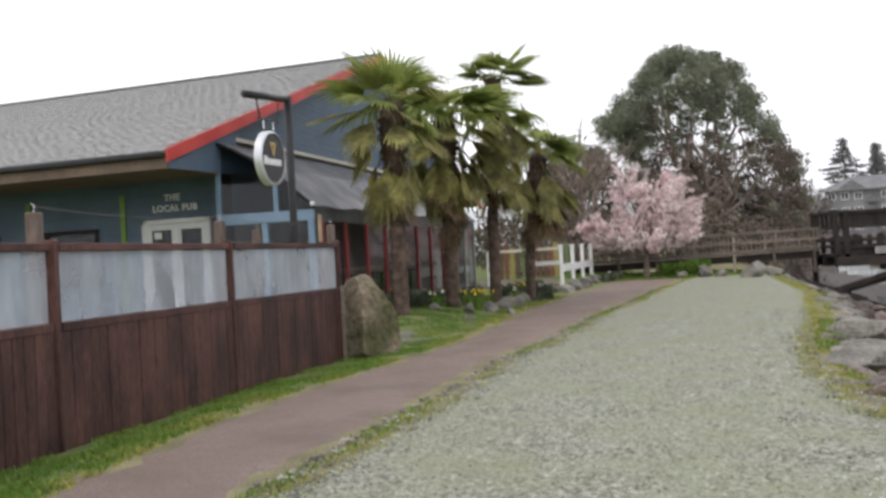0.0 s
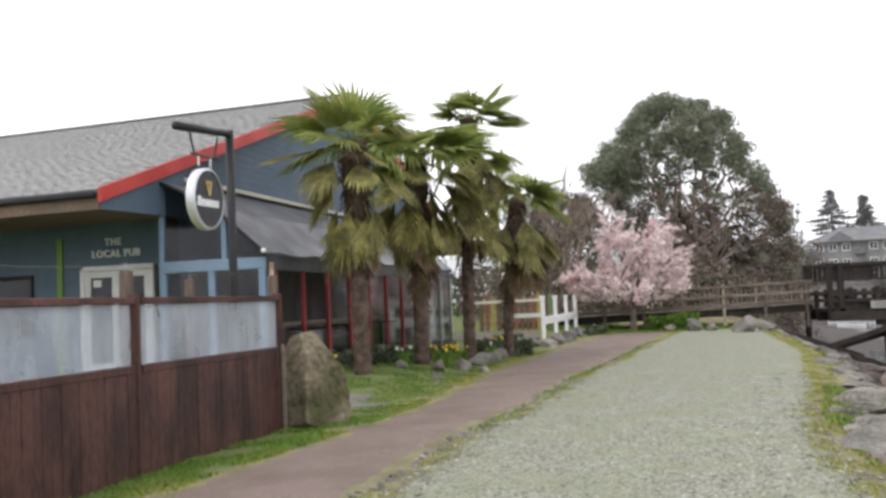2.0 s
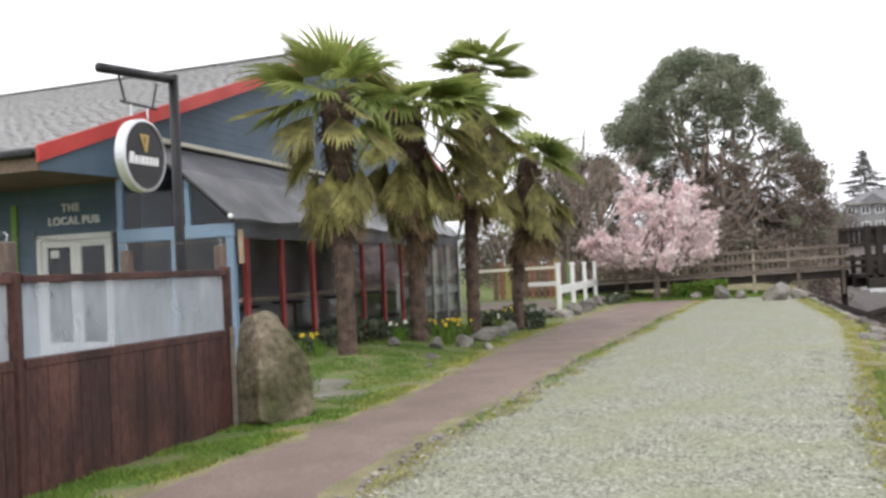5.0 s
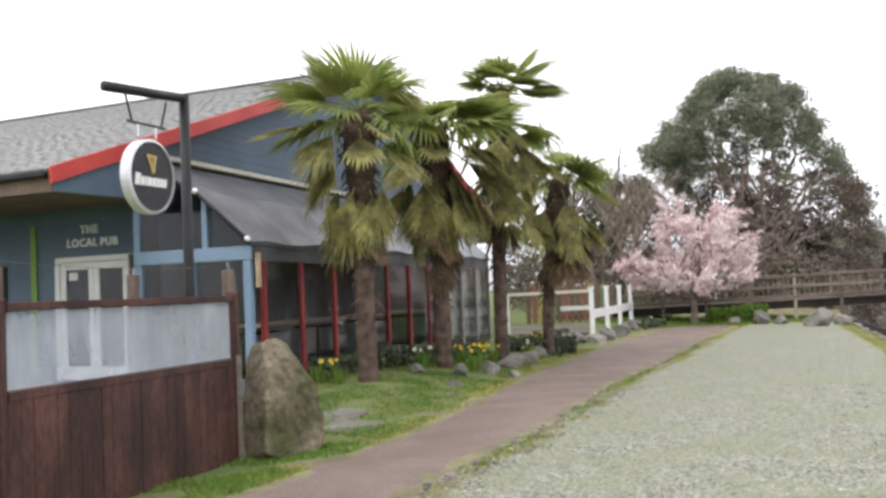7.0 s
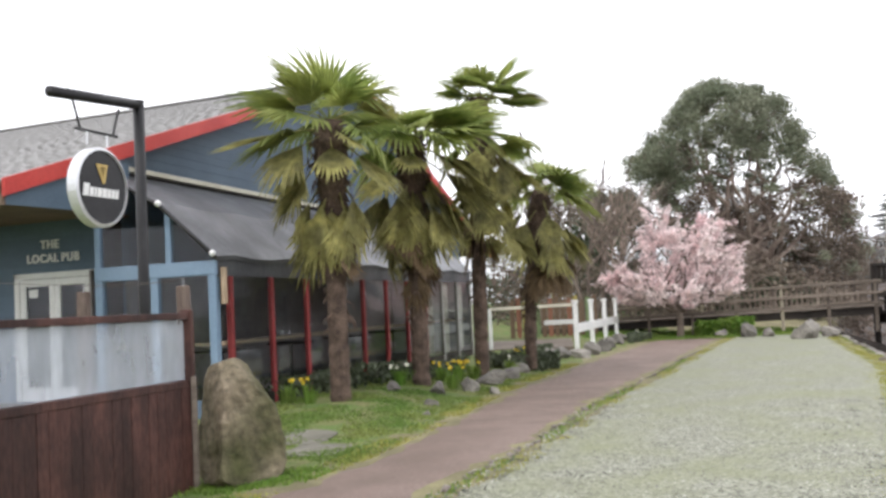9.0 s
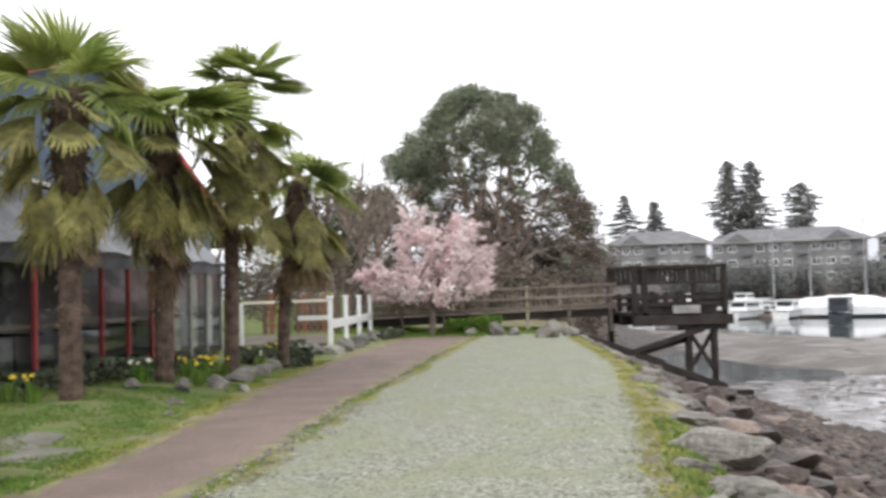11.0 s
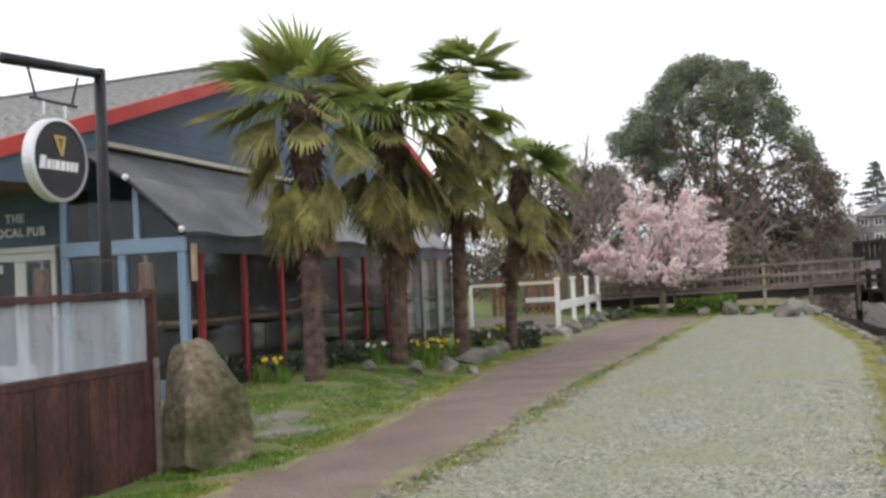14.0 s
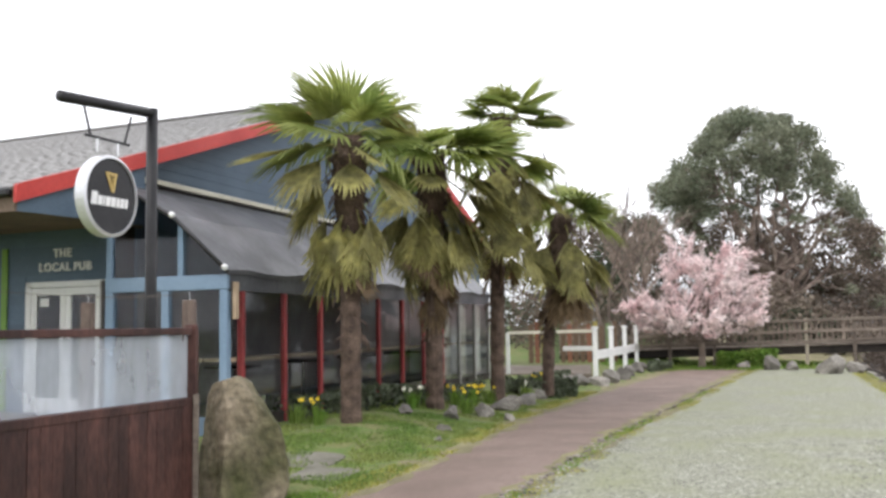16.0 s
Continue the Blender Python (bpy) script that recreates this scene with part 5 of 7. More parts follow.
# ---- footbridge with its lookout ----
def footbridge():
    b = thing("footbridge", "weathered timber footbridge with rails and slatted balusters", "bridge")
    x0, x1, nrm = 1.0, 14.5, 1.5

    def z_at(x):
        return 0.66 + 0.022 * (x - 4)

    def y_at(x):
        return 44.6 - 1.6 * (x - x0) / (x1 - x0)

    for side, off in (("near", 0), ("far", nrm)):
        x, i = x1 - 0.25, 0
        while x >= x0 - 0.01:
            tall = side == "near" and i == 2
            part("post", one_box((-0.06, -0.06, -1.0 if side == "near" else -0.2), (0.06, 0.06, 1.04 if tall else 0.99), 0.01), PALEPOST if tall else WEATHERED, b, "pale bare timber post" if tall else "", at=pose(x, y_at(x) + off, z_at(x), 0, 0, -7))
            x, i = x - 1.7, i + 1
        for dz, hh in ((0.93, 0.11), (0.5, 0.09), (0.1, 0.11)):
            part("rail", beam(bmesh.new(), (x0, y_at(x0) + off - 0.08, z_at(x0) + dz), (x1, y_at(x1) + off - 0.08, z_at(x1) + dz), 0.05, hh, 0.008), WEATHERED, b)
        if side == "far":
            sl = mesh_of("baluster", one_box((-0.045, -0.012, 0.08), (0.045, 0.012, 0.9)), WEATHERED)
            x = x0 + 0.15
            while x < x1:
                part("baluster", sl, None, b, at=pose(x, y_at(x) + off + 0.02, z_at(x), 0, 0, -7))
                x += 0.2
    for off in (0.15, nrm - 0.15):
        part("stringer", beam(bmesh.new(), (x0, y_at(x0) + off, z_at(x0) - 0.2), (x1, y_at(x1) + off, z_at(x1) - 0.2), 0.16, 0.3), DARKWOOD, b)
    plank = mesh_of("plank", one_box((-0.07, -0.05, -0.05), (0.07, nrm + 0.05, 0)), WEATHERED)
    x = x0
    while x < x1:
        part("plank", plank, None, b, at=pose(x, y_at(x), z_at(x)))
        x += 0.15


PALEPOST = mat("bleached_timber", (0.27, 0.24, 0.18), (0.36, 0.32, 0.25), 0.85, 2.0, 20, 0.4)
footbridge()


def lookout():
    k = thing("lookout_platform", "dark timber lookout platform on piles at the bridge end", "platform")
    x0, x1, y0, y1, z, top = 14.6, 18.3, 41.1, 44.2, 0.66, 2.5
    for x in (x0, (x0 + x1) / 2, x1):
        for y in (y0, y1):
            mid = x == (x0 + x1) / 2
            foot = 0.2 if x > x0 or y == y0 else float(ground_z(x, y)) - 0.3
            part("post", one_box((-0.1, -0.1, foot), (0.1, 0.1, 1.5 if mid else top + 0.04), 0.015), DARKWOOD, k, at=pose(x, y, 0))
    part("post", one_box((-0.12, -0.1, 0.2), (0.12, 0.1, top), 0.015), DARKWOOD, k, at=pose(x0 + 0.42, y0, 0))
    for y in (y0, y1):
        for zz, hh in ((top - 0.05, 0.14), (1.82, 0.1), (1.24, 0.14), (0.95, 0.12)):
            part("rail", beam(bmesh.new(), (x0 - 0.1, y - 0.02, zz), (x1 + 0.1, y - 0.02, zz), 0.08, hh, 0.01), DARKWOOD, k)
    for x in (x0, x1):
        for zz in (top - 0.05, 1.82, 1.3, 1.0):
            part("rail", beam(bmesh.new(), (x, y0, zz), (x, y1, zz), 0.08, 0.12), DARKWOOD, k)
    hi = mesh_of("slat", one_box((-0.075, -0.012, 1.78), (0.075, 0.012, top - 0.08)), DARKWOOD)
    lo = mesh_of("slat", one_box((-0.1, -0.012, 0.2), (0.1, 0.012, 1.0)), DARKWOOD)
    n = int((x1 - x0 - 0.3) / 0.205)
    for i in range(n):
        x = x0 + 0.22 + i * 0.205
        part("slat", hi, None, k, at=pose(x, y1 + 0.05, 0))
        part("slat", hi, None, k, at=pose(x + 0.04, y0 + 0.04, 0))
        part("slat", lo, None, k, at=pose(x, y0 + 0.03, 0))
        if i % 2:
            part("slat", lo, None, k, at=pose(x, y1 + 0.05, 0.42))
    part("deck", one_box((x0 - 0.05, y0 - 0.1, z - 0.12), (x1 + 0.05, y1 + 0.1, z)), DARKWOOD, k)
    for y in (y0 - 0.06, (y0 + y1) / 2, y1):
        part("joist", one_box((x0 - 0.1, y - 0.1, 0.145), (x1 + 0.3, y + 0.1, 0.535), 0.02), DARKWOOD, k)
    plate = part("notice_board", one_box((16.1, y0 - 0.22, 0.62), (17.2, y0 - 0.18, 0.92)), PALEROCK, k, "pale notice plate")
    for i in range(3):
        part("writing", one_box((16.25, y0 - 0.224, 0.68 + 0.075 * i), (17.05 - 0.12 * i, y0 - 0.22, 0.71 + 0.075 * i)), ROOFGREY, plate, "grey unreadable line")


lookout()


def trestle():
    t = thing("old_trestle", "black tarred timber trestle slanting down the shore", "trestle")

    def timber(name, p, q, w, h):
        part(name, beam(bmesh.new(), p, q, w, h, 0.02), DARKWOOD, t)

    for x, zb in ((16.8, -2.5), (17.86, -2.75)):
        timber("leg", (x, 41.2, zb), (x, 41.2, 0.0), 0.23, 0.23)
    timber("cap", (16.4, 41.2, 0.04), (18.4, 41.2, 0.04), 0.25, 0.2)
    timber("brace", (16.8, 41.08, -0.15), (17.86, 41.08, -1.75), 0.09, 0.17)
    timber("brace", (17.86, 41.32, -0.15), (16.8, 41.32, -1.75), 0.09, 0.17)
    timber("strut", (14.5, 41.0, -0.82), (17.4, 41.1, -0.02), 0.17, 0.2)
    timber("strut", (14.7, 41.45, -1.0), (17.0, 41.45, -0.4), 0.14, 0.17)
    timber("sill_beam", (11.5, 40.2, 0.05), (18.2, 41.0, -2.35), 0.26, 0.28)
    timber("sill_beam", (12.2, 41.2, -0.05), (15.8, 41.3, -1.35), 0.22, 0.25)
    timber("foot_log", (17.5, 40.7, -2.45), (19.0, 40.4, -2.5), 0.26, 0.2)


trestle()


# ---- white rail by the terrace ----
def white_fence():
    f = thing("white_fence", "white-painted post and board terrace rail", "fence")
    a, d = Vector((2.71, 33.64)), Vector((4.34, 42.06))
    ps = [a.lerp(d, k / 3) for k in range(4)]
    for i, p in enumerate(ps):
        post = part("post", one_box((-0.065, -0.065, 0.1), (0.065, 0.065, 1.58), 0.008), WHITE, f, at=pose(p.x, p.y, 0, 0, 0, -10))
        part("cap", one_box((-0.095, -0.095, 1.58), (0.095, 0.095, 1.66), 0.02), WHITE, post)
    for p, q in zip(ps, ps[1:]):
        part("board", beam(bmesh.new(), (p.x + 0.08, p.y, 0.83), (q.x + 0.08, q.y, 0.83), 0.03, 0.27, 0.006), WHITE, f)
    part("top_rail", beam(bmesh.new(), (0.1, 34.0, 1.5), (2.65, 33.66, 1.53), 0.05, 0.09, 0.008), CREAM, f)
    part("board", beam(bmesh.new(), (1.75, 34.4, 1.0), (2.65, 33.7, 1.02), 0.03, 0.14, 0.006), WHITE, f)
    part("post", one_box((-0.05, -0.05, 0.1), (0.05, 0.05, 1.5), 0.008), WHITE, f, at=pose(0.1, 34.0, 0))


white_fence()
solid("terrace_deck", one_box((-0.6, 33.9, 0.1), (2.6, 40.0, 0.27), 0.01), WEATHERED, "grey-green weathered terrace deck", "deck", kind="structure", at=pose(0, 0, 0, 0, 0, 0))


def slat_screen():
    s = thing("slat_screen", "upright slats painted yellow, green and rust", "fence")
    paints = [mat("slat_" + n, c, tuple(v * 1.15 for v in c), 0.6, 2, 20, 0.1) for n, c in (("yellow", (0.30, 0.25, 0.08)), ("green", (0.13, 0.18, 0.08)), ("rust", (0.20, 0.09, 0.055)), ("brown", (0.12, 0.08, 0.05)))]
    x = 0.4
    i = 0
    while x < 3.6:
        part("slat", one_box((-0.09, -0.012, 0.3), (0.09, 0.012, 1.75 + 0.1 * math.sin(i * 2.1)), 0.004), paints[(3, 2, 0, 3, 1, 3, 2, 3)[i % 8]], s, at=pose(x, 41.0 + 0.2 * x, 0))
        x += 0.24
        i += 1
    part("rail", beam(bmesh.new(), (0.3, 41.12, 0.6), (3.6, 41.78, 0.6), 0.05, 0.08), WEATHERED, s)


slat_screen()


# ---- stones ----
STONES = [rock_mesh("stone", i, ROCK, (1, 1, 0.8), 4) for i in range(7)]
WETSTONES = [rock_mesh("stone", 20 + i, WETROCK, (1, 1, 0.75), 3) for i in range(9)]


def stone(me, x, y, s, rz, name="rock", label="grey-brown rock bedded in the bank", group="bank rocks", sink=0.1, squash=(1, 1, 1), tilt=0):
    ob = new(name, me)
    ob.matrix_basis = pose(x, y, float(ground_z(x, y)) - sink * s, tilt, 0, rz) @ Matrix.Diagonal((s * squash[0], s * squash[1], s * squash[2], 1))
    return tagged(ob, label, "rock", group)


def shore_rocks():
    rr = random.Random(77)
    # an uneven course of larger stones along the edge of the grass
    y = 7.5
    while y < 46:
        x = float(bank_edge(y)) + rr.uniform(0.0, 0.65)
        s = rr.uniform(0.16, 0.42) if y < 24 else rr.uniform(0.14, 0.3)
        stone((STONES + WETSTONES)[rr.randrange(14)], x, y, s, rr.uniform(0, 360), squash=(1.0, rr.uniform(1.1, 1.6), rr.uniform(0.5, 0.8)), sink=0.25, group="edge rocks", tilt=rr.uniform(-12, 12))
        y += s * rr.uniform(0.9, 1.9)
    # two broad flat slabs beside the gravel
    stone(STONES[4], 5.28, 11.4, 0.72, 20, label="broad flat-topped rock at the gravel's edge", group="edge rocks", squash=(1.15, 0.95, 0.5), sink=0.1)
    stone(STONES[1], 5.85, 12.95, 0.5, 105, label="long pale flat rock at the gravel's edge", group="edge rocks", squash=(1.5, 0.7, 0.5), sink=0.02)
    stone(STONES[2], 6.45, 14.9, 0.66, 115, label="broad sloping rock among grass tufts", group="edge rocks", squash=(1.7, 0.9, 0.5), sink=0.05)
    stone(STONES[5], 7.1, 17.2, 0.55, 110, label="broad sloping rock among grass tufts", group="edge rocks", squash=(1.5, 0.9, 0.5), sink=0.05)
    for _ in range(58):
        y = rr.uniform(10, 26)
        d = rr.uniform(0.7, 3.4)
        stone(WETSTONES[rr.randrange(9)], float(bank_edge(y)) + d, y, rr.uniform(0.24, 0.5), rr.uniform(0, 360), label="large dark boulder on the shore", group="shore boulders", sink=0.05, squash=(1.25, 1, 0.8), tilt=rr.uniform(-20, 20))
    # tumbled boulders on the slope, the nearest singly
    far = []
    for k in range(800):
        y = 6 + 40 * rr.random() ** (1.15 if k < 170 else 0.8)
        d = 0.7 + 6.5 * rr.random() ** 1.2
        x = float(bank_edge(y)) + d
        s = (0.09 + 0.26 * rr.random() ** 2.2) * (1.25 - d * 0.11)
        if k < 170:
            stone(WETSTONES[rr.randrange(9)], x, y, s, rr.uniform(0, 360), label="dark wet boulder on the shore", group="shore boulders", sink=0.02, squash=(1.25, 1, 0.85), tilt=rr.uniform(-20, 20))
        else:
            far.append((x, y, s * 0.8, rr.uniform(0, 6.28), rr.randrange(9)))
    verts, faces = [], []
    for x, y, s, a, m in far:
        me = LUMPS[m % 4]
        base, z = len(verts), float(ground_z(x, y)) - 0.03
        ca, sa = math.cos(a) * s, math.sin(a) * s
        verts += [(x + 1.2 * (p[0] * ca - p[1] * sa), y + p[0] * sa + p[1] * ca, z + p[2] * s) for p in me[0]]
        faces += [tuple(i + base for i in f) for f in me[1]]
    me = bpy.data.meshes.new("shore_boulders")
    me.from_pydata(verts, [], faces)
    me.materials.append(SHORESTONE)
    tagged(new("shore_boulders", me), "tumbled dark boulders packed down the shore", "rocks", kind="stuff")


def lump(seed):
    me = rock_mesh("lump", seed, SHORESTONE, (1, 1, 0.75), 2)
    out = ([tuple(v.co) for v in me.vertices], [tuple(p.vertices) for p in me.polygons])
    bpy.data.meshes.remove(me)
    return out


LUMPS = [lump(90 + i) for i in range(4)]
shore_rocks()
pale = rock_mesh("stone", 41, ROCK, (1, 0.8, 0.85), 3)
stone(pale, 10.35, 37.6, 0.75, 20, "rock", "rounded grey rock at the drive's end", "edge rocks")
stone(STONES[2], 8.9, 40.4, 0.5, 60, "rock", "grey rock at the drive's end", "edge rocks")
for x, y, s in ((9.6, 40.2, 0.4), (8.2, 41.6, 0.35), (11.3, 38.6, 0.45)):
    stone(STONES[3], x, y, s, x * 50, "rock", "grey rock at the drive's end", "edge rocks")


def bed_rocks():
    rr = random.Random(5)
    for x, y, s in ((-0.7, 21.6, 0.22), (0.05, 22.0, 0.24), (0.5, 23.0, 0.32), (0.75, 24.2, 0.38), (1.0, 22.7, 0.2), (1.15, 25.6, 0.3), (1.3, 27.0, 0.3), (1.5, 29.2, 0.36), (1.9, 31.0, 0.42), (2.3, 31.8, 0.40), (2.75, 32.3, 0.45), (3.1, 33.6, 0.42), (3.5, 35.2, 0.48), (3.85, 37.0, 0.42), (4.2, 38.8, 0.4), (4.6, 40.6, 0.36), (0.15, 20.5, 0.14), (0.2, 19.4, 0.1)):
        stone(STONES[rr.randrange(7)], x, y, s, rr.uniform(0, 360), "rock", "grey-brown border stone of the flower bed", "bed stones", 0.15, (1.25, 1, 0.95))


bed_rocks()


# ---- daffodils ----
def daffodils(x, y, n, petals, seed, label, h=0.34):
    rr = random.Random(seed)
    d = thing("daffodils", label, "flowers", "daffodil clumps", at=pose(x, y, float(ground_z(x, y))))
    bm = bmesh.new()
    for _ in range(40):
        a, r = rr.uniform(0, 6.28), rr.uniform(0, 0.16)
        p = Vector((r * math.cos(a), r * math.sin(a), 0))
        o = Vector((math.cos(a), math.sin(a), 0)) * rr.uniform(0.02, 0.14)
        s = Vector((-math.sin(a), math.cos(a), 0)) * 0.012
        hh = h * rr.uniform(0.6, 1.0)
        v = [bm.verts.new(q) for q in (p - s, p + s, p + o * 0.4 + s + Vector((0, 0, hh * 0.7)), p + o * 0.4 - s + Vector((0, 0, hh * 0.7)))]
        tip = bm.verts.new(p + o + Vector((0, 0, hh)))
        bm.faces.new(v)
        bm.faces.new((v[3], v[2], tip))
    green = bm
    for _ in range((n + 1) // 2):
        a, r = rr.uniform(0, 6.28), rr.uniform(0.03, 0.22)
        c = Vector((r * math.cos(a), r * math.sin(a), h * rr.uniform(0.95, 1.2)))
        bm = bmesh.new()
        face = Vector((rr.gauss(0, 0.5), -1, rr.gauss(0.1, 0.2))).normalized()
        q = face.to_track_quat("Z", "Y")
        for k in range(6):
            an = k * math.pi / 3
            e = [Vector((0, 0, 0)), Vector((0.02 * math.cos(an - 0.5), 0.02 * math.sin(an - 0.5), 0.006)), Vector((0.05 * math.cos(an), 0.05 * math.sin(an), 0)), Vector((0.02 * math.cos(an + 0.5), 0.02 * math.sin(an + 0.5), 0.006))]
            bm.faces.new([bm.verts.new(c + q @ p) for p in e])
        tube(bm, [c, c + face * 0.025, c + face * 0.04], [0.014, 0.017, 0.022], 6)
        tube(green, [c, c + Vector((0, 0.01, -0.1)), Vector((c.x * 0.5, c.y * 0.5, 0))], [0.005, 0.005, 0.006], 3)
        part("flower", bm, petals, d)
    part("leaves", green, BLADE, d, "strap-like green leaves and stems")


for x, y, n, pm, lab in ((-2.15, 19.9, 5, YELLOW, "yellow daffodils in leaf"), (-1.75, 19.7, 6, YELLOW, "yellow daffodils in leaf"), (-0.75, 22.6, 9, PETALWHITE, "cream-white daffodils in leaf"),
                         (-0.45, 22.9, 7, PETALWHITE, "cream-white daffodils in leaf"), (-0.1, 23.6, 8, YELLOW, "yellow daffodils in leaf"), (0.15, 24.4, 12, YELLOW, "yellow daffodils in leaf"),
                         (0.45, 24.8, 9, YELLOW, "yellow daffodils in leaf"), (0.2, 22.9, 5, YELLOW, "yellow daffodils in leaf"), (1.3, 28.9, 7, YELLOW, "yellow daffodils in leaf"), (1.1, 26.6, 4, PETALWHITE, "cream-white daffodils in leaf"), (5.0, 40.9, 4, PETALWHITE, "cream-white daffodils in leaf")):
    daffodils(x, y, n, pm, int(x * 100 + y * 10), lab)


# ---- grass and moss ----
def blades(name, label, pts, h, material, seed, category="grass"):
    rng = np.random.default_rng(seed)
    p = np.asarray(pts, dtype=float)
    n = len(p)
    p = np.column_stack([p, ground_z(p[:, 0], p[:, 1])])
    a = rng.uniform(0, 2 * np.pi, n)
    hh = h * rng.uniform(0.4, 1.2, n)
    w = 0.006 + 0.012 * rng.random(n) * (h / 0.08)
    s = np.column_stack([np.cos(a) * w, np.sin(a) * w, np.zeros(n)])
    tip = p + np.column_stack([rng.normal(0, 0.45, n) * hh, rng.normal(0, 0.45, n) * hh, hh])
    v = np.stack([p - s, p + s, tip], 1).reshape(-1, 3)
    me = bpy.data.meshes.new(name)
    me.vertices.add(3 * n)
    me.vertices.foreach_set("co", v.astype(np.float32).ravel())
    me.loops.add(3 * n)
    me.loops.foreach_set("vertex_index", np.arange(3 * n, dtype=np.int32))
    me.polygons.add(n)
    me.polygons.foreach_set("loop_start", np.arange(0, 3 * n, 3, dtype=np.int32))
    me.update()
    me.materials.append(material)
    return tagged(new(name, me), label, category, kind="stuff")


def scatter(n, y0, y1, lo, hi, seed, power=1.0, patch=None):
    rng = np.random.default_rng(seed)
    out = []
    while len(out) < n:
        y = y0 + (y1 - y0) * rng.random() ** power
        a, b = float(lo(y)), float(hi(y))
        x = a + (b - a) * rng.random()
        if patch is None or noise.noise(Vector((x * patch, y * patch, seed))) > -0.3 + 0.55 * rng.random():
            out.append((x, y))
    return out


fence_x = lerp_table([(-2.4, -3.7), (0.95, -3.45), (4.3, -3.15), (7.65, -2.74), (11, -2.21), (14.3, -1.5), (15.2, -1.2), (17, -2.6), (24, -2.2)])
blades("verge_grass", "bright green grass along the fence foot", scatter(20000, 2, 15, fence_x, lambda y: path_left(y) + 0.04, 1, 1.0, 1.5), 0.05, BLADE, 1)
blades("verge_moss", "yellow-green moss at the path's edge", scatter(9000, 2, 30, lambda y: path_left(y) - 0.35, lambda y: path_left(y) + 0.08, 41, 1.2, 1.0), 0.035, MOSSBLADE, 41)
blades("bed_grass", "short patchy grass before the flower bed", scatter(34000, 15, 27, lambda y: path_left(y) - 3.0, lambda y: path_left(y) + 0.02 - 0.15 * smooth01(16, 18, y), 2, 1.0, 1.6), 0.04, DULLBLADE, 2)
blades("edge_moss", "yellow-green moss and grass between path and gravel", scatter(9000, 3, 41, lambda y: path_right(y) + 0.02, lambda y: path_right(y) + 0.42, 3, 1.3, 0.9), 0.022, MOSSBLADE, 3)
blades("edge_grass", "tufts of green grass between path and gravel", scatter(2200, 3, 30, lambda y: path_right(y) - 0.02, lambda y: path_right(y) + 0.2, 4, 1.3, 0.6), 0.045, BLADE, 4)
blades("bank_moss", "yellow-green moss along the gravel's edge", scatter(26000, 4, 42, lambda y: bank_edge(y) - 0.55, lambda y: bank_edge(y) + 0.42, 5, 1.2, 1.9), 0.026, MOSSBLADE, 5)
blades("bank_grass", "green grass tufts above the rocks", scatter(2600, 9, 42, lambda y: bank_edge(y) - 0.1, lambda y: bank_edge(y) + 0.45, 6, 1.2, 0.9), 0.06, DULLBLADE, 6)
blades("bank_tufts", "bright green tufts between the edge rocks", scatter(1900, 12.6, 17.2, lambda y: bank_edge(y) - 0.25, lambda y: bank_edge(y) + 0.35, 16, 1.0, 2.4), 0.06, DULLBLADE, 16)
blades("far_grass", "grass at the end of the drive", scatter(16000, 40.5, 46, lambda y: 3.0, lambda y: bank_edge(y), 7), 0.1, BLADE, 7)


# ---- worn paving slabs sunk in the turf beside the path ----
def paving_slab(x, y, w, d, rz, seed):
    rr = random.Random(seed)
    ring = []
    for k in range(18):
        a = 2 * math.pi * k / 18
        q = (abs(math.cos(a)) ** 5 + abs(math.sin(a)) ** 5) ** -0.2
        r = q * rr.uniform(0.93, 1.03)
        ring.append((w / 2 * r * math.cos(a), d / 2 * r * math.sin(a), 0.0))
    solid("paving_slab", poly_prism(bmesh.new(), ring, (0, 0, 0.03)), PAVING, "worn grey paving slab sunk in the turf", "paving slab", "paving slabs", at=pose(x, y, float(ground_z(x, y)) - 0.02, math.degrees(math.atan((ground_z(x, y + 0.3) - ground_z(x, y - 0.3)) / 0.6)), -math.degrees(math.atan((ground_z(x + 0.3, y) - ground_z(x - 0.3, y)) / 0.6)), rz))


for i, (x, y, w, d, rz) in enumerate(((-1.2, 17.2, 0.9, 0.95, -8), (-0.72, 16.3, 0.75, 0.9, -5))):
    paving_slab(x, y, w, d, rz, i)


blades("drive_moss", "thin moss creeping onto the gravel", scatter(9000, 4, 40, lambda y: bank_edge(y) - 0.85, lambda y: bank_edge(y) - 0.25, 8, 1.2, 2.2), 0.02, MOSSBLADE, 8)


# ---- stone edging between path and gravel ----
def edging():
    rr = random.Random(15)
    e = thing("edging", "broken line of small stones between path and gravel", "edging", kind="structure")
    ms = [rock_mesh("edging_stone", 60 + i, PATHSTONE, (1, 1, 0.6), 1) for i in range(4)]
    y = 3.0
    k = 0
    while y < 34 and k < 290:
        x = float(path_right(y)) + rr.uniform(-0.05, 0.06)
        s = rr.uniform(0.03, 0.065) if rr.random() > 0.06 else 0.1
        part("edging_stone", ms[k % 4], None, e, at=pose(x, y, 0.0, 0, 0, rr.uniform(0, 360)) @ Matrix.Diagonal((s, s * 1.4, s, 1)))
        y += s * rr.uniform(1.6, 4.5)
        k += 1


PATHSTONE = mat("edging_stone", (0.13, 0.11, 0.095), (0.29, 0.26, 0.23), 0.85, 3, 30, 0.4, rnd=0.35)
edging()


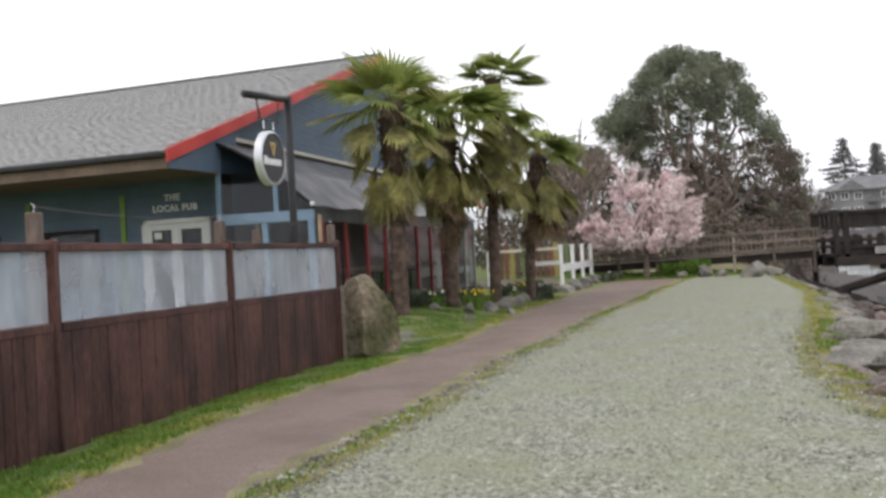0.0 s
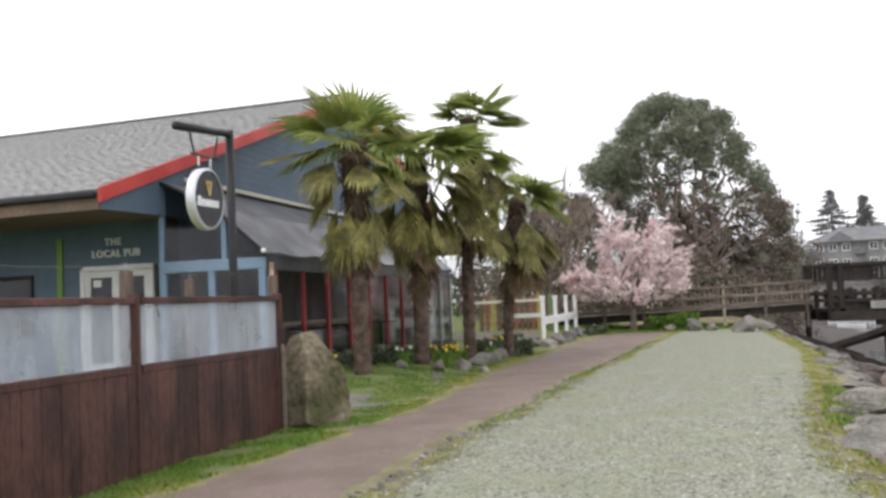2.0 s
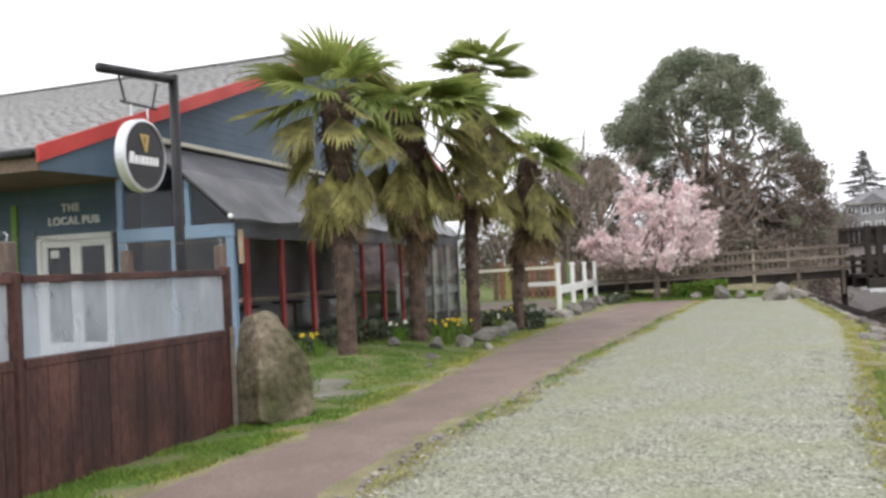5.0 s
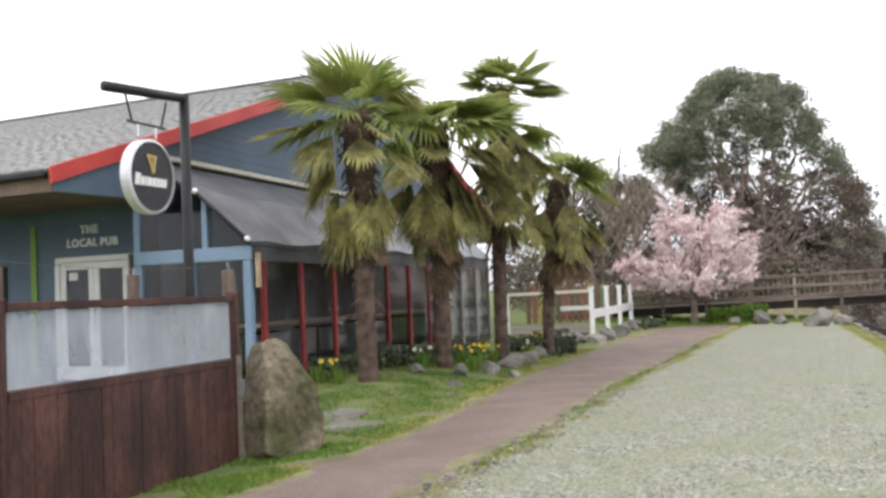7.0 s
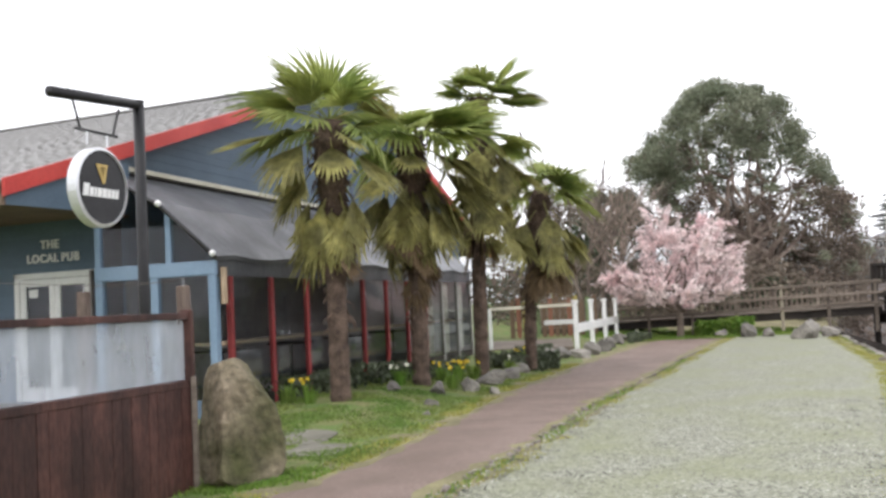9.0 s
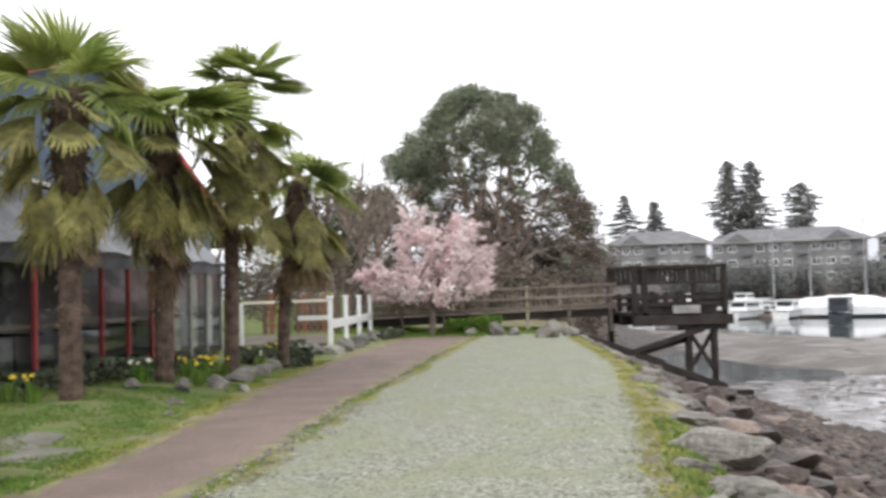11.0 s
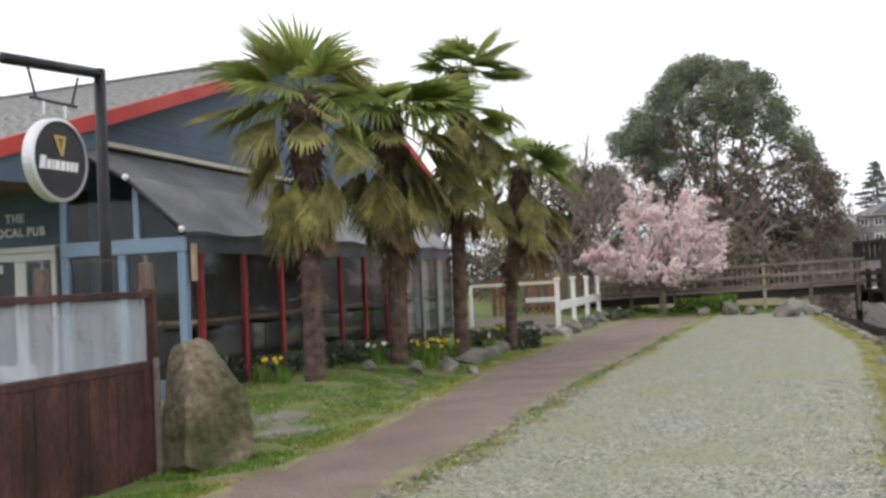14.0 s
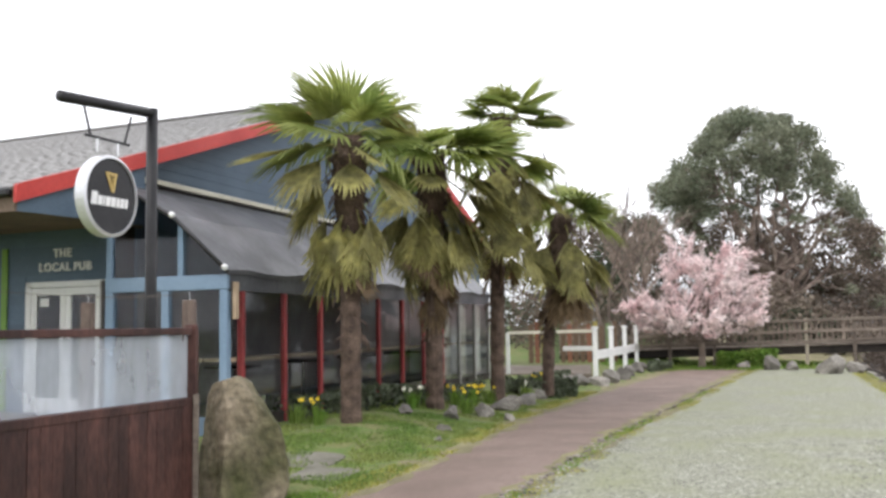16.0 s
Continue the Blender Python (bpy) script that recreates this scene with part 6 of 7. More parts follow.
def stones_stuff(name, label, pts, size, material, seed, category="stones", flat=0.6):
    """Many small faceted stones in one mesh."""
    rng = np.random.default_rng(seed)
    p = np.asarray(pts, dtype=float)
    n = len(p)
    z = ground_z(p[:, 0], p[:, 1])
    s = size * rng.uniform(0.4, 1.5, n) ** 1.3
    base = np.array([(1, 0, 0), (-1, 0, 0), (0, 1, 0), (0, -1, 0), (0, 0, 1), (0, 0, -0.6)], float)
    tri = np.array([(0, 2, 4), (2, 1, 4), (1, 3, 4), (3, 0, 4), (2, 0, 5), (1, 2, 5), (3, 1, 5), (0, 3, 5)])
    v = base[None] * rng.uniform(0.6, 1.3, (n, 6, 1)) * s[:, None, None] * np.array([1.2, 1, flat])
    a = rng.uniform(0, 6.28, n)
    c, si = np.cos(a)[:, None], np.sin(a)[:, None]
    v = np.stack([v[..., 0] * c - v[..., 1] * si, v[..., 0] * si + v[..., 1] * c, v[..., 2]], -1)
    v += np.column_stack([p, z + 0.012])[:, None, :]
    f = (tri[None] + (np.arange(n) * 6)[:, None, None]).reshape(-1, 3)
    me = bpy.data.meshes.new(name)
    me.from_pydata(v.reshape(-1, 3).tolist(), [], f.tolist())
    me.materials.append(material)
    return tagged(new(name, me), label, category, kind="stuff")


LOOSE = mat("loose_gravel_stone", (0.08, 0.082, 0.066), (0.37, 0.37, 0.32), 0.8, 3, 30, 0.2, island=0.5)
stones_stuff("loose_gravel", "loose pale chippings on the drive", scatter(26000, 3.5, 20, path_right, gravel_right, 31, 1.6), 0.013, LOOSE, 31, "gravel")
stones_stuff("shore_stones", "small dark stones over the shore", scatter(20000, 4, 48, lambda y: bank_edge(y) + 0.6, lambda y: shore_foot(y) + 0.9, 32, 1.2), 0.075, SHORESTONE, 32)
stones_stuff("mud_stones", "scattered stones and weed on the mud", scatter(9000, 4, 60, lambda y: bank_edge(y) + 9, lambda y: bar_near(y) + 1, 33, 1.0, 0.45), 0.03, WEED, 33, "weed", 0.3)
stones_stuff("mud_weed", "dark clots of weed lying on the mud", scatter(1300, 4, 60, lambda y: bank_edge(y) + 9, lambda y: bar_near(y) + 1, 35, 1.0, 0.3), 0.085, WEED, 35, "weed", 0.22)


def logs():
    for p, q, r in (((23.2, 22.6), (25.6, 22.4), 0.045), ((25.6, 20.5), (24.7, 19.6), 0.035), ((24.7, 19.6), (25.5, 19.1), 0.03), ((30.2, 32.7), (31.0, 32.3), 0.05), ((21.6, 24.4), (22.3, 24.2), 0.05)):
        a, b = Vector((*p, float(ground_z(*p)) + r * 0.7)), Vector((*q, float(ground_z(*q)) + r * 0.6))
        mid = a.lerp(b, 0.5) + Vector((0, 0, 0.03))
        solid("driftwood", tube(bmesh.new(), [a, mid, b], [r, r * 0.9, r * 0.6], 7), WEED, "dark driftwood branch lying on the mud", "driftwood", "driftwood", smooth=True)


logs()


# ---- the far shore ----
def haze_backdrop():
    """Wooded hills across the water, too far off to shift; a pale glow stands in for mist."""
    m = bpy.data.materials.new("hill_with_haze_glow")
    m.use_nodes = True
    n, l = m.node_tree.nodes, m.node_tree.links
    p = n["Principled BSDF"]
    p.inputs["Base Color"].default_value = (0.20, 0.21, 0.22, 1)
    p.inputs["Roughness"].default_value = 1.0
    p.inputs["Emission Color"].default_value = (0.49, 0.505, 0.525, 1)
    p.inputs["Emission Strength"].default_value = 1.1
    verts, faces = [], []
    az = np.radians(np.arange(-35, 110, 0.5))
    for k, a in enumerate(az):
        deg = math.degrees(a)
        h = np.interp(deg, [-35, 0, 20, 30, 40, 52, 64, 80, 110], [40, 42, 44, 42, 34, 27, 21, 19, 19])
        h += 6 * noise.noise(Vector((deg * 0.12, 2.0, 0))) + 3.0 * noise.noise(Vector((deg * 0.5, 5.0, 0))) + 1.6 * noise.noise(Vector((deg * 1.9, 7.0, 0)))
        x, y = 900 * math.sin(a), 900 * math.cos(a)
        verts += [(x, y, -4), (x, y, h), (x * 1.3, y * 1.3, h * 0.7)]
    for k in range(len(az) - 1):
        i = 3 * k
        faces += [(i, i + 3, i + 4, i + 1), (i + 1, i + 4, i + 5, i + 2)]
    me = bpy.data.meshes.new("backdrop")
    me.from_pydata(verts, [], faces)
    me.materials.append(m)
    tagged(new("backdrop", me), "wooded hills across the harbour, mist painted as a pale glow", "hills", kind="structure")


haze_backdrop()


ROCKBANK = mat("dark_rubble_bank", (0.085, 0.072, 0.068), (0.13, 0.112, 0.105), 0.9, 0.4, 3, 0.5, contrast=0.35)


def far_bank(name, line, w, h, material, label):
    verts, faces = [], []
    for k, (x, y) in enumerate(line):
        r = math.hypot(x, y)
        ux, uy = x / r, y / r
        verts += [(x - ux * w * 0.2, y - uy * w * 0.2, SEA - 0.3), (x, y, SEA + h * 0.7), (x + ux * w, y + uy * w, SEA + h), (x + ux * w * 2, y + uy * w * 2, SEA - 1)]
    for k in range(len(line) - 1):
        for i in range(3):
            a = 4 * k + i
            faces.append((a, a + 4, a + 5, a + 1))
    me = bpy.data.meshes.new(name)
    me.from_pydata(verts, [], faces)
    me.materials.append(material)
    tagged(new(name, me), label, "bank", kind="structure")


far_bank("shore_bank", [(30, 150), (55, 152), (75, 148), (95, 140), (118, 136), (135, 140)], 30, 5.0, ROCKBANK, "scrubby far bank above the marina")
far_bank("breakwater", [(150, 150), (170, 148), (185, 130), (195, 112), (205, 95), (215, 70), (220, 40)], 14, 4.2, ROCKBANK, "brown low breakwater across the harbour")


def condo(x0, y0, x1, y1, z0, h, floors, bays, seed):
    """A long three-storey apartment house seen across the marina."""
    d = Vector((x1 - x0, y1 - y0, 0))
    ln = d.length
    ang = math.degrees(math.atan2(d.y, d.x))
    c = thing("apartment_building", "long grey apartment building with white-framed windows", "building", "apartment buildings", at=pose(x0, y0, z0, 0, 0, ang))
    part("wall", one_box((0, 0, -6), (ln, 11, h)), CONCRETE, c)
    roof_bm = bmesh.new()
    vs = [roof_bm.verts.new(v) for v in ((-0.8, -0.8, h), (ln + 0.8, -0.8, h), (ln + 0.8, 11.8, h), (-0.8, 11.8, h), (4.2, 5.5, h + 2.4), (ln - 4.2, 5.5, h + 2.4))]
    for f in ((0, 1, 5, 4), (1, 2, 5), (2, 3, 4, 5), (3, 0, 4), (3, 2, 1, 0)):
        roof_bm.faces.new([vs[i] for i in f])
    top = part("roof", roof_bm, ROOFGREY, c, "shallow grey hipped roof")
    for u in np.linspace(4.5, ln - 4.5, max(1, int(ln / 9))):
        part("roof_gable", poly_prism(bmesh.new(), [(u - 2.2, -1.0, h + 0.01), (u + 2.2, -1.0, h + 0.01), (u, -1.0, h + 1.5)], (0, 5.0, 0)), ROOFGREY, top)
    part("fascia", one_box((-0.85, -0.9, h - 0.3), (ln + 0.85, -0.78, h)), PALEROCK, c)
    fh = h / floors
    bw = ln / bays
    for f in range(floors):
        for k in range(bays):
            u, v = k * bw + bw * 0.18, f * fh + fh * 0.28
            if (k + seed) % 4 == 3:
                w = part("balcony", one_box((u - 0.2, -0.9, f * fh + 0.1), (u + bw * 0.75, 0, f * fh + 1.0)), ROOFGREY, c, "grey balcony front")
                continue
            w = new("window")
            w.parent = c
            bm = bmesh.new()
            for a, b, r, s in ((u, u + bw * 0.62, v, v + 0.14), (u, u + bw * 0.62, v + fh * 0.5 - 0.14, v + fh * 0.5), (u, u + 0.14, v, v + fh * 0.5), (u + bw * 0.62 - 0.14, u + bw * 0.62, v, v + fh * 0.5), (u + bw * 0.28, u + bw * 0.34, v, v + fh * 0.5)):
                box(bm, (a, -0.12, r), (b, -0.02, s))
            part("window_frame", bm, WHITE, w)
            part("pane", one_box((u + 0.1, -0.05, v + 0.1), (u + bw * 0.62 - 0.1, -0.004, v + fh * 0.5 - 0.1)), FARGLASS, w)


condo(55.0, 172.5, 71.0, 166.0, 1.5, 8.0, 3, 8, 0)
condo(71.8, 165.5, 94.0, 153.5, 1.5, 7.6, 3, 11, 1)
condo(101.0, 161.5, 113.0, 153.0, 2.0, 7.6, 3, 5, 2)


def conifer(x, y, z0, h, w, seed, bare=0.25, spire=False):
    """Whorls of drooping boughs: a narrow spire, or an old open crown with gaps."""
    rr = random.Random(seed)
    rng = np.random.default_rng(seed)
    t = thing("conifer", "tall narrow dark conifer on the far shore" if spire else "tall open-crowned dark conifer on the far shore", "tree", "far conifers", at=pose(x, y, z0))
    bm = tube(bmesh.new(), [(0, 0, -1), (0.12, 0, h * 0.5), (0, 0, h)], [h * 0.02, h * 0.012, 0.04], 7)
    pts = []
    count = int(h * (4.4 if spire else 4.2))
    for k in range(count):
        f = bare + (1 - bare) * (k + rr.random()) / count
        g = (f - bare) / (1 - bare)
        reach = (1 - g) ** 1.1 + 0.03 if spire else min(1.0, 2.0 * (1 - g)) ** 0.6 * (0.75 + 0.25 * math.sin(g * 11 + seed)) + 0.05
        r = w * reach * rr.uniform(0.55, 1.1)
        az = k * 2.4 + rr.uniform(-0.5, 0.5)
        base = np.array([0, 0, h * f])
        tip = np.array([math.cos(az) * r, math.sin(az) * r, h * f + r * (0.25 * g - 0.22)])
        tube(bm, [base, (base + tip) / 2 + [0, 0, 0.1], tip], [0.07, 0.05, 0.02], 3)
        n = int(16 + (34 if spire else 30) * r)
        u = 0.2 + 0.8 * rng.random((n, 1)) ** 0.8
        pts.append(base + (tip - base) * u + rng.normal(size=(n, 3)) * [0.12 * r + 0.14, 0.12 * r + 0.14, 0.13])
    part("trunk", bm, BARK, t)
    quads_object("crown", np.concatenate(pts), 0.24, NEEDLE, t, seed)


for x, y, z0, top, w, s, bare in ((65.9, 195, 3, 20.7, 5.5, 1, 0.1), (71.5, 193, 3, 19.2, 4.0, 2, 0.3), (85.3, 187.4, 3, 26.7, 5.2, 3, 0.3), (89.2, 185.8, 3, 26.3, 5.2, 4, 0.3), (97.6, 181.4, 3, 21.4, 6.0, 5, 0.3),
                                   (131, 158.9, 0, 17.2, 3.8, 6, 0.1), (176, 141, 0, 16.2, 5.0, 8, 0.05), (186.1, 139.2, 0, 14.8, 2.8, 9, 0.25)):
    conifer(x, y, z0, top - z0, w, s, bare, s > 5)


def far_woods():
    rng = np.random.default_rng(12)
    pts = []
    for x0, y0, x1, y1, h, n in ((28, 155, 58, 178, 10, 70), (58, 178, 115, 172, 9, 110), (113, 150, 140, 152, 9, 60), (118, 140, 136, 146, 6, 40), (160, 150, 196, 116, 6.5, 110), (60, 150, 118, 138, 6.3, 105), (195, 118, 222, 40, 2.2, 60)):
        for _ in range(n):
            f = rng.random()
            hh = h * rng.uniform(0.5, 1.1)
            c = np.array([x0 + (x1 - x0) * f, y0 + (y1 - y0) * f, 0]) + rng.normal(0, 2.0, 3) * [1, 1, 0]
            q = rng.normal(size=(340, 3))
            q *= rng.random((340, 1)) ** 0.4 / np.linalg.norm(q, axis=1, keepdims=True)
            q *= [2.4, 2.4, hh * 0.5]
            pts.append(c + q + [0, 0, hh * 0.5 - 0.5])
    tagged(quads_object("far_woods", np.concatenate(pts), 0.26, NEEDLE, None, 12), "dark scrub and trees along the far shore", "woods", kind="stuff")


far_woods()


# ---- marina ----
def hull_line(t, ln, beamw, free, stern=0.8):
    """Station t from stern to bow: place along the boat, half beam and height of the sheer."""
    w = beamw / 2 * (stern + (1 - stern) * math.sin(min(t * 2.2, 1) * math.pi / 2)) * (1 - max(0, (t - 0.5) / 0.5) ** 2.4)
    z = free * (0.92 + 0.75 * max(0, (t - 0.35) / 0.65) ** 2 + 0.12 * (1 - t) ** 2)
    return -ln / 2 + ln * t, max(w, 0.03), z


def hull_mesh(bm, ln, beamw, free, draft=0.35):
    """A boat's hull along +x with a rising sheer and raked bow, waterline at z = 0."""
    n = 16
    rows = []
    for k in range(n + 1):
        t = k / n
        x, w, z = hull_line(t, ln, beamw, free)
        xx = x + 0.09 * ln * t ** 5
        rows.append([bm.verts.new(p) for p in ((x, 0, -draft), (x, -w * 0.7, -draft * 0.3), (x, -w * 0.86, 0.12), (xx, -w, z), (xx, -w * 0.92, z), (xx, -w * 0.92, z - 0.25), (xx, w * 0.92, z - 0.25), (xx, w * 0.92, z), (xx, w, z), (x, w * 0.86, 0.12), (x, w * 0.7, -draft * 0.3))])
    for a, b in zip(rows, rows[1:]):
        m = len(a)
        for i in range(m):
            bm.faces.new((a[i], a[(i + 1) % m], b[(i + 1) % m], b[i]))
    bm.faces.new(rows[0])
    bm.faces.new(rows[-1][::-1])
    bmesh.ops.recalc_face_normals(bm, faces=bm.faces)
    return bm


def hull_band(ln, beamw, free, f0, f1, out):
    """A thin band on both flanks between two fractions of the freeboard."""
    bm = bmesh.new()
    for side in (-1, 1):
        rows = []
        for k in range(17):
            t = k / 16
            x, w, z = hull_line(t, ln, beamw, free)
            q = []
            for f in (f0, f1):
                g = 0.86 + 0.14 * f
                q.append(bm.verts.new((x + 0.09 * ln * t ** 5 * f, side * (w * g + out), 0.12 + (z - 0.12) * f)))
            rows.append(q)
        for a, b in zip(rows, rows[1:]):
            bm.faces.new((a[0], b[0], b[1], a[1]) if side < 0 else (a[0], a[1], b[1], b[0]))
    return bm


def cabin(parent, x0, x1, w, z0, h, paint, nwin=3, rake=0.25):
    bm = bmesh.new()
    pts = [(x0, -w / 2, z0), (x1, -w / 2, z0), (x1 - rake, -w / 2, z0 + h), (x0 + rake * 0.3, -w / 2, z0 + h)]
    poly_prism(bm, pts, (0, w, 0))
    c = part("cabin", bm, paint, parent)
    part("cabin_roof", one_box((x0 - 0.1, -w / 2 - 0.12, z0 + h), (x1 - rake + 0.15, w / 2 + 0.12, z0 + h + 0.09), 0.03), WHITE, parent)
    step = (x1 - x0 - rake * 1.3) / nwin
    for side in (-1, 1):
        for i in range(nwin):
            a = x0 + rake * 0.3 + step * (i + 0.14)
            y = side * (w / 2 + 0.004)
            part("window", one_box((a, min(y, y + side * 0.02), z0 + h * 0.45), (a + step * 0.72, max(y, y + side * 0.02), z0 + h * 0.85)), FARGLASS, c)
    for xx, s in ((x0 + rake * 0.12 - 0.03, 0), (x1 - rake * 0.55, 0)):
        part("windscreen", one_box((xx, -w * 0.4, z0 + h * 0.45), (xx + 0.05, w * 0.4, z0 + h * 0.85)), FARGLASS, c)


def boat(name, label, x, y, rz, ln, beamw, free, hullmat, extras, band=None):
    b = thing(name, label, "boat", "boats in the marina", at=pose(x, y, SEA, 0, 0, rz))
    part("hull", hull_mesh(bmesh.new(), ln, beamw, free), hullmat, b)
    part("boot_stripe", hull_band(ln, beamw, free, -0.1, 0.1, 0.012), NAVY if hullmat is not NAVY else DARKWOOD, b, "dark waterline stripe")
    if band is not None:
        part("side_stripe", hull_band(ln, beamw, free, 0.52, 0.66, 0.014), band, b, "dark stripe along the flank")
    for side in (-1, 1):
        line = [hull_line(k / 12, ln, beamw, free) for k in range(13)]
        part("rub_rail", tube(bmesh.new(), [(q[0] + 0.09 * ln * (k / 12) ** 5, side * (q[1] + 0.02), q[2] - 0.04) for k, q in enumerate(line)], [0.05] * 13, 5), WHITE if hullmat is not WHITE else GREYPAINT, b)
    for k in range(3):
        st = hull_line(0.72 + 0.09 * k, ln, beamw, free)
        part("stanchion", tube(bmesh.new(), [(st[0], -st[1] * 0.85, st[2] - 0.1), (st[0], -st[1] * 0.85, st[2] + 0.55)], [0.025, 0.025], 5), SILVER, b)
    part("bow_rail", tube(bmesh.new(), [(hull_line(0.7 + 0.1 * k, ln, beamw, free)[0], -hull_line(0.7 + 0.1 * k, ln, beamw, free)[1] * 0.85, hull_line(0.7 + 0.1 * k, ln, beamw, free)[2] + 0.55) for k in range(4)], [0.025] * 4, 5), SILVER, b)
    extras(b)
    return b


MASTGREY = mat("grey_spar", (0.27, 0.27, 0.28), (0.36, 0.36, 0.37), 0.5, 1, 8, 0.05, contrast=0.1)


def mast(parent, x, h, r=0.07, boom=0.0, z0=0.8):
    m = part("mast", tube(bmesh.new(), [(x, 0, z0), (x, 0, z0 + h * 0.5), (x, 0, z0 + h)], [r, r * 0.9, r * 0.6], 7), MASTGREY, parent)
    part("spreader", tube(bmesh.new(), [(x, -0.6, z0 + h * 0.62), (x, 0.6, z0 + h * 0.62)], [0.03, 0.03], 5), MASTGREY, m)
    if boom:
        part("boom", tube(bmesh.new(), [(x, 0, z0 + 1.2), (x - boom, 0, z0 + 1.25)], [0.09, 0.08], 6), WHITE, m)
    for e in (-0.45 * h, 0.42 * h):
        part("stay", tube(bmesh.new(), [(x + e, 0, z0), (x, 0, z0 + h * 0.97)], [0.012, 0.012], 4), BLACKMETAL, m)


def wrap(parent, x0, x1, w, z0, h):
    """A shrink-wrap cover pulled over a ridge frame."""
    bm = bmesh.new()
    rows = []
    n = 14
    for k in range(n + 1):
        t = k / n
        x = x0 + (x1 - x0) * t
        hh = h * (0.55 + 0.45 * math.sin(min(1, t * 1.6) * math.pi / 2)) * (1 - 0.35 * t) * (1 + 0.04 * math.sin(k * 2.3))
        ww = w / 2 * (1 - 0.55 * max(0, (t - 0.6) / 0.4) ** 2)
        rows.append([bm.verts.new(p) for p in ((x, -ww, z0), (x, -ww * 0.95, z0 + hh * 0.45), (x, -ww * 0.3, z0 + hh * 0.9), (x, 0, z0 + hh), (x, ww * 0.3, z0 + hh * 0.9), (x, ww * 0.95, z0 + hh * 0.45), (x, ww, z0))])
    for a, b in zip(rows, rows[1:]):
        for i in range(6):
            bm.faces.new((a[i], a[i + 1], b[i + 1], b[i]))
    bm.faces.new(rows[0])
    bm.faces.new(rows[-1][::-1])
    bmesh.ops.recalc_face_normals(bm, faces=bm.faces)
    part("cover", bm, TARP, parent, "white shrink-wrap cover")


def face_to(x, y, off):
    """Heading of a boat broadside to the walker, turned by off degrees."""
    return math.degrees(math.atan2(y - 5, x - 2.5)) - 90 + off


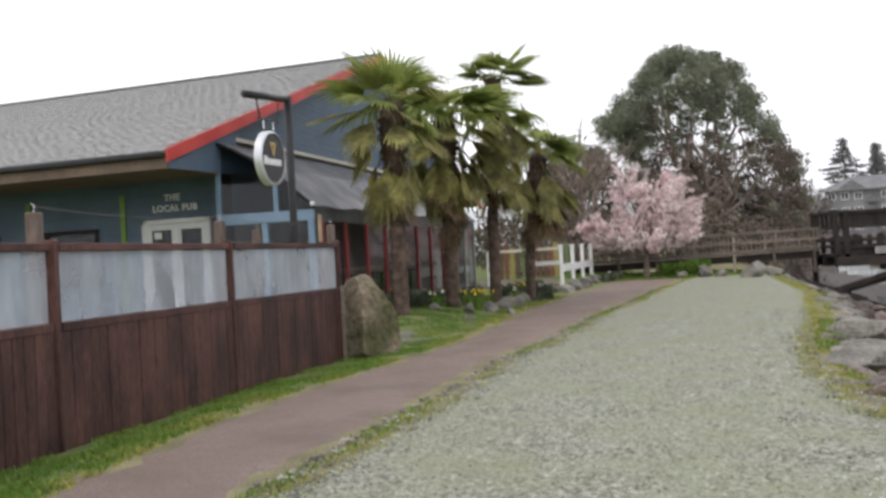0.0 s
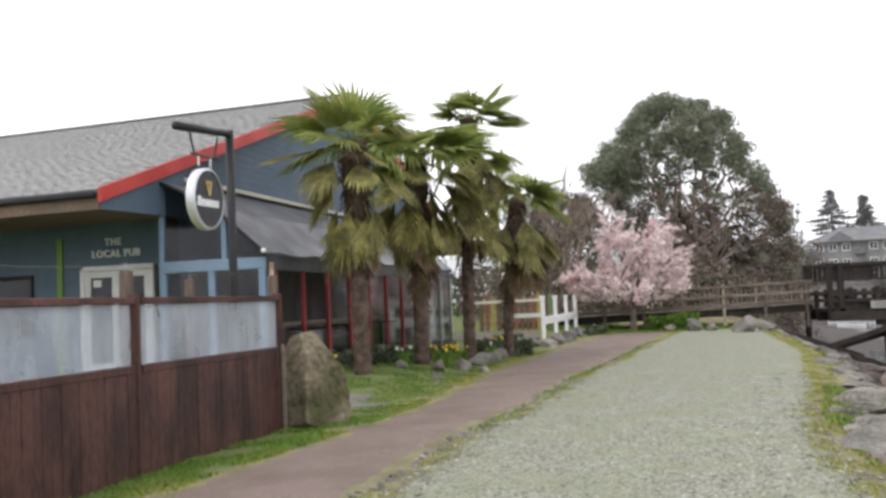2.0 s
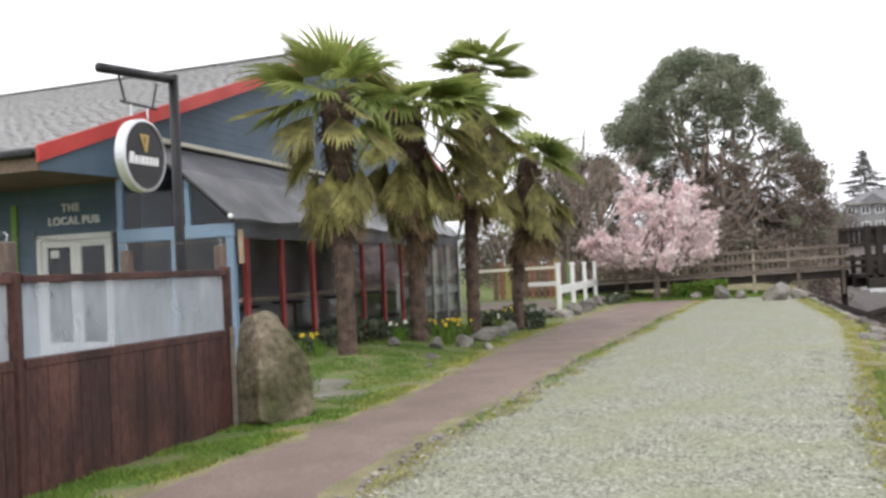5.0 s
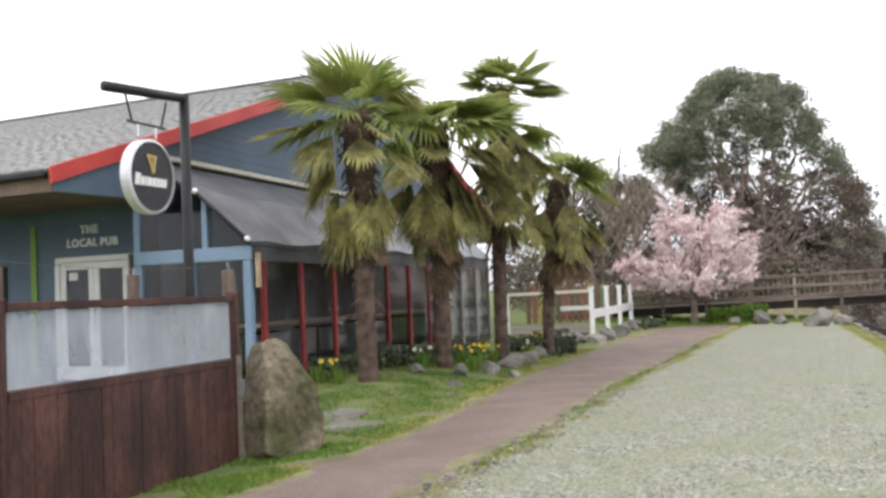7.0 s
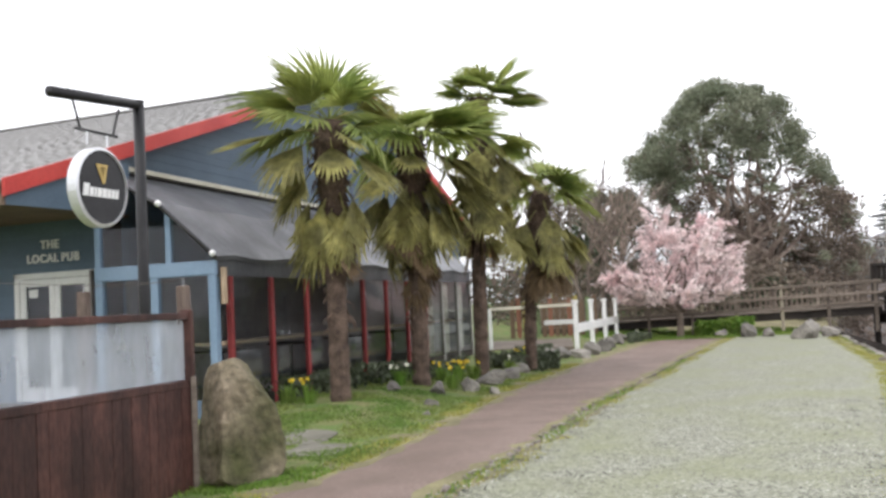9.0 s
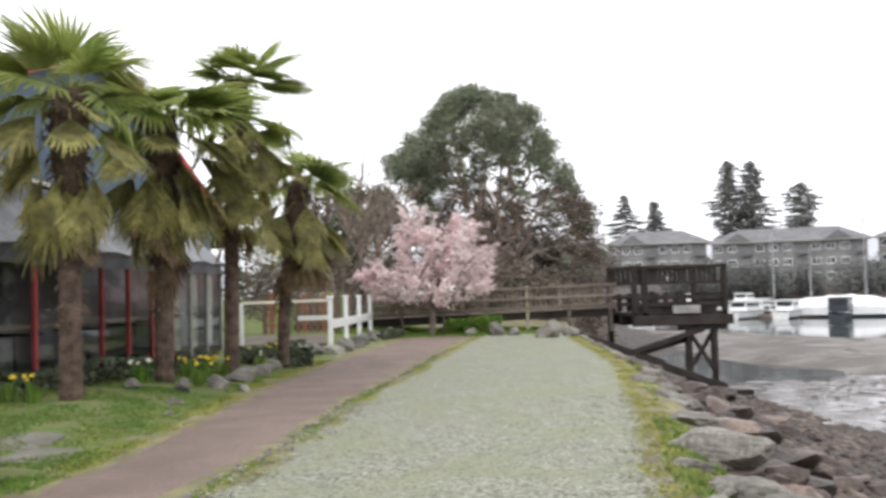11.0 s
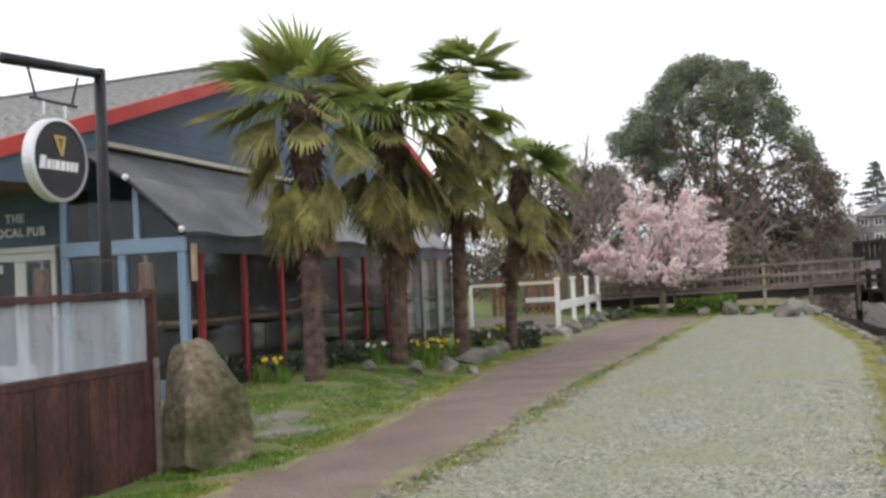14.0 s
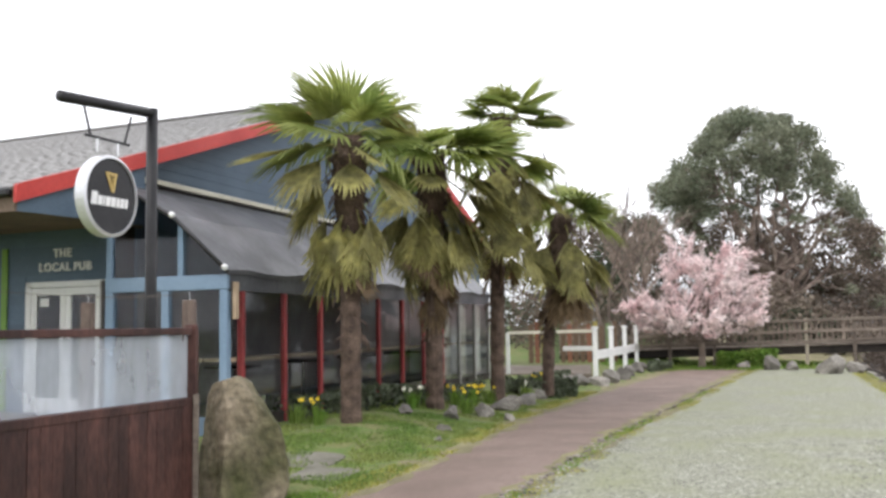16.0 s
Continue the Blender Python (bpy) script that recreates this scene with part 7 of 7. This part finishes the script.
def marina():
    def cruiser(p):
        cabin(p, -2.2, 1.2, 2.2, 1.0, 1.3, WHITE, 3, 0.7)

    def bridge_cruiser(p):
        cabin(p, -2.4, 1.4, 2.4, 1.0, 1.25, WHITE, 3, 0.6)
        cabin(p, -1.6, 0.4, 1.8, 2.35, 0.9, WHITE, 2, 0.4)

    def covered(p):
        wrap(p, -6.3, 6.2, 3.9, 0.32, 3.1)

    def workboat(p):
        cabin(p, -2.6, 0.4, 2.0, 1.15, 1.4, WHITE, 3, 0.2)
        mast(p, -0.2, 4.6, 0.09, 0, 1.2)
        part("gantry", tube(bmesh.new(), [(-0.9, -0.4, 2.6), (-0.9, -0.4, 4.3), (0.0, -0.4, 4.4), (0.0, -0.4, 2.6)], [0.09] * 4, 6), BLACKMETAL, p)
        part("funnel", tube(bmesh.new(), [(-1.6, 0, 2.6), (-1.6, 0, 3.4)], [0.18, 0.16], 10), DULLRED, p)

    def sloop(p):
        cabin(p, -1.6, 1.6, 1.9, 1.0, 0.7, WHITE, 3, 0.4)
        mast(p, 0.3, 14.3, 0.16, 4.2, 1.0)

    def small_sloop(p):
        cabin(p, -1.2, 1.2, 1.7, 0.9, 0.6, WHITE, 2, 0.35)
        mast(p, 0.2, 10.6, 0.11, 3.0, 0.9)

    def trawler(p):
        cabin(p, -4.2, 0.6, 2.6, 1.3, 1.7, GREYPAINT, 3, 0.25)
        cabin(p, 0.9, 3.6, 2.3, 1.5, 1.3, WHITE, 2, 0.3)
        part("life_raft", one_box((-2.9, -0.6, 3.1), (-1.6, 0.6, 3.6), 0.15), RED, p, "red life raft canister")
        mast(p, -4.7, 11.0, 0.14, 0, 1.3)

    def tarped(p):
        wrap(p, -2.8, 2.8, 2.4, 0.8, 1.5)

    boat("motor_boat", "white motor cruiser with a flying bridge", 58.6, 124.5, face_to(58.6, 124.5, 60), 8, 2.8, 1.0, WHITE, bridge_cruiser)
    boat("motor_boat", "small white cabin cruiser", 53.5, 128, face_to(53.5, 128, 70), 7, 2.6, 0.9, NAVY, cruiser)
    boat("motor_boat", "white motor cruiser with a raked windscreen", 62.6, 121.0, face_to(62.6, 121, 75), 8, 2.8, 1.0, WHITE, cruiser)
    boat("motor_boat", "dark-hulled cabin boat moored at the dock", 66.0, 114.5, face_to(66.0, 114.5, 80), 6, 2.6, 0.8, NAVY, lambda p: cabin(p, -2.0, 1.4, 2.3, 0.9, 1.7, NAVY, 3, 0.2))
    boat("covered_boat", "large boat under white shrink-wrap", 69.5, 119.7, face_to(69.5, 119.7, 180), 12.6, 3.8, 0.7, GREYPAINT, covered)
    boat("motor_boat", "low white runabout moored at the dock", 77.0, 112.0, face_to(77, 112, 180), 7.5, 2.6, 0.9, WHITE, cruiser)
    boat("work_barge", "small rusty work barge", 68.0, 86.5, face_to(68, 86.5, 10), 6, 3.0, 0.8, SOFFIT, lambda p: cabin(p, -2.6, 1.8, 2.6, 0.8, 1.8, SOFFIT, 3, 0.05))
    boat("covered_boat", "small boat under a white cover", 67.5, 79.5, face_to(67.5, 79.5, 118), 6.0, 2.4, 0.8, PALEROCK, tarped)
    boat("covered_boat", "dinghy under a bright blue tarp", 69.0, 84.6, face_to(69, 84.6, 72), 4.0, 1.9, 0.7, WHITE, lambda p: part("cover", poly_prism(bmesh.new(), [(-1.9, -1, 0.7), (-1.9, -0.8, 2.1), (-1.9, 0, 2.6), (-1.9, 0.8, 2.1), (-1.9, 1, 0.7)], (3.6, 0, 0)), BLUETARP, p, "bright blue tarp"))
    boat("motor_boat", "cluttered orange and white fishing skiff", 72.0, 77.8, face_to(72, 77.8, 175), 5.5, 2.3, 0.8, PALEROCK, cruiser)
    boat("house_boat", "low boat with maroon canvas canopy", 80.0, 74.5, face_to(80, 74.5, 10), 7.5, 2.8, 0.9, GREYPAINT, lambda p: (cabin(p, -2.8, 2.4, 2.4, 0.9, 1.3, HULLRED, 4, 0.1)))
    boat("fishing_boat", "dark-hulled work boat with white wheelhouse and gantry", 76.6, 63.4, face_to(76.6, 63.4, -4), 7.6, 2.8, 1.1, NAVY, workboat)
    boat("sailing_boat", "white sloop with a very tall mast", 99.0, 71.6, face_to(99.0, 71.6, 178), 9.5, 3.0, 1.1, WHITE, sloop)
    boat("fishing_boat", "white wooden trawler with grey-blue deckhouse", 96.4, 58.7, face_to(96.4, 58.7, -2), 12.0, 3.8, 1.15, WHITE, trawler, NAVY)
    for i, (x, y, h) in enumerate(((62.6, 103.5, 9.6), (71.2, 97.7, 11.3), (69.9, 98.6, 8.8), (78.1, 92.2, 8.8), (80.2, 90.3, 9.7), (85.7, 84.9, 9.2), (87.6, 82.9, 8.7), (94.6, 74.5, 4.9), (57.6, 106.4, 6.1), (54.1, 108.2, 8.9))):
        k = 1.18
        boat("sailing_boat", "white sailing yacht moored in the marina", 2.6 + (x - 2.6) * k, 5.3 + (y - 5.3) * k, face_to(x, y, 60 + 37 * i), 8, 2.6, 0.95, (WHITE, NAVY, WHITE, GREYPAINT)[i % 4],
             lambda p, hh=h: (cabin(p, -1.2, 1.2, 1.7, 0.9, 0.6, WHITE, 2, 0.35), mast(p, 0.2, hh * k + 1.2, 0.12, 2.8, 0.9)))
    for i, (x, y) in enumerate(((50, 140), (57, 141), (66, 138), (83, 128), (90, 122), (93, 112), (86, 101), (95, 96), (101, 92), (104, 84), (96, 85), (112, 88), (79, 104))):
        boat("motor_boat", "small white cabin cruiser moored in rows", x, y, face_to(x, y, 40 + 53 * i), 7.5, 2.6, 0.95, WHITE, (cruiser, bridge_cruiser)[i % 2])
    # dock boxes and fenders between the boats
    rr = random.Random(44)
    for i in range(26):
        f = rr.random()
        p, q = (((70, 92), (80, 68)), ((48, 132), (80, 113)), ((80, 100), (104, 70)), ((92, 68), (104, 58)))[i % 4]
        x, y = p[0] + (q[0] - p[0]) * f, p[1] + (q[1] - p[1]) * f
        w, h = rr.uniform(0.4, 0.9), rr.uniform(0.5, 1.2)
        solid("dock_box", one_box((-w, -0.4, 0), (w, 0.4, h), 0.05), (WHITE, GREYPAINT, HULLRED, SOFFIT, PALEROCK)[rr.randrange(5)], "small storage box standing on the dock", "box", "dock boxes", at=pose(x, y, SEA + 0.5, 0, 0, rr.uniform(0, 90)))
    # floating docks
    for i, (p, q) in enumerate((((48, 132), (80, 113)), ((70, 92), (80, 68)), ((80, 100), (104, 70)), ((92, 68), (104, 58)))):
        solid("floating_dock", beam(bmesh.new(), (*p, SEA + 0.25), (*q, SEA + 0.25), 1.8, 0.5, 0.04), WEATHERED, "grey timber floating dock", "dock", "docks")
    for i, (x, y, top, r) in enumerate(((51.2, 71.4, 4.0, 0.5), (52.5, 71.3, 3.0, 0.3), (78.7, 84.9, 3.6, 0.55), (80.1, 83.5, 3.3, 0.45), (81.3, 82.3, 3.2, 0.4), (82.0, 81.6, 3.5, 0.6), (82.8, 80.7, 3.1, 0.5), (92.4, 68.9, 2.7, 0.5), (98.9, 58.6, 2.6, 0.6), (100.8, 55.2, 2.6, 0.32))):
        pl = thing("mooring_pile", "dark creosoted mooring pile", "pile", "mooring piles", at=pose(x, y, SEA))
        part("shaft", tube(bmesh.new(), [(0, 0, -2.5), (0.02, 0, 2), (0, 0, top - SEA - 0.12)], [r * 1.05, r, r * 0.97], 12), PILE, pl)
        part("cap", tube(bmesh.new(), [(0, 0, top - SEA - 0.12), (0, 0, top - SEA - 0.04), (0, 0, top - SEA)], [r * 1.06, r * 1.06, r * 0.6], 12), PALEROCK if i == 0 else DARKWOOD, pl, "pale pile cap" if i == 0 else "dark pile cap")


marina()


# ---- roof shingles ----
def shingles():
    me = bmesh.new()
    box(me, (0, -0.02, 0), (0.315, 0.24, 0.012))
    tab = mesh_of("shingle", me, SHINGLE)
    tilt = math.degrees(math.atan(SLOPE))
    rr = random.Random(3)
    length = math.hypot(RIDGE_B, RIDGE_Z - EAVE_Z)
    rows, cols = int(length / 0.21), int((-0.02 - LEFT) / 0.32)
    verts, faces = [], []
    m0 = pose(0, 0, EAVE_Z, tilt, 0, 0)
    for r in range(rows):
        shift = rr.uniform(0.0, 0.3)
        for c in range(cols):
            a = -0.36 - c * 0.32 - shift
            lift = 0.010 + rr.uniform(0, 0.006)
            m = pose(0, -a * SKEW, 0) @ m0 @ pose(a, r * 0.21, lift, -2.0, 0, -5 + rr.uniform(-1, 1))
            if r < 24 and c < 12:
                part("shingle", tab, None, roof_part, at=m)
            else:
                i = len(verts)
                for p in ((0, -0.02, 0), (0.315, -0.02, 0), (0.315, 0.24, 0), (0, 0.24, 0), (0, -0.02, 0.012), (0.315, -0.02, 0.012), (0.315, 0.24, 0.012), (0, 0.24, 0.012)):
                    verts.append(tuple(m @ Vector(p)))
                faces += [(i + 4, i + 5, i + 6, i + 7), (i, i + 1, i + 5, i + 4), (i + 1, i + 2, i + 6, i + 5), (i + 3, i, i + 4, i + 7)]
    rest = bpy.data.meshes.new("shingles")
    rest.from_pydata(verts, [], faces)
    rest.materials.append(SHINGLES)
    ob = new("shingles", rest)
    ob.parent = roof_part
    ob["kind"] = "stuff"


shingles()
